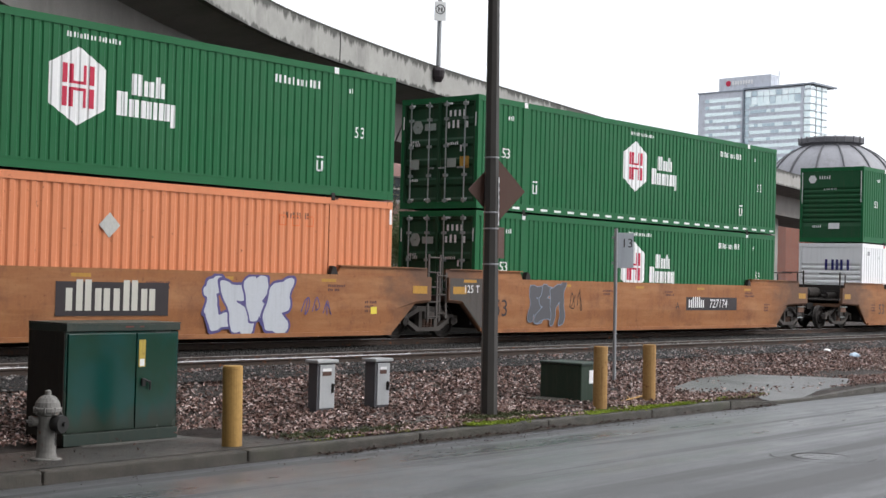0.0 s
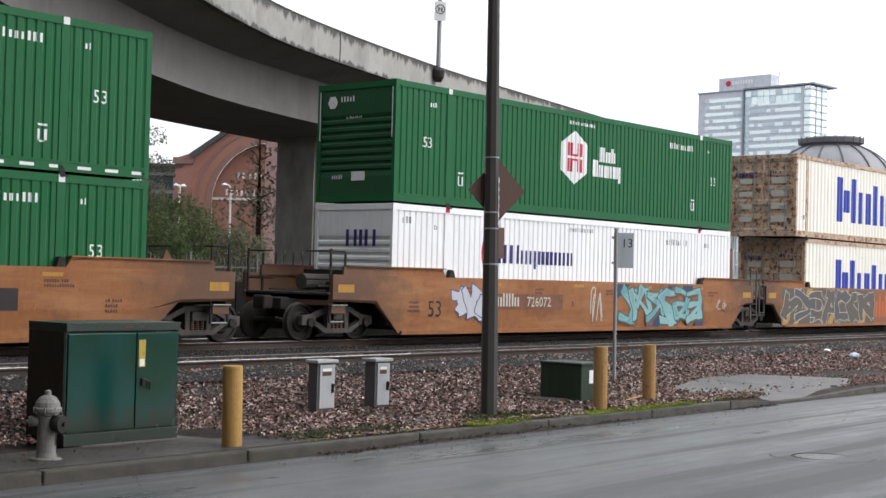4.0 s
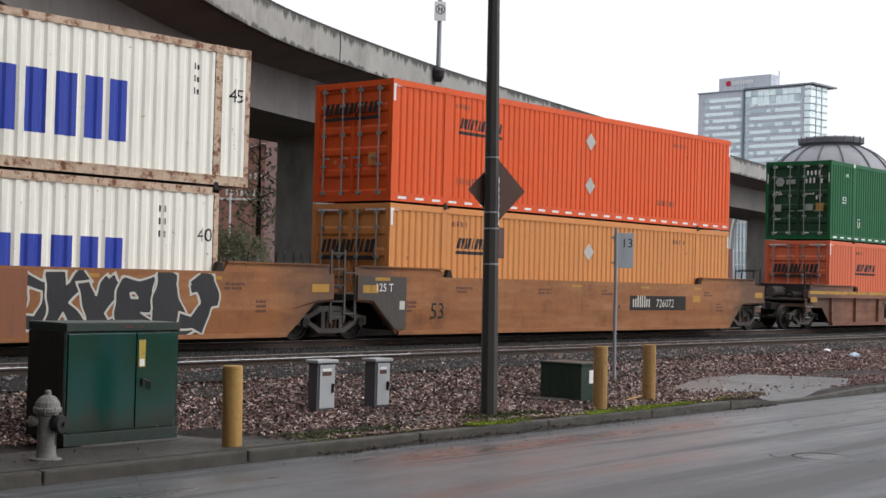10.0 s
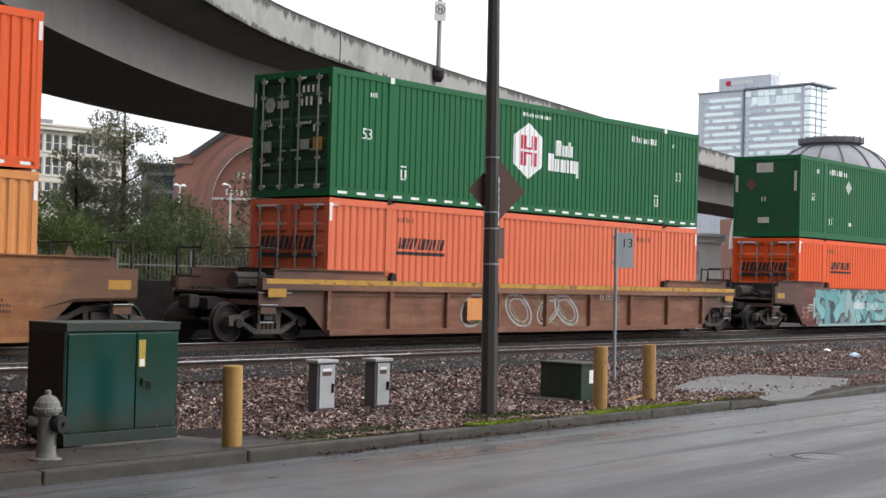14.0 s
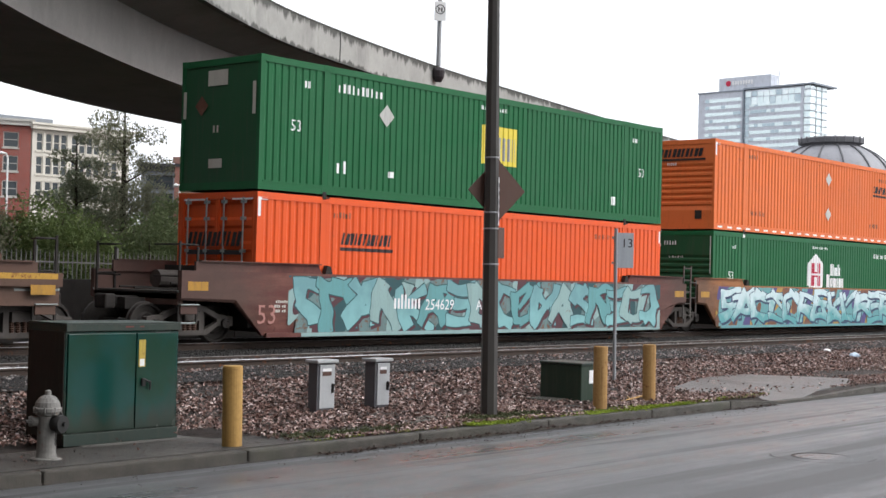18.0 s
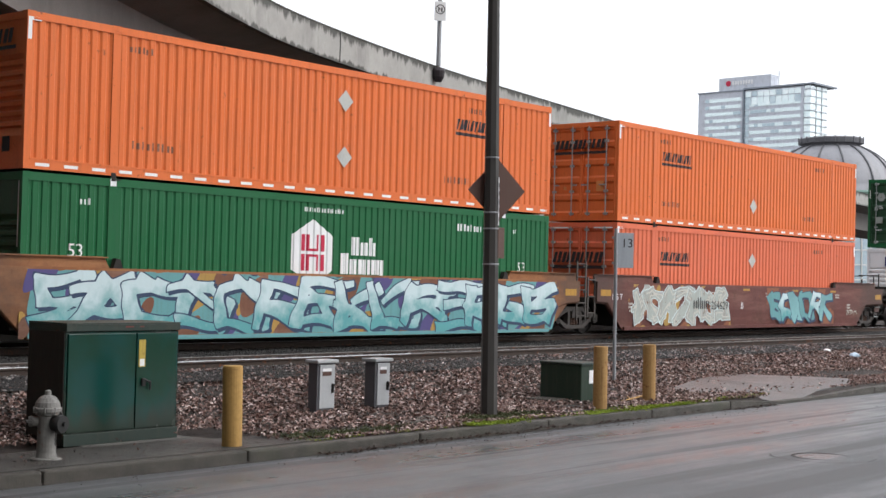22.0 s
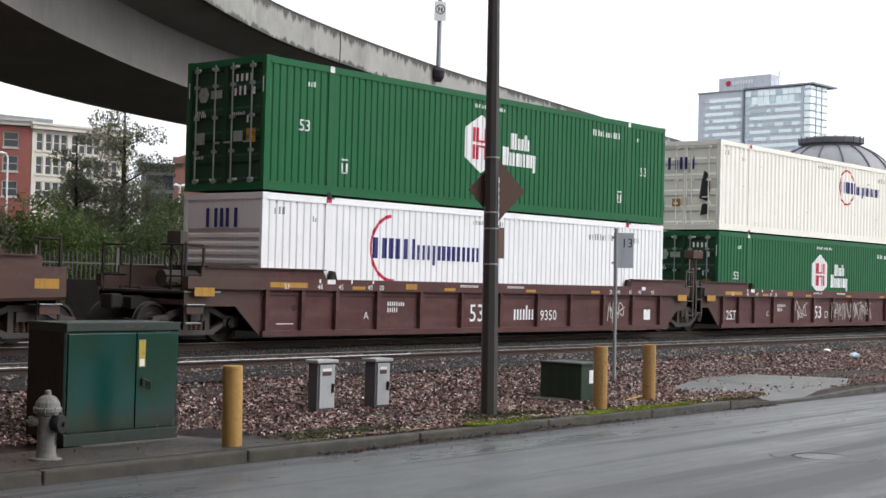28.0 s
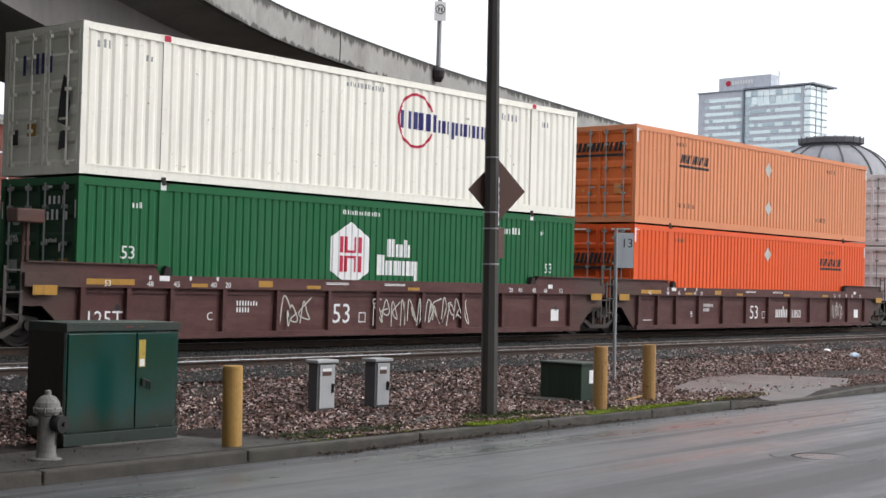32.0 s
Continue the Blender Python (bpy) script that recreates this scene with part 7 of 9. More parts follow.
def lamp_pole():
    p = thing("lamp_pole", "tall tapered brown-grey steel pole behind the kerb", "pole")
    p.matrix_basis = pose(17.08, -10.0, VERGE_Z, -0.45, -0.6, 0)
    bm = bmesh.new()
    seg = 8
    rings = []
    for z, r in ((-0.1, 0.135), (0.02, 0.135), (3.0, 0.118), (9.5, 0.072)):
        rings.append([bm.verts.new((r * math.cos(t), r * math.sin(t), z)) for t in (radians(22.5 - 40) + k * math.tau / seg for k in range(seg))])
    for a, b in zip(rings, rings[1:]):
        for i in range(seg):
            j = (i + 1) % seg
            bm.faces.new((a[i], a[j], b[j], b[i]))
    bm.faces.new(rings[-1])
    shaft = part("shaft", bm, M["pole"], p)
    for z in (2.35, 2.9, 3.15, 4.0):
        bm = bmesh.new()
        r = 0.135 - 0.0065 * z
        lathe(bm, [(r + 0.004, z - 0.012), (r + 0.008, z - 0.01), (r + 0.008, z + 0.01), (r + 0.004, z + 0.012)], (0, 0), 16)
        part("band", bm, M["grey_metal"], shaft, "steel strap")
    # the back of a diamond warning sign, turned to traffic from the other side
    bm = bmesh.new()
    m = Matrix.Translation((0.17, 0.03, 3.50)) @ Matrix.Rotation(radians(-22), 4, "Z")
    sub = bmesh.new()
    r = 0.51
    prism(sub, [(-r, 0), (-0.03, -r + 0.03), (0.03, -r + 0.03), (r, 0), (0.03, r - 0.03), (-0.03, r - 0.03)], "y", -0.006, 0.006)
    merge(bm, sub, m)
    bmesh.ops.recalc_face_normals(bm, faces=bm.faces[:])
    sign = part("diamond_sign", bm, M["sign_back"], p, "dark back of a diamond warning sign")
    bm = bmesh.new()
    box(bm, -0.13, -0.09, -0.05, -0.006, -0.36, 0.36, m)
    part("sign_bracket", bm, M["grey_metal"], sign)
    bm = bmesh.new()
    m2 = Matrix.Translation((0.13, -0.09, 2.68)) @ Matrix.Rotation(radians(8), 4, "Z")
    sub = bmesh.new()
    bevel_box(sub, -0.10, 0.10, -0.012, 0.012, -0.24, 0.24, 0.008)
    merge(bm, sub, m2)
    part("small_sign", bm, M["sign_back"], p, "dark back of a small plate")
    # an upright sticker with marks
    bm = bmesh.new()
    m3 = Matrix.Rotation(radians(-62), 4, "Z") @ Matrix.Translation((0.113, 0, 0))
    box(bm, 0.0, 0.006, -0.03, 0.03, 2.95, 3.70, m3)
    st = part("sticker", bm, M["mark_white"], p, "white strip with bars")
    bm = bmesh.new()
    for k in range(5):
        box(bm, 0.006, 0.009, -0.02, 0.02, 3.02 + 0.13 * k, 3.09 + 0.13 * k, m3)
    part("sticker_mark", bm, M["mark_black"], st)


lamp_pole()


def sign_13():
    s = thing("marker_sign", "grey steel post with a grey plate reading 13", "sign")
    s.matrix_basis = pose(24.07, -7.71, ground_z(-7.71) - 0.05, -0.3, -0.4, 0)
    bm = bmesh.new()
    tube(bm, (0, 0, -0.2), (0, 0, 3.16), 0.036, seg=12)
    part("post", bm, M["grey_metal"], s)
    m = Matrix.Translation((0.21, -0.05, 2.72)) @ Matrix.Rotation(radians(-38), 4, "Z")
    bm = bmesh.new()
    sub = bmesh.new()
    bevel_box(sub, -0.21, 0.21, -0.008, 0.008, -0.36, 0.36, 0.006)
    merge(bm, sub, m)
    p = part("plate", bm, M["sign_grey"], s)
    bm = lettering("13", -0.06, 0.06, 0.26)
    for v in bm.verts:
        v.co = m @ Vector((v.co.x, -0.0115, v.co.z))
    part("number", bm, M["mark_black"], p)
    bm = bmesh.new()
    for z in (-0.26, 0.26):
        box(bm, -0.24, -0.10, -0.0, 0.05, z - 0.025, z + 0.025, m)
    part("clamp", bm, M["grey_metal"], s)


sign_13()


def manhole():
    mh = thing("manhole_cover", "worn iron manhole cover flush in wet asphalt", "manhole cover")
    mh.location = (17.38, -15.36, road_z(17.38, -15.36))
    bm = bmesh.new()
    lathe(bm, [(0.40, -0.08), (0.40, 0.004), (0.375, 0.006), (0.365, -0.03), (0.35, -0.03)], (0, 0), 36)
    part("frame", bm, M["steel"], mh)
    bm = bmesh.new()
    lathe(bm, [(0.345, -0.05), (0.345, 0.0), (0.33, 0.004)], (0, 0), 36)
    part("lid", bm, M["lid_iron"], mh, "worn grey lid")
    # the tar joint round the patched asphalt
    bm = bmesh.new()
    for i in list(range(19, 49)):
        t0, t1 = i * math.tau / 60, (i + 1) * math.tau / 60
        def at(r, t):
            x, y = r * math.cos(t), r * math.sin(t)
            return bm.verts.new((x, y, road_z(17.38 + x, -15.36 + y) - road_z(17.38, -15.36) + 0.004))
        w = 0.030 + 0.014 * math.sin(i * 0.9)
        bm.faces.new((at(0.66, t0), at(0.66 + w, t0), at(0.66 + w, t1), at(0.66, t1)))
    part("tar_joint", bm, M["tar"], mh, "thin black tar joint")


M["lid_iron"] = paint("worn lid iron", (0.11, 0.11, 0.112), 0.35, 0.3)
M["tar"] = paint("black tar", (0.012, 0.012, 0.012), 0.6, 0.3)
manhole()


def litter():
    rnd = random.Random(7)
    for x, y, w, mat, lab in ((37.31, -6.98, 0.30, "bag", "crumpled pale blue plastic bag on the ballast"), (37.0, -6.3, 0.2, "mark_white", "scrap of white paper on the ballast")):
        bm = bmesh.new()
        bmesh.ops.create_icosphere(bm, subdivisions=2, radius=w / 2)
        for v in bm.verts:
            k = 1 + 0.35 * noise.noise(v.co * 9 + Vector((x, 0, 0)))
            v.co = Vector((v.co.x * k * 1.3, v.co.y * k, v.co.z * k * 0.55))
        ob = tagged(part("litter", bm, M[mat]), lab, "litter")
        ob.location = (x, y, ground_z(y) + w * 0.16)
    bm = bmesh.new()
    tube(bm, (0, 0, 0), (0.75, 0.05, 0.06), 0.022, 0.012, 6)
    tube(bm, (0.3, 0.02, 0.03), (0.5, 0.2, 0.05), 0.014, 0.008, 6)
    ob = tagged(part("fallen_branch", bm, M["bollard"]), "short pale broken branch lying in leaves", "branch")
    ob.location = (20.9, -9.95, VERGE_Z + 0.03)


litter()


# ---- the car that passes ----
M["car_paint"] = paint("dark blue car paint", (0.008, 0.010, 0.045), 0.22, 0.08)
M["car_trim"] = paint("black car plastic", (0.018, 0.018, 0.02), 0.5, 0.1)
M["tyre"] = paint("tyre rubber", (0.02, 0.02, 0.02), 0.8, 0.2)
M["alloy"] = paint("alloy wheel", (0.45, 0.46, 0.48), 0.3, 0.1, 0, 0.6)
M["tail_red"] = paint("red tail light", (0.55, 0.015, 0.02), 0.15, 0.03)


def car_glass():
    m, nt, bsdf = mat_nodes("car glass")
    bsdf.inputs["Base Color"].default_value = (0.015, 0.018, 0.02, 1)
    bsdf.inputs["Roughness"].default_value = 0.04
    bsdf.inputs["IOR"].default_value = 1.6
    return m


M["car_glass"] = car_glass()


def hatchback():
    """A small hatchback driving towards -x; its nose at x = 0, wheels on z = 0."""
    c = thing("hatchback_car", "dark blue wet hatchback car driving past", "car")
    L, W = 4.0, 1.70
    low = [(0.0, 0.32), (0.02, 0.58), (0.10, 0.70), (0.95, 0.90), (1.2, 0.93), (3.75, 0.98), (3.93, 0.92), (3.98, 0.62), (4.0, 0.36), (3.9, 0.22), (0.1, 0.20)]
    bm = bmesh.new()
    prism(bm, low, "y", -W / 2, W / 2)
    bmesh.ops.recalc_face_normals(bm, faces=bm.faces[:])
    bmesh.ops.bevel(bm, geom=bm.edges[:], offset=0.05, segments=2, affect="EDGES")
    part("body", bm, M["car_paint"], c, smooth=True)
    bm = bmesh.new()
    base, top = [(1.0, 0.90), (3.86, 0.94)], [(1.75, 1.44), (2.4, 1.49), (3.35, 1.43)]
    outline = [base[0], top[0], top[1], top[2], base[1]]
    lo = [bm.verts.new((x, -W / 2 + (0.04 if z < 1 else 0.17), z)) for x, z in outline]
    hi = [bm.verts.new((x, W / 2 - (0.04 if z < 1 else 0.17), z)) for x, z in outline]
    bm.faces.new(lo)
    bm.faces.new(hi[::-1])
    for i in range(5):
        j = (i + 1) % 5
        bm.faces.new((lo[i], hi[i], hi[j], lo[j]))
    bmesh.ops.recalc_face_normals(bm, faces=bm.faces[:])
    bmesh.ops.bevel(bm, geom=bm.edges[:], offset=0.03, segments=2, affect="EDGES")
    part("cabin", bm, M["car_paint"], c, smooth=True)
    for s in (-1, 1):
        def sidept(x, z):
            k = (z - 0.92) / (1.45 - 0.92)
            return (x, s * (W / 2 - 0.04 - 0.13 * k + 0.012), z)
        for pts in ([(1.28, 0.98), (1.85, 1.38), (2.3, 1.40), (2.3, 1.0)], [(2.38, 1.0), (2.38, 1.40), (2.98, 1.38), (3.12, 1.02)], [(3.18, 1.03), (3.06, 1.36), (3.3, 1.33), (3.5, 1.05)]):
            bm = bmesh.new()
            f = bm.faces.new([bm.verts.new(sidept(x, z)) for x, z in pts])
            r = bmesh.ops.extrude_face_region(bm, geom=[f])
            for v in [g for g in r["geom"] if isinstance(g, bmesh.types.BMVert)]:
                v.co.y -= s * 0.01
            bmesh.ops.recalc_face_normals(bm, faces=bm.faces[:])
            part("side_window", bm, M["car_glass"], c)
        bm = bmesh.new()
        bevel_box(bm, 1.25, 1.42, min(s * 0.86, s * 1.0), max(s * 0.86, s * 1.0), 0.98, 1.12, 0.03)
        part("mirror", bm, M["car_trim"], c)
        bm = bmesh.new()
        bevel_box(bm, 3.80, 3.99, min(s * 0.66, s * 0.84), max(s * 0.66, s * 0.84), 0.66, 1.08, 0.03)
        part("tail_light", bm, M["tail_red"], c, "red and clear tail light")
        bm = bmesh.new()
        bevel_box(bm, 0.02, 0.26, min(s * 0.56, s * 0.80), max(s * 0.56, s * 0.80), 0.58, 0.72, 0.03)
        part("headlight", bm, M["alloy"], c, "clear headlight")
        for x in (0.78, 3.25):
            bm = bmesh.new()
            lathe(bm, [(0.19, s * 0.875), (0.24, s * 0.885), (0.30, s * 0.88), (0.31, s * 0.84), (0.31, s * 0.68), (0.2, s * 0.66)], (0, 0), 24, "y")
            wheel = part("wheel", bm, M["tyre"], c, "black tyre")
            wheel.location = (x, 0, 0.31)
            CAR_WHEELS.append((wheel, (x, 0, 0.31)))
            bm = bmesh.new()
            for k in range(5):
                t = k * math.tau / 5
                prism_pts = [(0.03 * math.cos(t + 1.57), 0.03 * math.sin(t + 1.57)), (0.19 * math.cos(t + 0.16), 0.19 * math.sin(t + 0.16)), (0.19 * math.cos(t - 0.16), 0.19 * math.sin(t - 0.16)), (0.03 * math.cos(t - 1.57), 0.03 * math.sin(t - 1.57))]
                prism(bm, prism_pts, "y", min(s * 0.86, s * 0.892), max(s * 0.86, s * 0.892))
            part("rim", bm, M["alloy"], wheel, "silver five-spoke rim")
    bm = bmesh.new()
    f = [(3.82, -0.66, 1.02), (3.82, 0.66, 1.02), (3.46, 0.58, 1.37), (3.46, -0.58, 1.37)]
    vs = [bm.verts.new(p) for p in f]
    bm.faces.new(vs)
    vs2 = [bm.verts.new((x - 0.02, y, z - 0.02)) for x, y, z in f]
    bm.faces.new(vs2[::-1])
    for i in range(4):
        j = (i + 1) % 4
        bm.faces.new((vs[i], vs2[i], vs2[j], vs[j]))
    for v in bm.verts:
        v.co.x += 0.05
    part("rear_window", bm, M["car_glass"], c)
    bm = bmesh.new()
    f = [(1.06, -0.68, 0.96), (1.06, 0.68, 0.96), (1.70, 0.58, 1.40), (1.70, -0.58, 1.40)]
    vs = [bm.verts.new((x - 0.025, y, z + 0.012)) for x, y, z in f]
    bm.faces.new(vs[::-1])
    vs2 = [bm.verts.new(p) for p in f]
    bm.faces.new(vs2)
    for i in range(4):
        j = (i + 1) % 4
        bm.faces.new((vs[i], vs[j], vs2[j], vs2[i]))
    part("windscreen", bm, M["car_glass"], c)
    bm = bmesh.new()
    bevel_box(bm, 3.86, 4.04, -0.82, 0.82, 0.26, 0.56, 0.05)
    part("bumper", bm, M["car_trim"], c)
    bm = bmesh.new()
    box(bm, 4.0, 4.02, -0.26, 0.26, 0.66, 0.78)
    part("plate_blank", bm, M["mark_white"], c)
    return c


CAR_WHEELS = []
car = hatchback()


# ---- behind the railway ----
def leaf_material(name, c1, c2, skew=1.0, through_light=0.0):
    m, nt, bsdf = mat_nodes(name)
    geo = nt.nodes.new("ShaderNodeNewGeometry")
    pw = nt.nodes.new("ShaderNodeMath")
    pw.operation = "POWER"
    pw.inputs[1].default_value = skew
    nt.links.new(geo.outputs["Random Per Island"], pw.inputs[0])
    c = mix_colour(nt, pw.outputs[0], c1, c2)
    v = coords(nt, shift=False)
    c = mix_colour(nt, times(nt, noise_fac(nt, v, 0.8, 0.4, 0.7), 0.4), c, [x * 0.5 for x in c1])
    nt.links.new(c, bsdf.inputs["Base Color"])
    bsdf.inputs["Roughness"].default_value = 0.6
    bsdf.inputs["Specular IOR Level"].default_value = 0.25
    if through_light:
        out = nt.nodes["Material Output"]
        tr = nt.nodes.new("ShaderNodeBsdfTranslucent")
        nt.links.new(c, tr.inputs["Color"])
        mx = nt.nodes.new("ShaderNodeMixShader")
        mx.inputs[0].default_value = through_light
        nt.links.new(bsdf.outputs[0], mx.inputs[1])
        nt.links.new(tr.outputs[0], mx.inputs[2])
        nt.links.new(mx.outputs[0], out.inputs["Surface"])
    return m


def strewn(name, stops, rough=0.7):
    """Many small pieces, each of one of a few colours: stops are (share from 0 to 1, colour)."""
    m, nt, bsdf = mat_nodes(name)
    geo = nt.nodes.new("ShaderNodeNewGeometry")
    ramp = nt.nodes.new("ShaderNodeValToRGB")
    el = ramp.color_ramp.elements
    while len(el) < len(stops):
        el.new(0.5)
    for e, (at, colour) in zip(el, stops):
        e.position = at
        e.color = (*colour, 1)
    nt.links.new(geo.outputs["Random Per Island"], ramp.inputs[0])
    c = mix_colour(nt, times(nt, noise_fac(nt, coords(nt, shift=False), 60.0, 0.4, 0.7, 3), 0.5), ramp.outputs[0], (0.02, 0.014, 0.012))
    nt.links.new(c, bsdf.inputs["Base Color"])
    bsdf.inputs["Roughness"].default_value = rough
    return m


M["leaf_hedge"] = leaf_material("hedge leaves", (0.13, 0.17, 0.075), (0.20, 0.245, 0.12), 1.0, 0.45)
M["leaf_dark"] = leaf_material("dark conifer leaves", (0.16, 0.18, 0.115), (0.23, 0.25, 0.16), 1.0, 0.4)
M["leaf_olive"] = leaf_material("olive leaves", (0.20, 0.21, 0.135), (0.28, 0.28, 0.19), 1.0, 0.45)
M["leaf_light"] = leaf_material("light shrub leaves", (0.145, 0.20, 0.07), (0.22, 0.28, 0.11), 1.0, 0.45)
M["bark"] = rough_stone("bark", (0.07, 0.055, 0.04), (0.04, 0.03, 0.025), 6.0, 0.95, 0.6)
M["litter_leaf"] = strewn("fallen brown leaves", ((0.0, (0.03, 0.02, 0.016)), (0.25, (0.09, 0.052, 0.04)), (0.5, (0.24, 0.13, 0.105)), (0.74, (0.48, 0.32, 0.28)), (1.0, (0.80, 0.68, 0.64))))
M["moss_dull"] = leaf_material("dull moss", (0.055, 0.065, 0.025), (0.11, 0.12, 0.05))
M["moss"] = leaf_material("moss and grass", (0.13, 0.19, 0.015), (0.32, 0.40, 0.035))


def quads_mesh(name, centres, sizes, seed, flat=0.0):
    """Many small leaves as one mesh: a folded quad at each centre. flat: 1 lies on the ground, 0 turns any way."""
    rng = np.random.default_rng(seed)
    n = len(centres)
    a = rng.normal(size=(n, 3))
    a[:, 2] *= 1 - flat
    a /= np.linalg.norm(a, axis=1)[:, None]
    b = rng.normal(size=(n, 3))
    b[:, 2] *= 1 - flat
    b -= a * np.sum(a * b, axis=1)[:, None]
    b /= np.linalg.norm(b, axis=1)[:, None]
    up = np.cross(a, b)
    up *= np.sign(up[:, 2] + 1e-9)[:, None]
    s = np.asarray(sizes)[:, None]
    c = np.asarray(centres)
    curl = rng.uniform(0.1, 0.45, (n, 1)) * s
    pts = np.stack([c - a * s * 0.5, c + b * s * 0.26 + up * curl, c + a * s * 0.5 + up * curl * 0.3, c - b * s * 0.26 + up * curl * 0.6], 1).reshape(-1, 3)
    idx = np.arange(n * 4).reshape(n, 4)
    faces = np.concatenate([idx[:, [0, 1, 2]], idx[:, [0, 2, 3]]])
    me = bpy.data.meshes.new(name)
    me.from_pydata(pts.tolist(), [], faces.tolist())
    return me


def crown_points(rng, blobs, n):
    """Points in the outer shells of a set of uneven blobs: centre, radii."""
    out = []
    per = np.array([b[1] * b[1] for b in blobs])
    per = (per / per.sum() * n).astype(int) + 1
    for (c, r, h), k in zip(blobs, per):
        d = rng.normal(size=(k, 3))
        d /= np.linalg.norm(d, axis=1)[:, None]
        rad = r * (0.62 + 0.42 * rng.random((k, 1)) ** 0.6)
        rad *= 1 + 0.25 * np.sin(d[:, :1] * 7 + c[0]) * np.cos(d[:, 1:2] * 6)
        p = d * rad
        p[:, 2] *= h / r
        out.append(p + np.array(c))
    return np.concatenate(out)


def shrub(x, y, w, h, mat, seed, label, n=1500, size=0.16, name="shrub", cat="shrub"):
    rng = np.random.default_rng(seed)
    z0 = ground_z(y)
    s = thing(name, label, cat, "shrubs behind the railway fence")
    s.location = (x, y, z0)
    for k in range(4):
        t = k * 1.6 + seed
        bm = bmesh.new()
        tube(bm, (0.1 * math.cos(t), 0.1 * math.sin(t), -0.1), (0.3 * w * math.cos(t), 0.3 * w * math.sin(t), h * 0.7), 0.05, 0.015, 6)
        part("stem", bm, M["bark"], s)
    blobs = []
    for k in range(9):
        a, r = rng.uniform(0, 6.28), rng.uniform(0, 0.34) * w
        br = rng.uniform(0.26, 0.4) * min(w, h)
        blobs.append(((r * math.cos(a), r * math.sin(a) * 0.8, rng.uniform(0.32, 0.95) * (h - br)), br, br * 0.95))
    pts = crown_points(rng, blobs, n)
    pts = pts[pts[:, 2] > 0.03]
    me = quads_mesh("foliage", pts, rng.uniform(0.6, 1.3, len(pts)) * size, seed)
    link_mesh("foliage", me, M[mat], s)
    return s


def tree(x, y, h, w, mat, seed, label, kind="broad", n=2600, size=0.2, bare=0.25):
    rng = np.random.default_rng(seed)
    z0 = ground_z(y)
    t = thing("tree", label, "tree", "trees behind the railway")
    t.location = (x, y, z0)
    bm = bmesh.new()
    tube(bm, (0, 0, -0.2), (0.05, 0, h * 0.5), 0.02 * h + 0.04, 0.012 * h + 0.02, 10)
    tube(bm, (0.05, 0, h * 0.5), (0.0, 0, h * 0.97), 0.012 * h + 0.02, 0.02, 8)
    part("trunk", bm, M["bark"], t)
    blobs = []
    layers = 16 if kind == "conifer" else 13
    for k in range(layers):
        f = bare + (0.98 - bare) * (k + rng.random()) / layers
        reach = w * 0.5 * ((1.08 - f) ** 0.75 if kind == "conifer" else math.sin(math.pi * min(0.15 + f * 0.8, 0.97)))
        a = k * 2.4 + rng.uniform(-0.4, 0.4)
        tip = Vector((reach * 0.75 * math.cos(a), reach * 0.75 * math.sin(a), f * h))
        bm = bmesh.new()
        tube(bm, (0, 0, max(f * h - reach * 0.35, 0.3)), tip, 0.03 + 0.004 * h * (1 - f), 0.012, 5)
        part("limb", bm, M["bark"], t)
        br = max(reach * rng.uniform(0.42, 0.62), 0.3)
        blobs.append((tuple(tip), br, br * (0.6 if kind == "conifer" else 0.8)))
        blobs.append(((tip.x * 0.35, tip.y * 0.35, tip.z + 0.1), br * 0.75, br * 0.6))
    pts = crown_points(rng, blobs, n)
    me = quads_mesh("crown", pts, rng.uniform(0.6, 1.3, len(pts)) * size, seed)
    link_mesh("crown", me, M[mat], t)
    return t


def hedge_row():
    rng = random.Random(3)
    x = 17.0
    k = 0
    while x < 62:
        y = 12.6 + rng.uniform(-0.8, 1.2) + max(0, (x - 36)) * 0.16
        h = (4.6 if x < 30 else 5.3) + rng.uniform(-0.4, 0.5) - max(0, x - 26) * 0.055
        lab, mat = (("dense dark green shrub behind the fence", "leaf_hedge"), ("olive green overgrown shrub behind the fence", "leaf_olive"), ("light green shrub behind the fence", "leaf_light"))[(k * 2 + (1 if k % 5 == 0 else 0)) % 3 if x < 27 else (0 if k % 4 else 1)]
        if 0.895 < x / (y + 23.454) < 1.045:
            # a gap round the pier
            x += 1.7
            k += 1
            continue
        if 0.85 < x / (y + 23.454) <= 0.895:
            h = 3.9
        shrub(x, y, 3.0 + rng.uniform(-0.3, 0.6), h, mat, 100 + k, lab, 9000, 0.13)
        x += 1.55 + rng.uniform(0, 0.5)
        k += 1
    for i, (xx, yy, w, h) in enumerate(((24.5, 9.2, 2.4, 1.9), (27.2, 9.6, 2.6, 2.3), (21.5, 9.0, 2.2, 1.8), (34.5, 9.8, 2.2, 1.9))):
        shrub(xx, yy, w, h, "leaf_light", 300 + i, "low rounded yellow-green bush by the fence", 2600, 0.12)


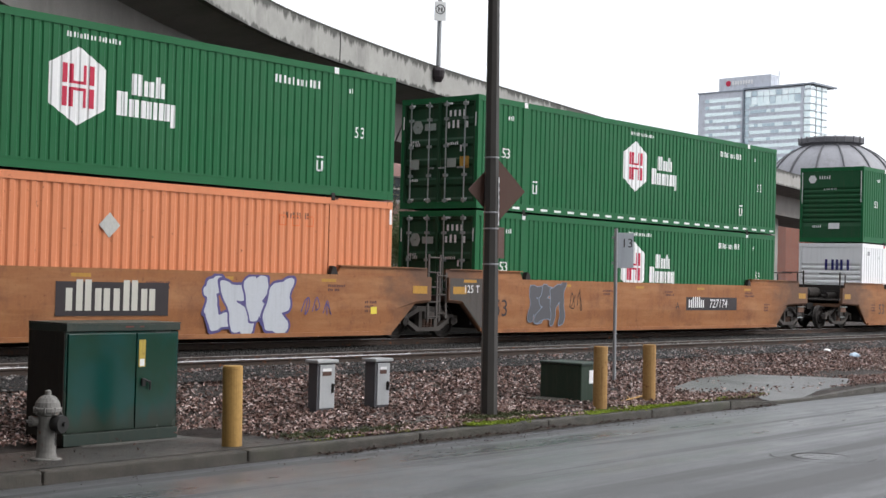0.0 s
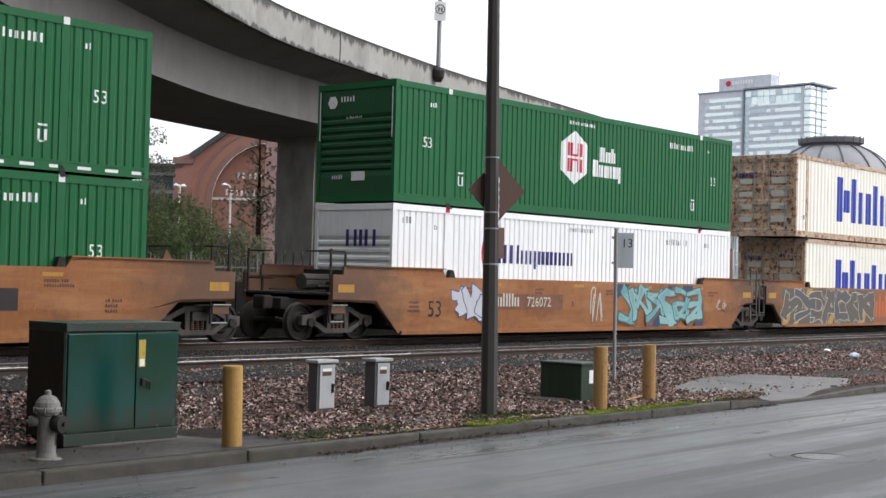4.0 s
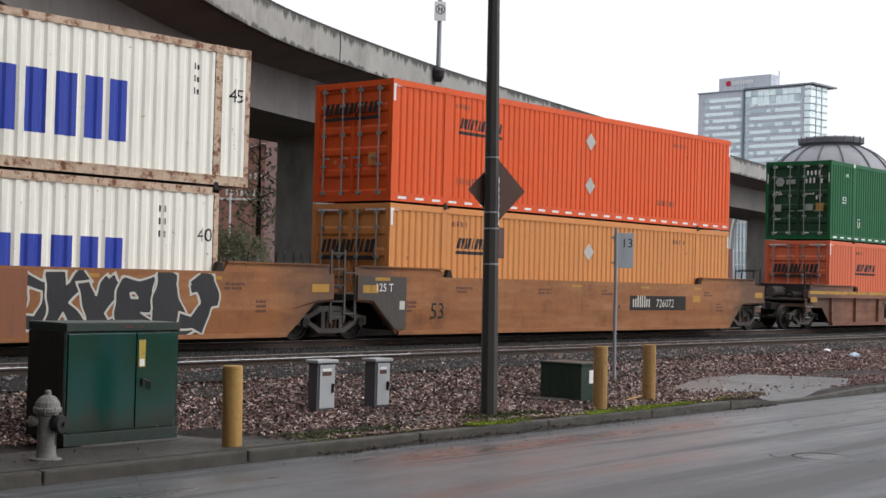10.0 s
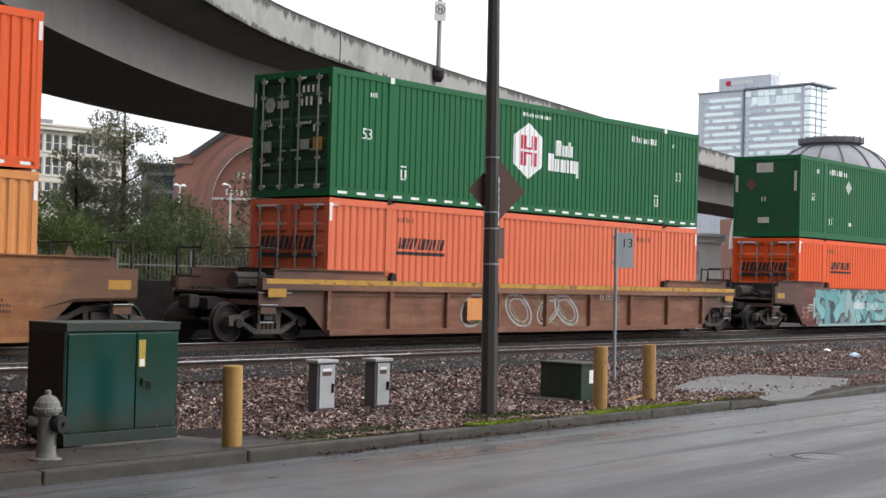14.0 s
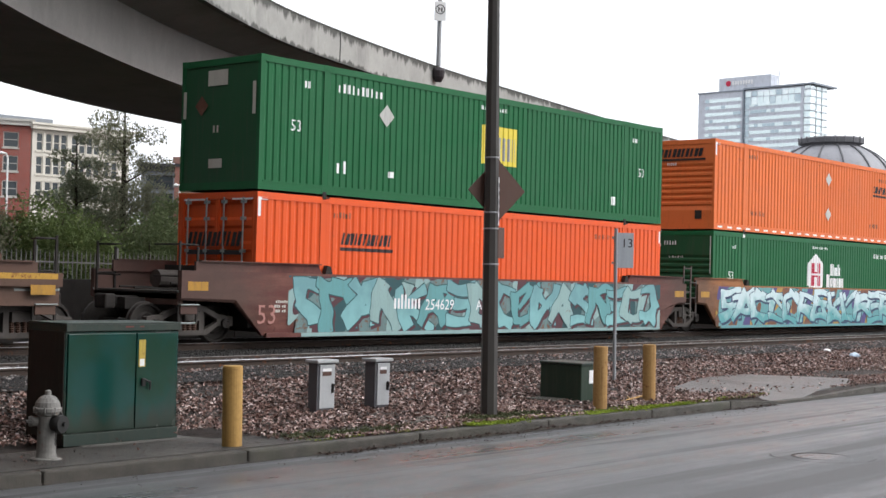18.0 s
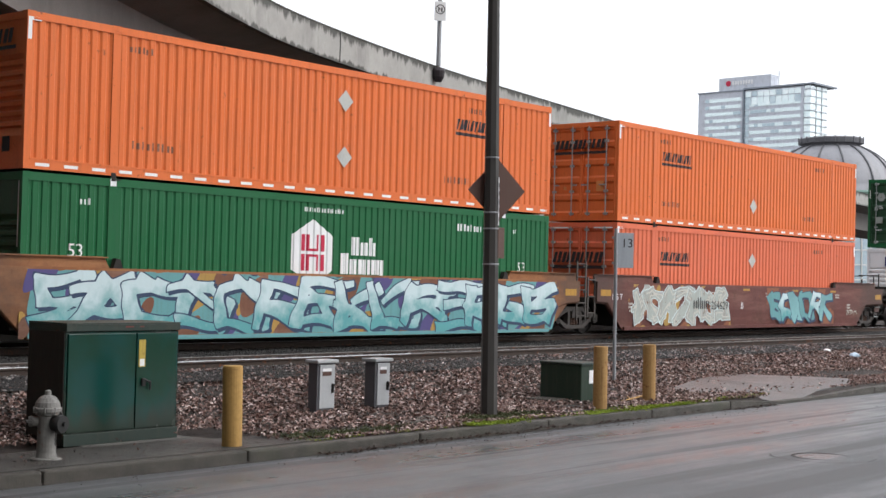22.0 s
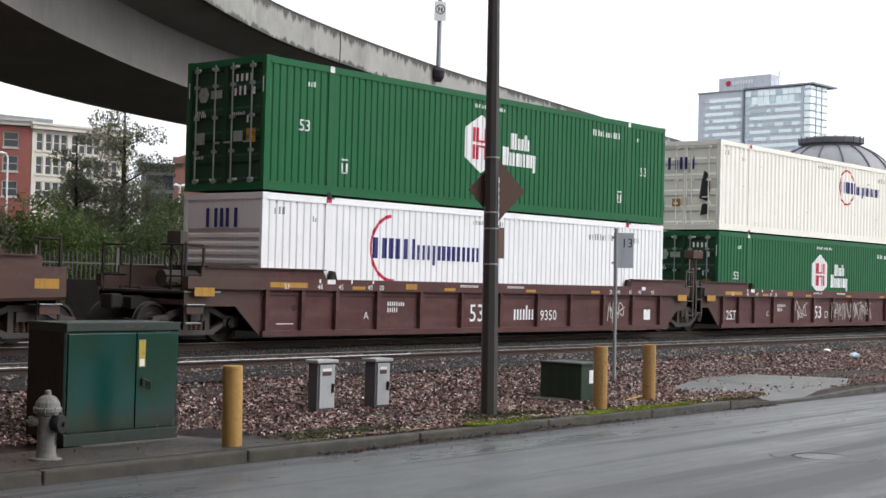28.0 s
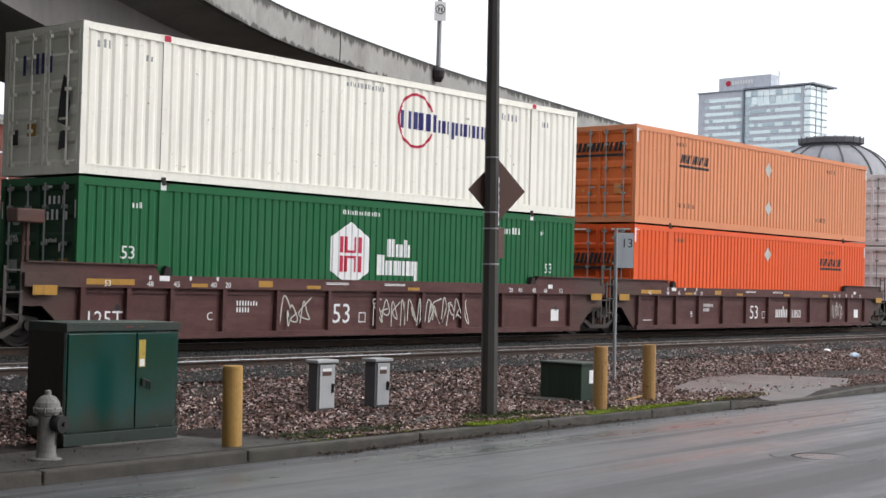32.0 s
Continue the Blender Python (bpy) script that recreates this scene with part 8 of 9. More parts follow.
hedge_row()
tree(38.8, 28.4, 9.8, 8.6, "leaf_olive", 11, "feathery grey-green conifer behind the shrubs", "conifer", 42000, 0.125, 0.10)
tree(34.6, 26.0, 7.6, 5.4, "leaf_dark", 12, "narrow dark conifer behind the shrubs", "conifer", 30000, 0.11, 0.05)
tree(43.0, 24.0, 8.4, 3.4, "leaf_olive", 13, "thin olive tree before the brick hall", "broad", 900, 0.2, 0.5)
tree(49.0, 27.5, 7.4, 3.6, "leaf_olive", 14, "thin olive tree beside the pier", "broad", 1300, 0.2)
tree(63.0, 31.0, 7.0, 5.0, "leaf_dark", 15, "dark leafy tree under the viaduct", "broad", 2400, 0.22)
tree(68.0, 33.0, 7.5, 5.0, "leaf_olive", 16, "olive leafy tree under the viaduct", "broad", 2000, 0.22)
tree(78.0, 36.0, 6.5, 5.0, "leaf_dark", 17, "dark leafy tree before the white house", "broad", 2000, 0.22)
tree(92.0, 36.0, 6.0, 5.0, "leaf_dark", 18, "dark leafy tree before the white house", "broad", 2000, 0.22)
tree(57.0, 26.0, 5.0, 4.0, "leaf_dark", 19, "dark leafy tree under the viaduct", "broad", 1800, 0.2)


tree(61.8, 27.2, 7.6, 4.6, "leaf_olive", 20, "loose olive tree beside the viaduct", "broad", 5200, 0.17, 0.2)
tree(59.0, 31.5, 8.2, 5.0, "leaf_olive", 21, "loose olive tree before the pink wall", "broad", 5200, 0.17, 0.2)
tree(75.5, 33.0, 8.6, 3.2, "leaf_dark", 22, "narrow dark tree before the pink wall", "broad", 4200, 0.17, 0.1)


def low_wall():
    """A near-black wall added to fill the gap below the fence's pickets."""
    bm = bmesh.new()
    for k in range(13):
        x0 = 6.0 + 4.0 * k
        bevel_box(bm, x0, x0 + 3.985, 6.05, 6.38, -0.7, 1.22 + 0.012 * (k % 3), 0.02)
    tagged(part("added_low_wall", bm, M["black_wall"]), "low near-black wall added behind the railway", "wall", kind="structure")


M["black_wall"] = rough_stone("near-black concrete", (0.030, 0.026, 0.023), (0.014, 0.012, 0.011), 2.0, 0.95, 0.4)
low_wall()


def fence():
    f = thing("iron_fence", "weathered grey iron picket fence behind the railway", "fence")
    y, z0 = 6.5, ground_z(6.5)
    pick = post = None
    x = 15.0
    k = 0
    while x < 42.0:
        if k % 18 == 0:
            if post is None:
                bm = bmesh.new()
                box(bm, -0.035, 0.035, -0.035, 0.035, 0, 2.5)
                ob = part("post", bm, M["fence_grey"], f)
                post = ob.data
            else:
                ob = link_mesh("post", post, None, f)
        else:
            if pick is None:
                bm = bmesh.new()
                box(bm, -0.011, 0.011, -0.011, 0.011, 0.12, 2.30)
                tube(bm, (0, 0, 2.30), (0, 0, 2.40), 0.015, 0.002, 4)
                ob = part("picket", bm, M["fence_grey"], f)
                pick = ob.data
            else:
                ob = link_mesh("picket", pick, None, f)
        ob.location = (x, y, z0)
        x += 0.135
        k += 1
    for z in (0.25, 2.1):
        bm = bmesh.new()
        box(bm, 15, 42, y - 0.016, y + 0.016, z0 + z - 0.02, z0 + z + 0.02)
        part("rail", bm, M["fence_grey"], f)


fence()


def hoops():
    for k in range(5):
        h = thing("hoop_rail", "black iron hoop beside the viaduct pier", "railing", "iron hoops by the pier")
        h.location = (28.72 + 0.36 * k, 7.4, ground_z(7.4))
        bm = bmesh.new()
        pts = [Vector((0.13 * math.cos(t), 0.12 * math.cos(t), 2.35 + 0.30 * math.sin(t))) for t in (math.pi * i / 10 for i in range(11))]
        pts = [Vector((0.13, 0.12, 0))] + pts + [Vector((-0.13, -0.12, 0))]
        for a, b in zip(pts, pts[1:]):
            tube(bm, a, b, 0.022, seg=6)
        part("hoop", bm, M["black_metal"], h)


hoops()


def street_lamp(x, y, h, twin, label):
    s = thing("street_lamp", label, "street lamp", "white street lamps")
    s.location = (x, y, ground_z(y))
    bm = bmesh.new()
    tube(bm, (0, 0, 0), (0, 0, h), 0.085, 0.06, 8)
    if not twin:
        for a, b in (((0, 0, h), (-0.12, 0, h + 0.26)), ((-0.12, 0, h + 0.26), (-0.42, 0, h + 0.32))):
            tube(bm, a, b, 0.06, seg=6)
    else:
        tube(bm, (-0.26, 0, h), (0.26, 0, h), 0.045, seg=6)
    part("post", bm, M["lamp_white"], s)
    for dx in ((-0.26, 0.26) if twin else (-0.45,)):
        bm = bmesh.new()
        lathe(bm, [(0.04, h + (0.10 if twin else 0.40)), (0.17, h + (0.02 if twin else 0.32)), (0.18, h - (0.05 if twin else -0.26)), (0.08, h - (0.13 if twin else -0.20))], (dx, 0), 12)
        part("lantern", bm, M["lamp_white"], s)


M["lamp_white"] = paint("white lamp paint", (0.78, 0.78, 0.76), 0.5, 0.05)
street_lamp(50.4, 56.0, 9.0, False, "white street lamp with a curved arm")
street_lamp(51.2, 39.7, 6.9, True, "white twin-headed street lamp")
street_lamp(53.1, 37.5, 6.7, False, "white street lamp with a curved arm")


# -- buildings: x along the front, y into the building, z up
def brick_mat(name, c1, c2):
    m, nt, bsdf = mat_nodes(name)
    br = nt.nodes.new("ShaderNodeTexBrick")
    br.inputs["Color1"].default_value = (*c1, 1)
    br.inputs["Color2"].default_value = (*c2, 1)
    br.inputs["Mortar"].default_value = (0.22, 0.19, 0.17, 1)
    br.inputs["Scale"].default_value = 4.0
    sep = nt.nodes.new("ShaderNodeSeparateXYZ")
    com = nt.nodes.new("ShaderNodeCombineXYZ")
    add = nt.nodes.new("ShaderNodeMath")
    nt.links.new(coords(nt, shift=False), sep.inputs[0])
    nt.links.new(sep.outputs[0], add.inputs[0])
    nt.links.new(sep.outputs[1], add.inputs[1])
    nt.links.new(add.outputs[0], com.inputs[0])
    nt.links.new(sep.outputs[2], com.inputs[1])
    nt.links.new(com.outputs[0], br.inputs["Vector"])
    c = mix_colour(nt, times(nt, noise_fac(nt, coords(nt, shift=False), 0.4, 0.35, 0.75), 0.35), br.outputs["Color"], [x * 0.6 for x in c1])
    nt.links.new(c, bsdf.inputs["Base Color"])
    bsdf.inputs["Roughness"].default_value = 0.9
    return m


M["brick_red"] = brick_mat("red brick", (0.30, 0.075, 0.055), (0.24, 0.06, 0.045))
M["brick_hall"] = brick_mat("hall brick", (0.33, 0.14, 0.10), (0.28, 0.11, 0.08))
M["brick_pink"] = brick_mat("pale brick", (0.46, 0.27, 0.245), (0.40, 0.23, 0.21))
M["cream_stone"] = rough_stone("cream stone", (0.70, 0.66, 0.58), (0.62, 0.58, 0.50), 0.6, 0.85, 0.1, (0.3, 0.28, 0.24), 0.3)
M["grey_stone"] = rough_stone("grey render", (0.30, 0.32, 0.34), (0.25, 0.27, 0.29), 0.5, 0.85, 0.1)
M["white_wall"] = rough_stone("white wall", (0.66, 0.65, 0.62), (0.58, 0.57, 0.54), 0.5, 0.85, 0.1, (0.4, 0.38, 0.35), 0.3)
M["stone_trim"] = rough_stone("pale stone trim", (0.52, 0.50, 0.46), (0.44, 0.42, 0.38), 1.0, 0.85, 0.1)
M["hall_trim"] = rough_stone("hall terracotta trim", (0.27, 0.15, 0.12), (0.20, 0.11, 0.09), 1.0, 0.85, 0.1)
M["roof_dark"] = rough_stone("dark roof", (0.07, 0.07, 0.075), (0.05, 0.05, 0.05), 2.0, 0.8, 0.2)


def pane_mat():
    m, nt, bsdf = mat_nodes("window glass")
    bsdf.inputs["Base Color"].default_value = (0.05, 0.06, 0.065, 1)
    bsdf.inputs["Roughness"].default_value = 0.25
    bsdf.inputs["Specular IOR Level"].default_value = 0.3
    return m


M["pane"] = pane_mat()


def wall_with_openings(bm, length, height, depth, holes):
    """A front wall with real openings: holes are (x0, x1, z0, z1)."""
    xs = sorted({0, length, *[h[0] for h in holes], *[h[1] for h in holes]})
    zs = sorted({0, height, *[h[2] for h in holes], *[h[3] for h in holes]})
    for x0, x1 in zip(xs, xs[1:]):
        for z0, z1 in zip(zs, zs[1:]):
            cx_, cz_ = (x0 + x1) / 2, (z0 + z1) / 2
            if not any(a < cx_ < b and c < cz_ < d for a, b, c, d in holes):
                box(bm, x0, x1, 0, 0.4, z0, z1)


def building(name, label, m, length, height, depth, wall, holes, frame="stone_trim", cornice=0.5, cat="building"):
    b = thing(name, label, cat, "buildings behind the railway")
    b.matrix_basis = m
    bm = bmesh.new()
    wall_with_openings(bm, length, height, depth, holes)
    part("front_wall", bm, M[wall], b)
    bm = bmesh.new()
    box(bm, 0, 0.4, 0.4, depth, 0, height)
    box(bm, length - 0.4, length, 0.4, depth, 0, height)
    box(bm, 0.4, length - 0.4, depth - 0.4, depth, 0, height)
    part("side_wall", bm, M[wall], b)
    bm = bmesh.new()
    box(bm, 0.1, length - 0.1, 0.1, depth - 0.1, height - 0.3, height - 0.05)
    part("roof", bm, M["roof_dark"], b)
    if cornice:
        bm = bmesh.new()
        box(bm, -0.3, length + 0.3, -cornice, 0.002, height - 0.7, height - 0.15)
        box(bm, -0.45, length + 0.45, -cornice - 0.2, 0.1, height - 0.15, height + 0.15)
        part("cornice", bm, M[frame], b)
    for a, c, z0, z1 in holes:
        w = thing("window", "", "")
        for key in ("label", "category"):
            if key in w:
                del w[key]
        w.parent = b
        bm = bmesh.new()
        t = 0.12
        box(bm, a, a + t, 0.12, 0.25, z0, z1)
        box(bm, c - t, c, 0.12, 0.25, z0, z1)
        box(bm, a + t, c - t, 0.12, 0.25, z1 - t, z1)
        box(bm, a + t, c - t, 0.12, 0.25, z0, z0 + t)
        box(bm, a + t, c - t, 0.12, 0.25, (z0 + z1) / 2 - 0.05, (z0 + z1) / 2 + 0.05)
        part("window_frame", bm, M[frame], w)
        bm = bmesh.new()
        box(bm, a + t, c - t, 0.18, 0.2, z0 + t, z1 - t)
        part("pane", bm, M["pane"], w)
        bm = bmesh.new()
        box(bm, a - 0.15, c + 0.15, -0.12, 0.12, z0 - 0.22, z0)
        part("sill", bm, M[frame], w)
    return b


def facing(x, y, ang):
    return Matrix.Translation((x, y, -0.5)) @ Matrix.Rotation(radians(ang), 4, "Z")


cream = [(a, a + 1.0, z0, z0 + 2.45) for z0 in (11.4, 14.8, 18.0) for a in (0.6, 1.95, 3.1, 4.2, 5.8, 6.95, 8.1, 9.2, 10.8, 12.0)]
building("stone_building", "cream stone three-storey building with paired tall windows", facing(108.5, 141.8, -7.2), 14.8, 21.6, 12, "cream_stone", cream, "cream_stone", 0.7)
red = [(a, a + 2.0, z0, z0 + 2.1) for z0 in (11.6, 15.0, 18.2) for a in (2.0, 6.4, 11.0)]
building("brick_building", "dark red brick building with tall windows", facing(95.6, 149.0, -29), 14.6, 21.9, 12, "brick_red", red, "stone_trim", 0.5)
building("roof_house", "grey rooftop plant house behind the cream front", facing(106.0, 151.0, -7.2), 11.0, 23.4, 6, "grey_stone", [], "stone_trim", 0)
building("side_building", "low grey-blue building with a flat brick parapet", facing(93.5, 98.4, -44), 3.9, 13.4, 14, "grey_stone", [(0.5, 3.4, 9.0, 10.4), (0.5, 3.4, 11.0, 12.3)], "roof_dark", 0.2)


def arch_hall():
    """A brick hall whose gabled front holds a huge round arch."""
    h = thing("arch_hall", "large brick hall with a giant round arched front", "building", "buildings behind the railway")
    h.matrix_basis = facing(95.9, 95.75, -46)
    R, cx_, sz = 7.2, 10.6, 9.6
    n = 26
    arc = [(cx_ + R * math.cos(t), sz + R * math.sin(t)) for t in (math.pi * i / n for i in range(n + 1))]
    top = lambda x: 14.2 + max(0.0, 6.6 - abs(x - cx_) * 0.75) if abs(x - cx_) < 8.8 else 14.2
    bm = bmesh.new()
    for (xa, za), (xb, zb) in zip(arc, arc[1:]):
        prism(bm, [(xb, zb), (xa, za), (xa, top(xa)), (xb, top(xb))], "y", 0, 0.8)
    for x0, x1 in ((0, cx_ - R), (cx_ + R, 2 * cx_)):
        prism(bm, [(x0, 0), (x1, 0), (x1, top(x1)), (x0, top(x0))], "y", 0, 0.8)
    bmesh.ops.recalc_face_normals(bm, faces=bm.faces[:])
    part("front_wall", bm, M["brick_hall"], h)
    for r0, r1, y0, mat in ((R - 0.01, R - 0.6, -0.12, "hall_trim"), (R + 1.1, R + 0.85, -0.10, "hall_trim"), (R + 1.7, R + 1.5, -0.10, "brick_hall")):
        bm = bmesh.new()
        for i in range(n):
            t0, t1 = math.pi * i / n, math.pi * (i + 1) / n
            prism(bm, [(cx_ + r * math.cos(t), sz + r * math.sin(t)) for r, t in ((r0, t0), (r0, t1), (r1, t1), (r1, t0))], "y", y0, 0.3)
        box(bm, cx_ - r0, cx_ - r1, y0, 0.3, 0, sz)
        box(bm, cx_ + r1, cx_ + r0, y0, 0.3, 0, sz)
        bmesh.ops.recalc_face_normals(bm, faces=bm.faces[:])
        part("arch_ring", bm, M[mat], h, "moulded arch ring")
    bm = bmesh.new()
    pts = [(cx_ + (R - 0.55) * math.cos(t), sz + (R - 0.55) * math.sin(t)) for t in (math.pi * i / n for i in range(n + 1))]
    prism(bm, pts + [(cx_ - R + 0.55, 0), (cx_ + R - 0.55, 0)], "y", 0.9, 1.2)
    bmesh.ops.recalc_face_normals(bm, faces=bm.faces[:])
    part("infill_wall", bm, M["brick_hall"], h)
    bm = bmesh.new()
    box(bm, cx_ - R + 0.6, cx_ + R - 0.6, 0.82, 0.9, 9.9, 10.15)
    part("string_course", bm, M["white_wall"], h)
    bm = bmesh.new()
    bars(bm, cx_ - 4.0, 12.2, 0.7, 9)
    bars(bm, cx_ - 5.2, 10.4, 0.7, 11)
    for v in bm.verts:
        v.co.y = 0.88
    part("name_bar", bm, M["white_wall"], h)
    bm = bmesh.new()
    for s in (-1, 1):
        x0, x1 = cx_ + s * 8.8, cx_
        prism(bm, [(x0, 14.2), (x1, 20.8), (x1, 21.3), (x0 + s * 0.3, 14.7)], "y", -0.4, 12)
    bmesh.ops.recalc_face_normals(bm, faces=bm.faces[:])
    part("roof", bm, M["roof_dark"], h)
    bm = bmesh.new()
    box(bm, -0.2, 1.9, -0.25, -0.002, 13.6, 14.3)
    box(bm, 2 * cx_ - 1.9, 2 * cx_ + 0.2, -0.25, -0.002, 13.6, 14.3)
    part("eaves", bm, M["hall_trim"], h)
    bm = bmesh.new()
    box(bm, 0, 0.6, 0.8, 25, 0, 14)
    box(bm, 2 * cx_ - 0.6, 2 * cx_, 0.8, 25, 0, 14)
    part("side_wall", bm, M["brick_hall"], h)


arch_hall()
building("brick_building", "plain pinkish brick building beyond the trees", facing(84.0, 60.0, -14), 13.8, 14.0, 12, "brick_pink", [(a, a + 1.2, 8.6, 10.8) for a in (2.5, 6.0, 9.5)], "stone_trim", 0.3)
building("brick_building", "pale pink brick building beyond the trees", facing(89.8, 43.8, -14), 13.0, 13.2, 12, "brick_pink", [(a, a + 1.1, z0, z0 + 1.7) for z0 in (4.2, 7.4, 10.2) for a in (1.2, 3.6, 6.0, 8.4, 10.8)], "stone_trim", 0.3)
building("white_house", "small white house with dark windows beyond the viaduct", facing(107.5, 47.5, -20), 13, 6.8, 8, "white_wall", [(2.0, 2.9, 3.0, 5.2), (5.4, 6.1, 2.6, 5.3), (6.5, 7.2, 2.6, 5.3), (9.4, 10.3, 3.0, 5.2)], "white_wall", 0.2, "house")
building("white_house", "low white building under the viaduct", facing(76.0, 51.0, -12), 10, 5.2, 8, "white_wall", [(1.2, 2.2, 1.6, 3.6), (4.2, 5.2, 1.6, 3.6), (7.2, 8.2, 1.6, 3.6)], "white_wall", 0.2, "house")

# haze is put into the tower's colours, lighter and bluer than concrete
M["tower_wall"] = rough_stone("hazed tower concrete", (0.57, 0.60, 0.66), (0.52, 0.55, 0.61), 0.05, 0.7, 0.05)


M["tower_edge"] = rough_stone("tower dark edge", (0.26, 0.29, 0.33), (0.20, 0.23, 0.27), 0.1, 0.6, 0.05)


def tower_glass(name, c1, c2):
    m, nt, bsdf = mat_nodes(name)
    v = coords(nt, (0.25, 0.25, 0.3), False)
    c = mix_colour(nt, noise_fac(nt, v, 0.8, 0.4, 0.6), c1, c2)
    nt.links.new(c, bsdf.inputs["Base Color"])
    bsdf.inputs["Roughness"].default_value = 0.12
    bsdf.inputs["Metallic"].default_value = 0.3
    return m


M["tower_glass"] = tower_glass("tower glass", (0.36, 0.45, 0.50), (0.50, 0.60, 0.64))
# the whitish base colour holds the sky's reflection in the windows
M["tower_sky"] = tower_glass("tower glass with painted sky", (0.66, 0.79, 0.80), (0.84, 0.92, 0.92))


def hotel_tower():
    t = thing("hotel_tower", "tall pale hotel tower with bright window bands and a glass corner", "tower", "towers in the distance")
    # x runs along the front from its far corner to the glass corner, y into the block
    t.matrix_basis = Matrix.Translation((551.57, 295.83, -0.5)) @ Matrix.Rotation(radians(-93.8), 4, "Z")
    L, H, D, fin = 56.0, 87.6, 14.0, 23.6
    bm = bmesh.new()
    box(bm, 0, L - 4.0, 0, D, 0, H)
    part("block", bm, M["tower_wall"], t)
    bm = bmesh.new()
    prism(bm, [(fin, -0.9), (L + 1.6, -0.9), (L + 1.6, D + 5.2), (L - 3, D + 5.2), (L - 3, 2.5), (fin, 2.5)], "z", H + 0.25, H + 0.95)
    part("roof_slab", bm, M["tower_edge"], t, "thin dark roof slab")
    bm = bmesh.new()
    box(bm, -0.4, fin, -0.4, D, H, H + 0.5)
    part("coping", bm, M["tower_edge"], t)
    bm = bmesh.new()
    box(bm, 9.8, 36.0, 1.2, 7.0, H, H + 6.4)
    ph = part("penthouse", bm, M["tower_wall"], t)
    bm = bmesh.new()
    box(bm, 38.0, 38.25, 4.0, 4.25, H, H + 8.0)
    part("mast", bm, M["tower_edge"], ph)
    bm = bmesh.new()
    lathe(bm, [(1.25, 1.05), (1.3, 1.2)], (14.6, H + 3.9), 12, "y")
    part("sign_block", bm, M["mark_red"], ph, "red round sign mark")
    for k in range(8):
        bm = bmesh.new()
        box(bm, 16.6 + 1.35 * k, 17.5 + 1.35 * k, 1.05, 1.2, H + 3.0, H + 4.7)
        part("sign_bar", bm, M["mark_white"], ph, "white sign bar")
    bm = bmesh.new()
    box(bm, fin - 0.35, fin + 0.35, -0.9, 0.0, 0, H + 0.25)
    part("dark_fin", bm, M["tower_edge"], t)
    floor = 3.02
    rnd = random.Random(12)
    panes = {}
    for k in range(12, 29):
        z = H - 4.3 - (28 - k) * floor
        for x0, x1, nn in ((3.6, 22.2, 9), (26.6, 51.2, 12)):
            if k == 28 and x0 > 20:
                continue
            w = (x1 - x0) / nn
            for i in range(nn):
                key = (nn, rnd.random() < 0.22)
                if key not in panes:
                    bm = bmesh.new()
                    box(bm, 0.06, w - 0.06, -0.10, 0.0, 0.0, 1.5)
                    ob = part("window", bm, M["tower_sky" if not key[1] else "tower_glass"], t)
                    panes[key] = ob.data
                else:
                    ob = link_mesh("window", panes[key], None, t)
                ob.location = (x0 + w * i, 0.0, z)
        # a slot of glass beside the fin
        bm = bmesh.new()
        box(bm, fin + 0.5, 26.2, -0.06, 0.0, z - 1.1, z + 1.5)
        part("window", bm, M["tower_glass"], t)
    for row, (z0, z1) in enumerate(((H - 6.6, H - 3.4), (H - 3.0, H - 0.6))):
        for i in range(9):
            bm = bmesh.new()
            box(bm, 24.4 + 3.02 * i, 27.1 + 3.02 * i, -0.14, 0.0, z0, z1)
            part("tall_window", bm, M["tower_sky" if (i * 3 + row) % 4 else "tower_glass"], t)
    # the glazed corner turns round into the side
    for k in range(11, 30):
        z = H - 4.3 - (28 - k) * floor
        top = min(z + floor - 0.35, H)
        bm = bmesh.new()
        box(bm, L - 4.0, L - 0.3, 0.25, D, z - 0.6, top)
        gc = part("glass_corner", bm, M["tower_sky"], t, "pale glazed corner storey")
        bm = bmesh.new()
        box(bm, L - 4.0, L, 0.0, D + 0.1, top, min(top + 0.35, H + 0.2))
        part("floor_band", bm, M["tower_wall"], gc)
        for y in (4.6, 9.3):
            bm = bmesh.new()
            box(bm, L - 0.3, L - 0.12, y, y + 0.35, z - 0.6, top)
            part("mullion", bm, M["tower_edge"], gc)
    bm = bmesh.new()
    box(bm, 51.6, L - 3.4, -0.05, 0.2, 0, H)
    part("pilaster", bm, M["tower_wall"], t)


hotel_tower()


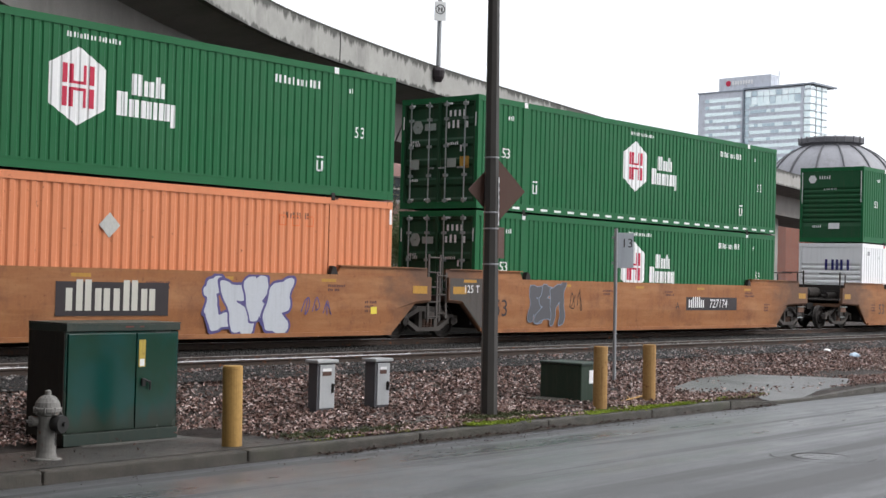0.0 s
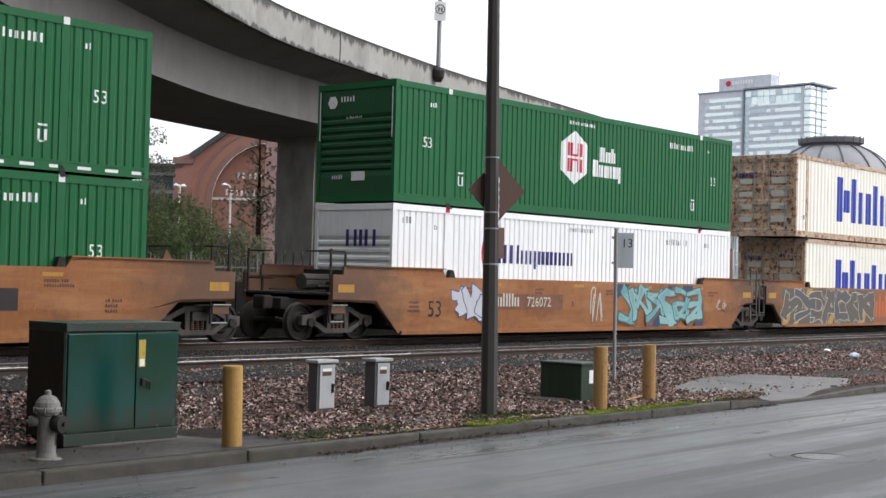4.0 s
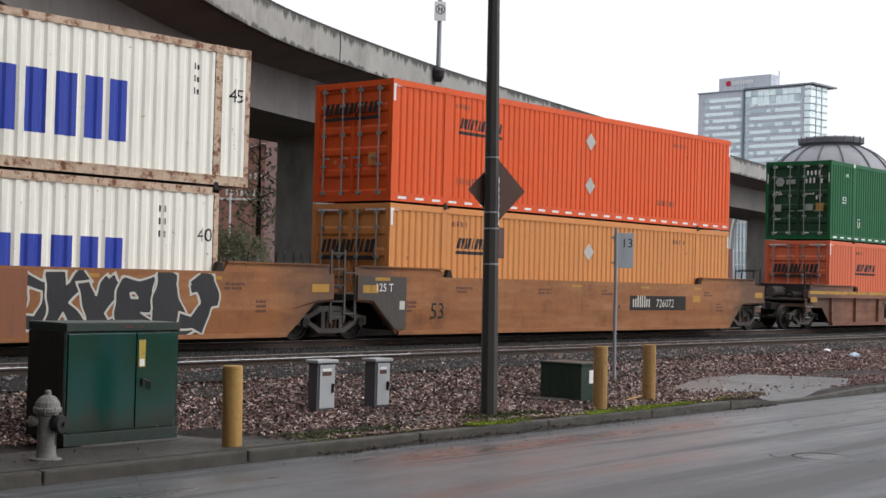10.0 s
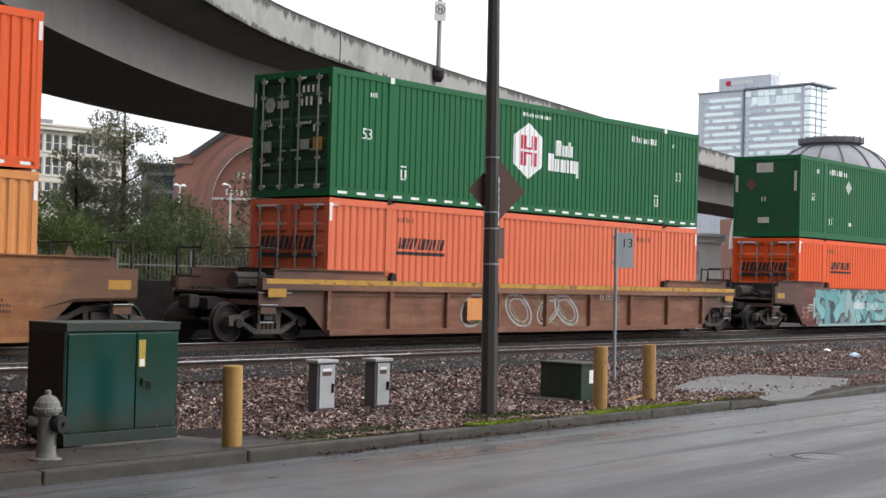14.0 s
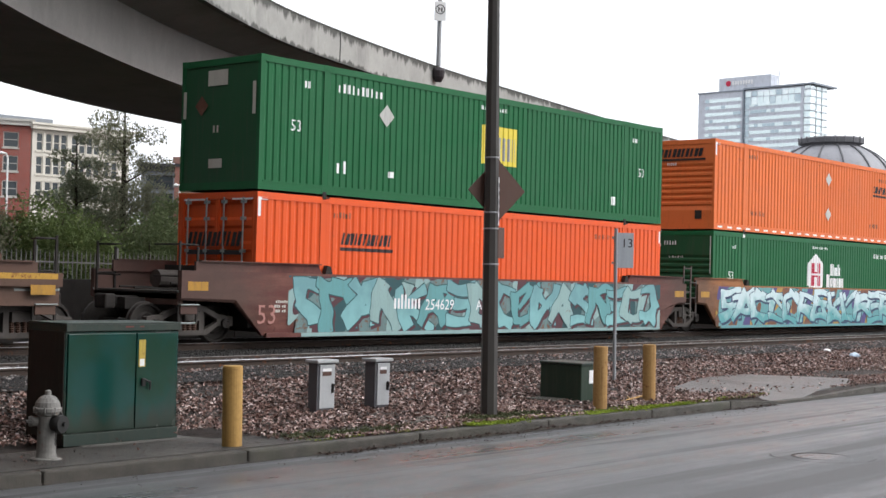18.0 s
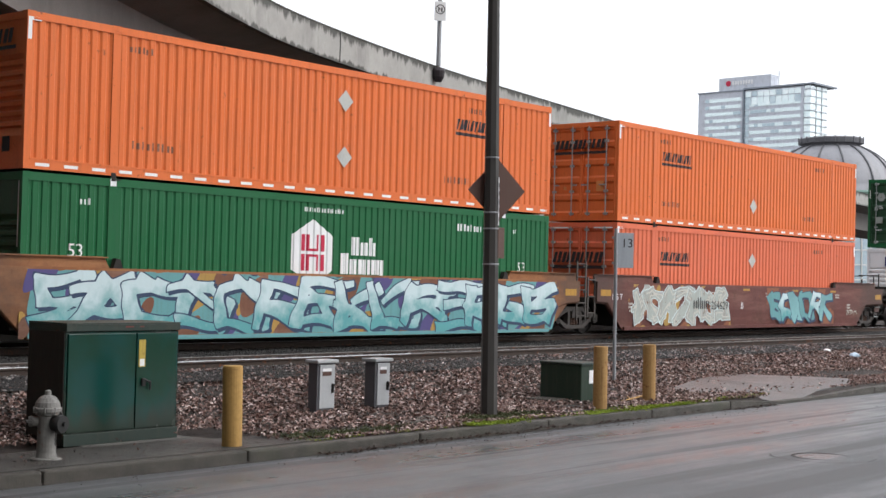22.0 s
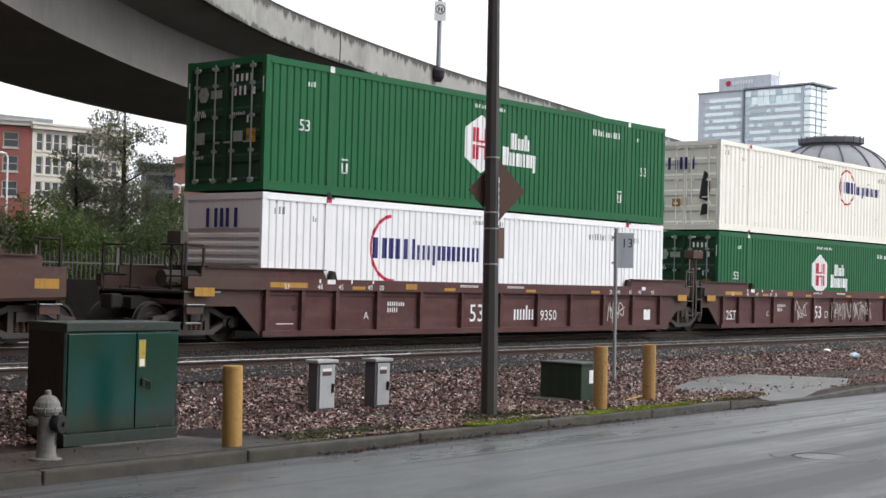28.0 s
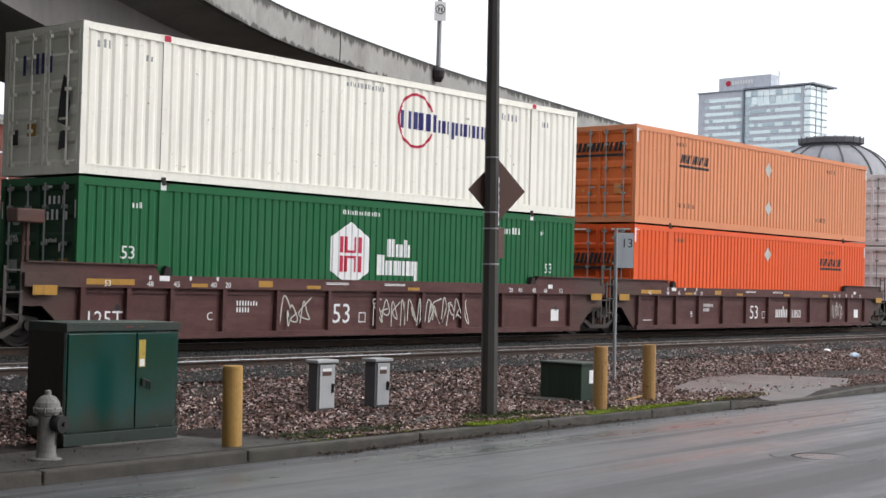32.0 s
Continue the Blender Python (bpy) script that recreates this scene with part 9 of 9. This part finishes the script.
def domed_station():
    d = thing("domed_station", "old brick station with a ribbed grey dome", "building", "towers in the distance")
    cx_, cy_ = 282.5, 107.0
    d.matrix_basis = Matrix.Translation((cx_, cy_, -0.5)) @ Matrix.Rotation(radians(-40), 4, "Z") @ Matrix.Rotation(radians(-1.0), 4, "Y")
    bm = bmesh.new()
    prof = [(14.8, 22.0)] + [(13.8 * math.cos(a), 22.4 + 11.0 * math.sin(a)) for a in (radians(q) for q in range(0, 66, 8))]
    lathe(bm, prof, (0, 0), 32)
    part("dome", bm, M["dome"], d, "grey sheet-metal dome", True)
    for k in range(14):
        t = k * math.tau / 14
        bm = bmesh.new()
        pts = [Vector((math.cos(t) * 13.95 * math.cos(a), math.sin(t) * 13.95 * math.cos(a), 22.4 + 11.1 * math.sin(a))) for a in (radians(q) for q in range(0, 66, 8))]
        for p, q in zip(pts, pts[1:]):
            tube(bm, p, q, 0.2, seg=5)
        part("rib", bm, M["dome_rib"], d)
    bm = bmesh.new()
    lathe(bm, [(5.2, 31.6), (5.9, 31.9), (6.0, 32.6), (6.7, 32.9), (6.8, 33.9), (6.1, 34.2), (3.0, 34.5), (0.4, 34.7)], (0, 0), 28)
    part("lantern_ring", bm, M["dome_rib"], d, "dark crown ring")
    bm = bmesh.new()
    for k in range(20):
        t = k * math.tau / 20
        tube(bm, (6.75 * math.cos(t), 6.75 * math.sin(t), 32.9), (6.75 * math.cos(t), 6.75 * math.sin(t), 34.25), 0.16, seg=5)
    part("crown_stud", bm, M["dome_rib"], d)
    bm = bmesh.new()
    lathe(bm, [(15.5, 17.0), (15.5, 21.6), (16.2, 21.8), (16.2, 22.2), (14.5, 22.3)], (0, 0), 32)
    part("drum", bm, M["copper"], d, "pale green copper drum")
    bm = bmesh.new()
    box(bm, -18, 18, -18, 18, 0, 17.2)
    part("block", bm, M["brick_hall"], d)
    for s in (0, 1, 2, 3):
        m = Matrix.Rotation(s * math.pi / 2, 4, "Z")
        bm = bmesh.new()
        pts = [(10.5 * math.cos(t), 10.5 + 10.5 * math.sin(t)) for t in (math.pi * i / 20 for i in range(21))]
        for (xa, za), (xb, zb) in zip(pts, pts[1:]):
            sub = bmesh.new()
            k = 0.9
            prism(sub, [(xa, za), (xb, zb), (xb * k, 10.5 + (zb - 10.5) * k), (xa * k, 10.5 + (za - 10.5) * k)], "y", -18.8, -18.05)
            merge(bm, sub, m)
        bmesh.ops.recalc_face_normals(bm, faces=bm.faces[:])
        part("arch_trim", bm, M["white_wall"], d, "white arch moulding")
        bm = bmesh.new()
        sub = bmesh.new()
        prism(sub, [(x * 0.9, 10.5 + (z - 10.5) * 0.9) for x, z in pts] + [(-9.45, 1.0), (9.45, 1.0)], "y", -18.3, -18.05)
        merge(bm, sub, m)
        bmesh.ops.recalc_face_normals(bm, faces=bm.faces[:])
        part("arch_window", bm, M["tower_glass"], d)
        bm = bmesh.new()
        for i in range(-4, 5):
            box(bm, i * 2.0 - 0.12, i * 2.0 + 0.12, -18.5, -18.3, 1.0, 10.5 + math.sqrt(max(9.4 ** 2 - (i * 2.0) ** 2, 0)), m)
        for z in (4, 7, 10, 13, 16):
            box(bm, -8.5, 8.5, -18.5, -18.31, z - 0.12, z + 0.12, m)
        part("mullion", bm, M["white_wall"], d)


M["dome"] = rough_stone("dome sheet metal", (0.30, 0.30, 0.32), (0.24, 0.24, 0.26), 0.15, 0.5, 0.1)
M["dome_rib"] = rough_stone("dome rib", (0.12, 0.12, 0.13), (0.09, 0.09, 0.10), 0.3, 0.6, 0.1)
M["copper"] = rough_stone("green copper", (0.30, 0.46, 0.40), (0.24, 0.38, 0.33), 0.3, 0.7, 0.1)
domed_station()


def south_blocker():
    """An unseen block added behind the camera to darken the left side."""
    bm = bmesh.new()
    box(bm, -60, 8.0, -40, -31.0, -1, 24)
    tagged(part("blocker_south", bm, M["earth_wall"]), "unseen plain block added behind the camera to block light", "wall", kind="structure")


south_blocker()


def far_block():
    """An unseen plain block added behind the viaduct to cut low western light."""
    bm = bmesh.new()
    box(bm, -46, -34, -70, 70, -1, 16)
    tagged(part("blocker_west", bm, M["grey_stone"]), "unseen plain grey block added to cut western light", "wall", kind="structure")


far_block()


# ---- leaves, stones and moss on the verge ----
BARE = ((13.6, -10.25, 1.3, 0.32), (17.1, -10.25, 1.1, 0.28), (19.2, -10.5, 1.0, 0.18), (33.0, -8.9, 2.2, 0.6))


def bare_patch(x, y):
    """How bare of leaves the ground is: trodden earth near the kerb."""
    best = 0.0
    for cx_, cy_, rx_, ry_ in BARE:
        d = ((x - cx_) / rx_) ** 2 + ((y - cy_) / ry_) ** 2
        best = max(best, 1.5 - d + 0.6 * noise.noise((x * 3, y * 4, 4)))
    return best


def scatter(name, label, cat, n, xr, yfun, size, mat, seed, flat, lift=0.012, clump=0.0):
    rng = np.random.default_rng(seed)
    pts = []
    while len(pts) < n:
        x = rng.uniform(*xr)
        # nearer ground is more densely strewn
        y = yfun(rng, x)
        if on_slab(x, y) and rng.random() < 0.96 or (x < 12.3 and y < -9.05 and rng.random() < 0.996):
            continue
        if mat == "litter_leaf" and bare_patch(x, y) > rng.random():
            continue
        if clump and noise.noise((x * 0.8, y * 1.6, seed)) + rng.uniform(-0.5, 0.5) < clump:
            continue
        pts.append((x, y, ground_z(y) + lift + 0.02 * rng.random() + 0.03 * noise.noise((x * 0.9, y * 1.3, 0))))
    me = quads_mesh(name, np.array(pts), rng.uniform(0.6, 1.35, n) * size, seed, flat)
    ob = link_mesh(name, me, M[mat])
    return tagged(ob, label, cat, kind="stuff")


scatter("leaf_litter", "curled red-brown fallen leaves over the verge", "leaves", 70000, (7.5, 44.0), lambda r, x: r.uniform(-10.6, -6.0) if r.random() < 0.9 else r.uniform(-6.0, -5.5), 0.072, "litter_leaf", 5, 0.5, 0.015, -0.22)
scatter("leaf_litter", "brown fallen leaves gathered along the kerb", "leaves", 2600, (13.0, 25.0), lambda r, x: -10.76 + abs(r.normal()) * 0.22, 0.07, "litter_leaf", 6, 0.6, 0.012)
scatter("moss", "bright green moss and grass along the kerb", "moss", 6500, (15.6, 21.8), lambda r, x: -10.80 + r.normal() * 0.09 + 0.05, 0.04, "moss", 7, 0.1, 0.015, 0.2)
scatter("moss", "thin grass and moss on trodden earth", "moss", 2600, (15.9, 18.2), lambda r, x: -10.15 + r.normal() * 0.16, 0.045, "moss_dull", 14, 0.1, 0.01, -0.05)
scatter("moss", "grey-green moss on bare earth behind the kerb", "moss", 2200, (12.4, 15.0), lambda r, x: -10.3 + r.normal() * 0.16, 0.035, "moss_dull", 15, 0.3, 0.008, -0.05)
scatter("moss", "bright green moss by the bollards", "moss", 1500, (21.8, 25.0), lambda r, x: -10.72 + abs(r.normal()) * 0.07, 0.04, "moss", 16, 0.1, 0.012, 0.0)
scatter("moss", "thin green moss on the kerb", "moss", 1200, (12.5, 24.0), lambda r, x: -10.76 + abs(r.normal()) * 0.10, 0.035, "moss", 8, 0.2, 0.01)


def stones(name, label, n, xr, yr, size, seed, mat):
    """Broken ballast: squashed irregular octahedra."""
    rng = np.random.default_rng(seed)
    x = rng.uniform(*xr, n)
    y = rng.uniform(*yr, n)
    z = np.array([ground_z(v) + (0.05 if v > -6.3 else 0.01) for v in y])
    s = rng.uniform(0.5, 1.3, (n, 1, 1)) * size
    base = np.array([(1, 0, 0), (0, 1, 0), (-1, 0, 0), (0, -1, 0), (0, 0, 0.8), (0, 0, -0.8)], float)
    v = base[None] * rng.uniform(0.55, 1.2, (n, 6, 1)) * s
    a = rng.uniform(0, 6.28, n)
    ca, sa = np.cos(a)[:, None], np.sin(a)[:, None]
    vx, vy = v[:, :, 0] * ca - v[:, :, 1] * sa, v[:, :, 0] * sa + v[:, :, 1] * ca
    v = np.stack([vx + x[:, None], vy + y[:, None], v[:, :, 2] + z[:, None]], -1).reshape(-1, 3)
    f = np.array([(0, 1, 4), (1, 2, 4), (2, 3, 4), (3, 0, 4), (1, 0, 5), (2, 1, 5), (3, 2, 5), (0, 3, 5)])
    faces = (np.arange(n)[:, None, None] * 6 + f[None]).reshape(-1, 3)
    me = bpy.data.meshes.new(name)
    me.from_pydata(v.tolist(), [], faces.tolist())
    tagged(link_mesh(name, me, M[mat]), label, "ballast", kind="stuff")


M["gutter_leaf"] = leaf_material("wet gutter leaves", (0.10, 0.06, 0.045), (0.03, 0.02, 0.016))
M["stone"] = strewn("ballast stones", ((0.0, (0.018, 0.016, 0.015)), (0.45, (0.07, 0.062, 0.059)), (0.75, (0.17, 0.15, 0.145)), (1.0, (0.40, 0.36, 0.35))))
# stones by the main track carry the train's shade in their colour
M["stone_shade"] = leaf_material("ballast stones with shade in colour", (0.035, 0.032, 0.03), (0.008, 0.008, 0.007))
stones("ballast", "grey crushed stone ballast between the rails of the siding", 12000, (9, 45), (-5.35, -3.3), 0.035, 21, "stone")
stones("ballast", "black crushed stone by the main track, train shade in colour", 11000, (6, 45), (-3.3, -0.9), 0.035, 23, "stone_shade")
scatter("leaf_litter", "wet dark leaves washed into the gutter", "leaves", 700, (11.5, 24.5), lambda r, x: -11.0 - abs(r.normal()) * 0.07, 0.055, "gutter_leaf", 9, 0.85, -0.125, 0.05)
stones("ballast", "brown dusty crushed stone beside the siding", 8000, (9, 46), (-7.4, -5.4), 0.03, 22, "stone")


def grit():
    """Small stones and crumbs of leaf on the pavement and in the gutter."""
    rng = np.random.default_rng(31)
    pts = []
    for _ in range(900):
        x = rng.uniform(7.6, 24.0)
        y = rng.uniform(-10.75, -9.3) if (x < 12.2 and rng.random() < 0.8) else -11.0 - abs(rng.normal()) * 0.35
        z = (VERGE_Z + 0.012 - 0.03 * (y + 10.77)) if y > -10.8 else road_z(x, y) + 0.004
        pts.append((x, y, z + 0.006))
    me = quads_mesh("grit", np.array(pts), rng.uniform(0.5, 1.4, len(pts)) * 0.022, 32, 0.4)
    tagged(link_mesh("grit", me, M["gutter_leaf"]), "dark grit and leaf crumbs on wet pavement and gutter", "grit", kind="stuff")


grit()


# ---- what moves ----
def train_run(t):
    """Metres rolled since the start: the train slows a little."""
    s = t - 16.0
    return 6.3363 * t - 0.009887 * (s * s - 256.0) - 0.0000286 * (s ** 3 + 4096.0)


def motions():
    times_train = [float(k) for k in range(33)]
    for ob, x, z in MOVING:
        walk(ob, [(t, pose(x - train_run(t), 0, z)) for t in times_train])
    def car_x(t):
        return 3.1 - 13.0 * (t - 27.5)
    times_car = [0.0, 8.0, 16.0, 24.0, 25.0, 26.0, 27.0, 28.0, 30.0, 32.0]
    walk(car, [(t, pose(car_x(t), -12.95, ROAD_Z + 0.022)) for t in times_car])
    steps_car = [k / 30 for k in range(961)]
    for ob, p in CAR_WHEELS:
        walk(ob, [(t, Matrix.Translation(p) @ Matrix.Rotation(-13.0 * t / 0.31, 4, "Y")) for t in steps_car])
    steps = [k / 15 for k in range(481)]
    for ob, p in WHEELS:
        walk(ob, [(t, Matrix.Translation(p) @ Matrix.Rotation(-train_run(t) / WHEEL_R, 4, "Y")) for t in steps])


motions()
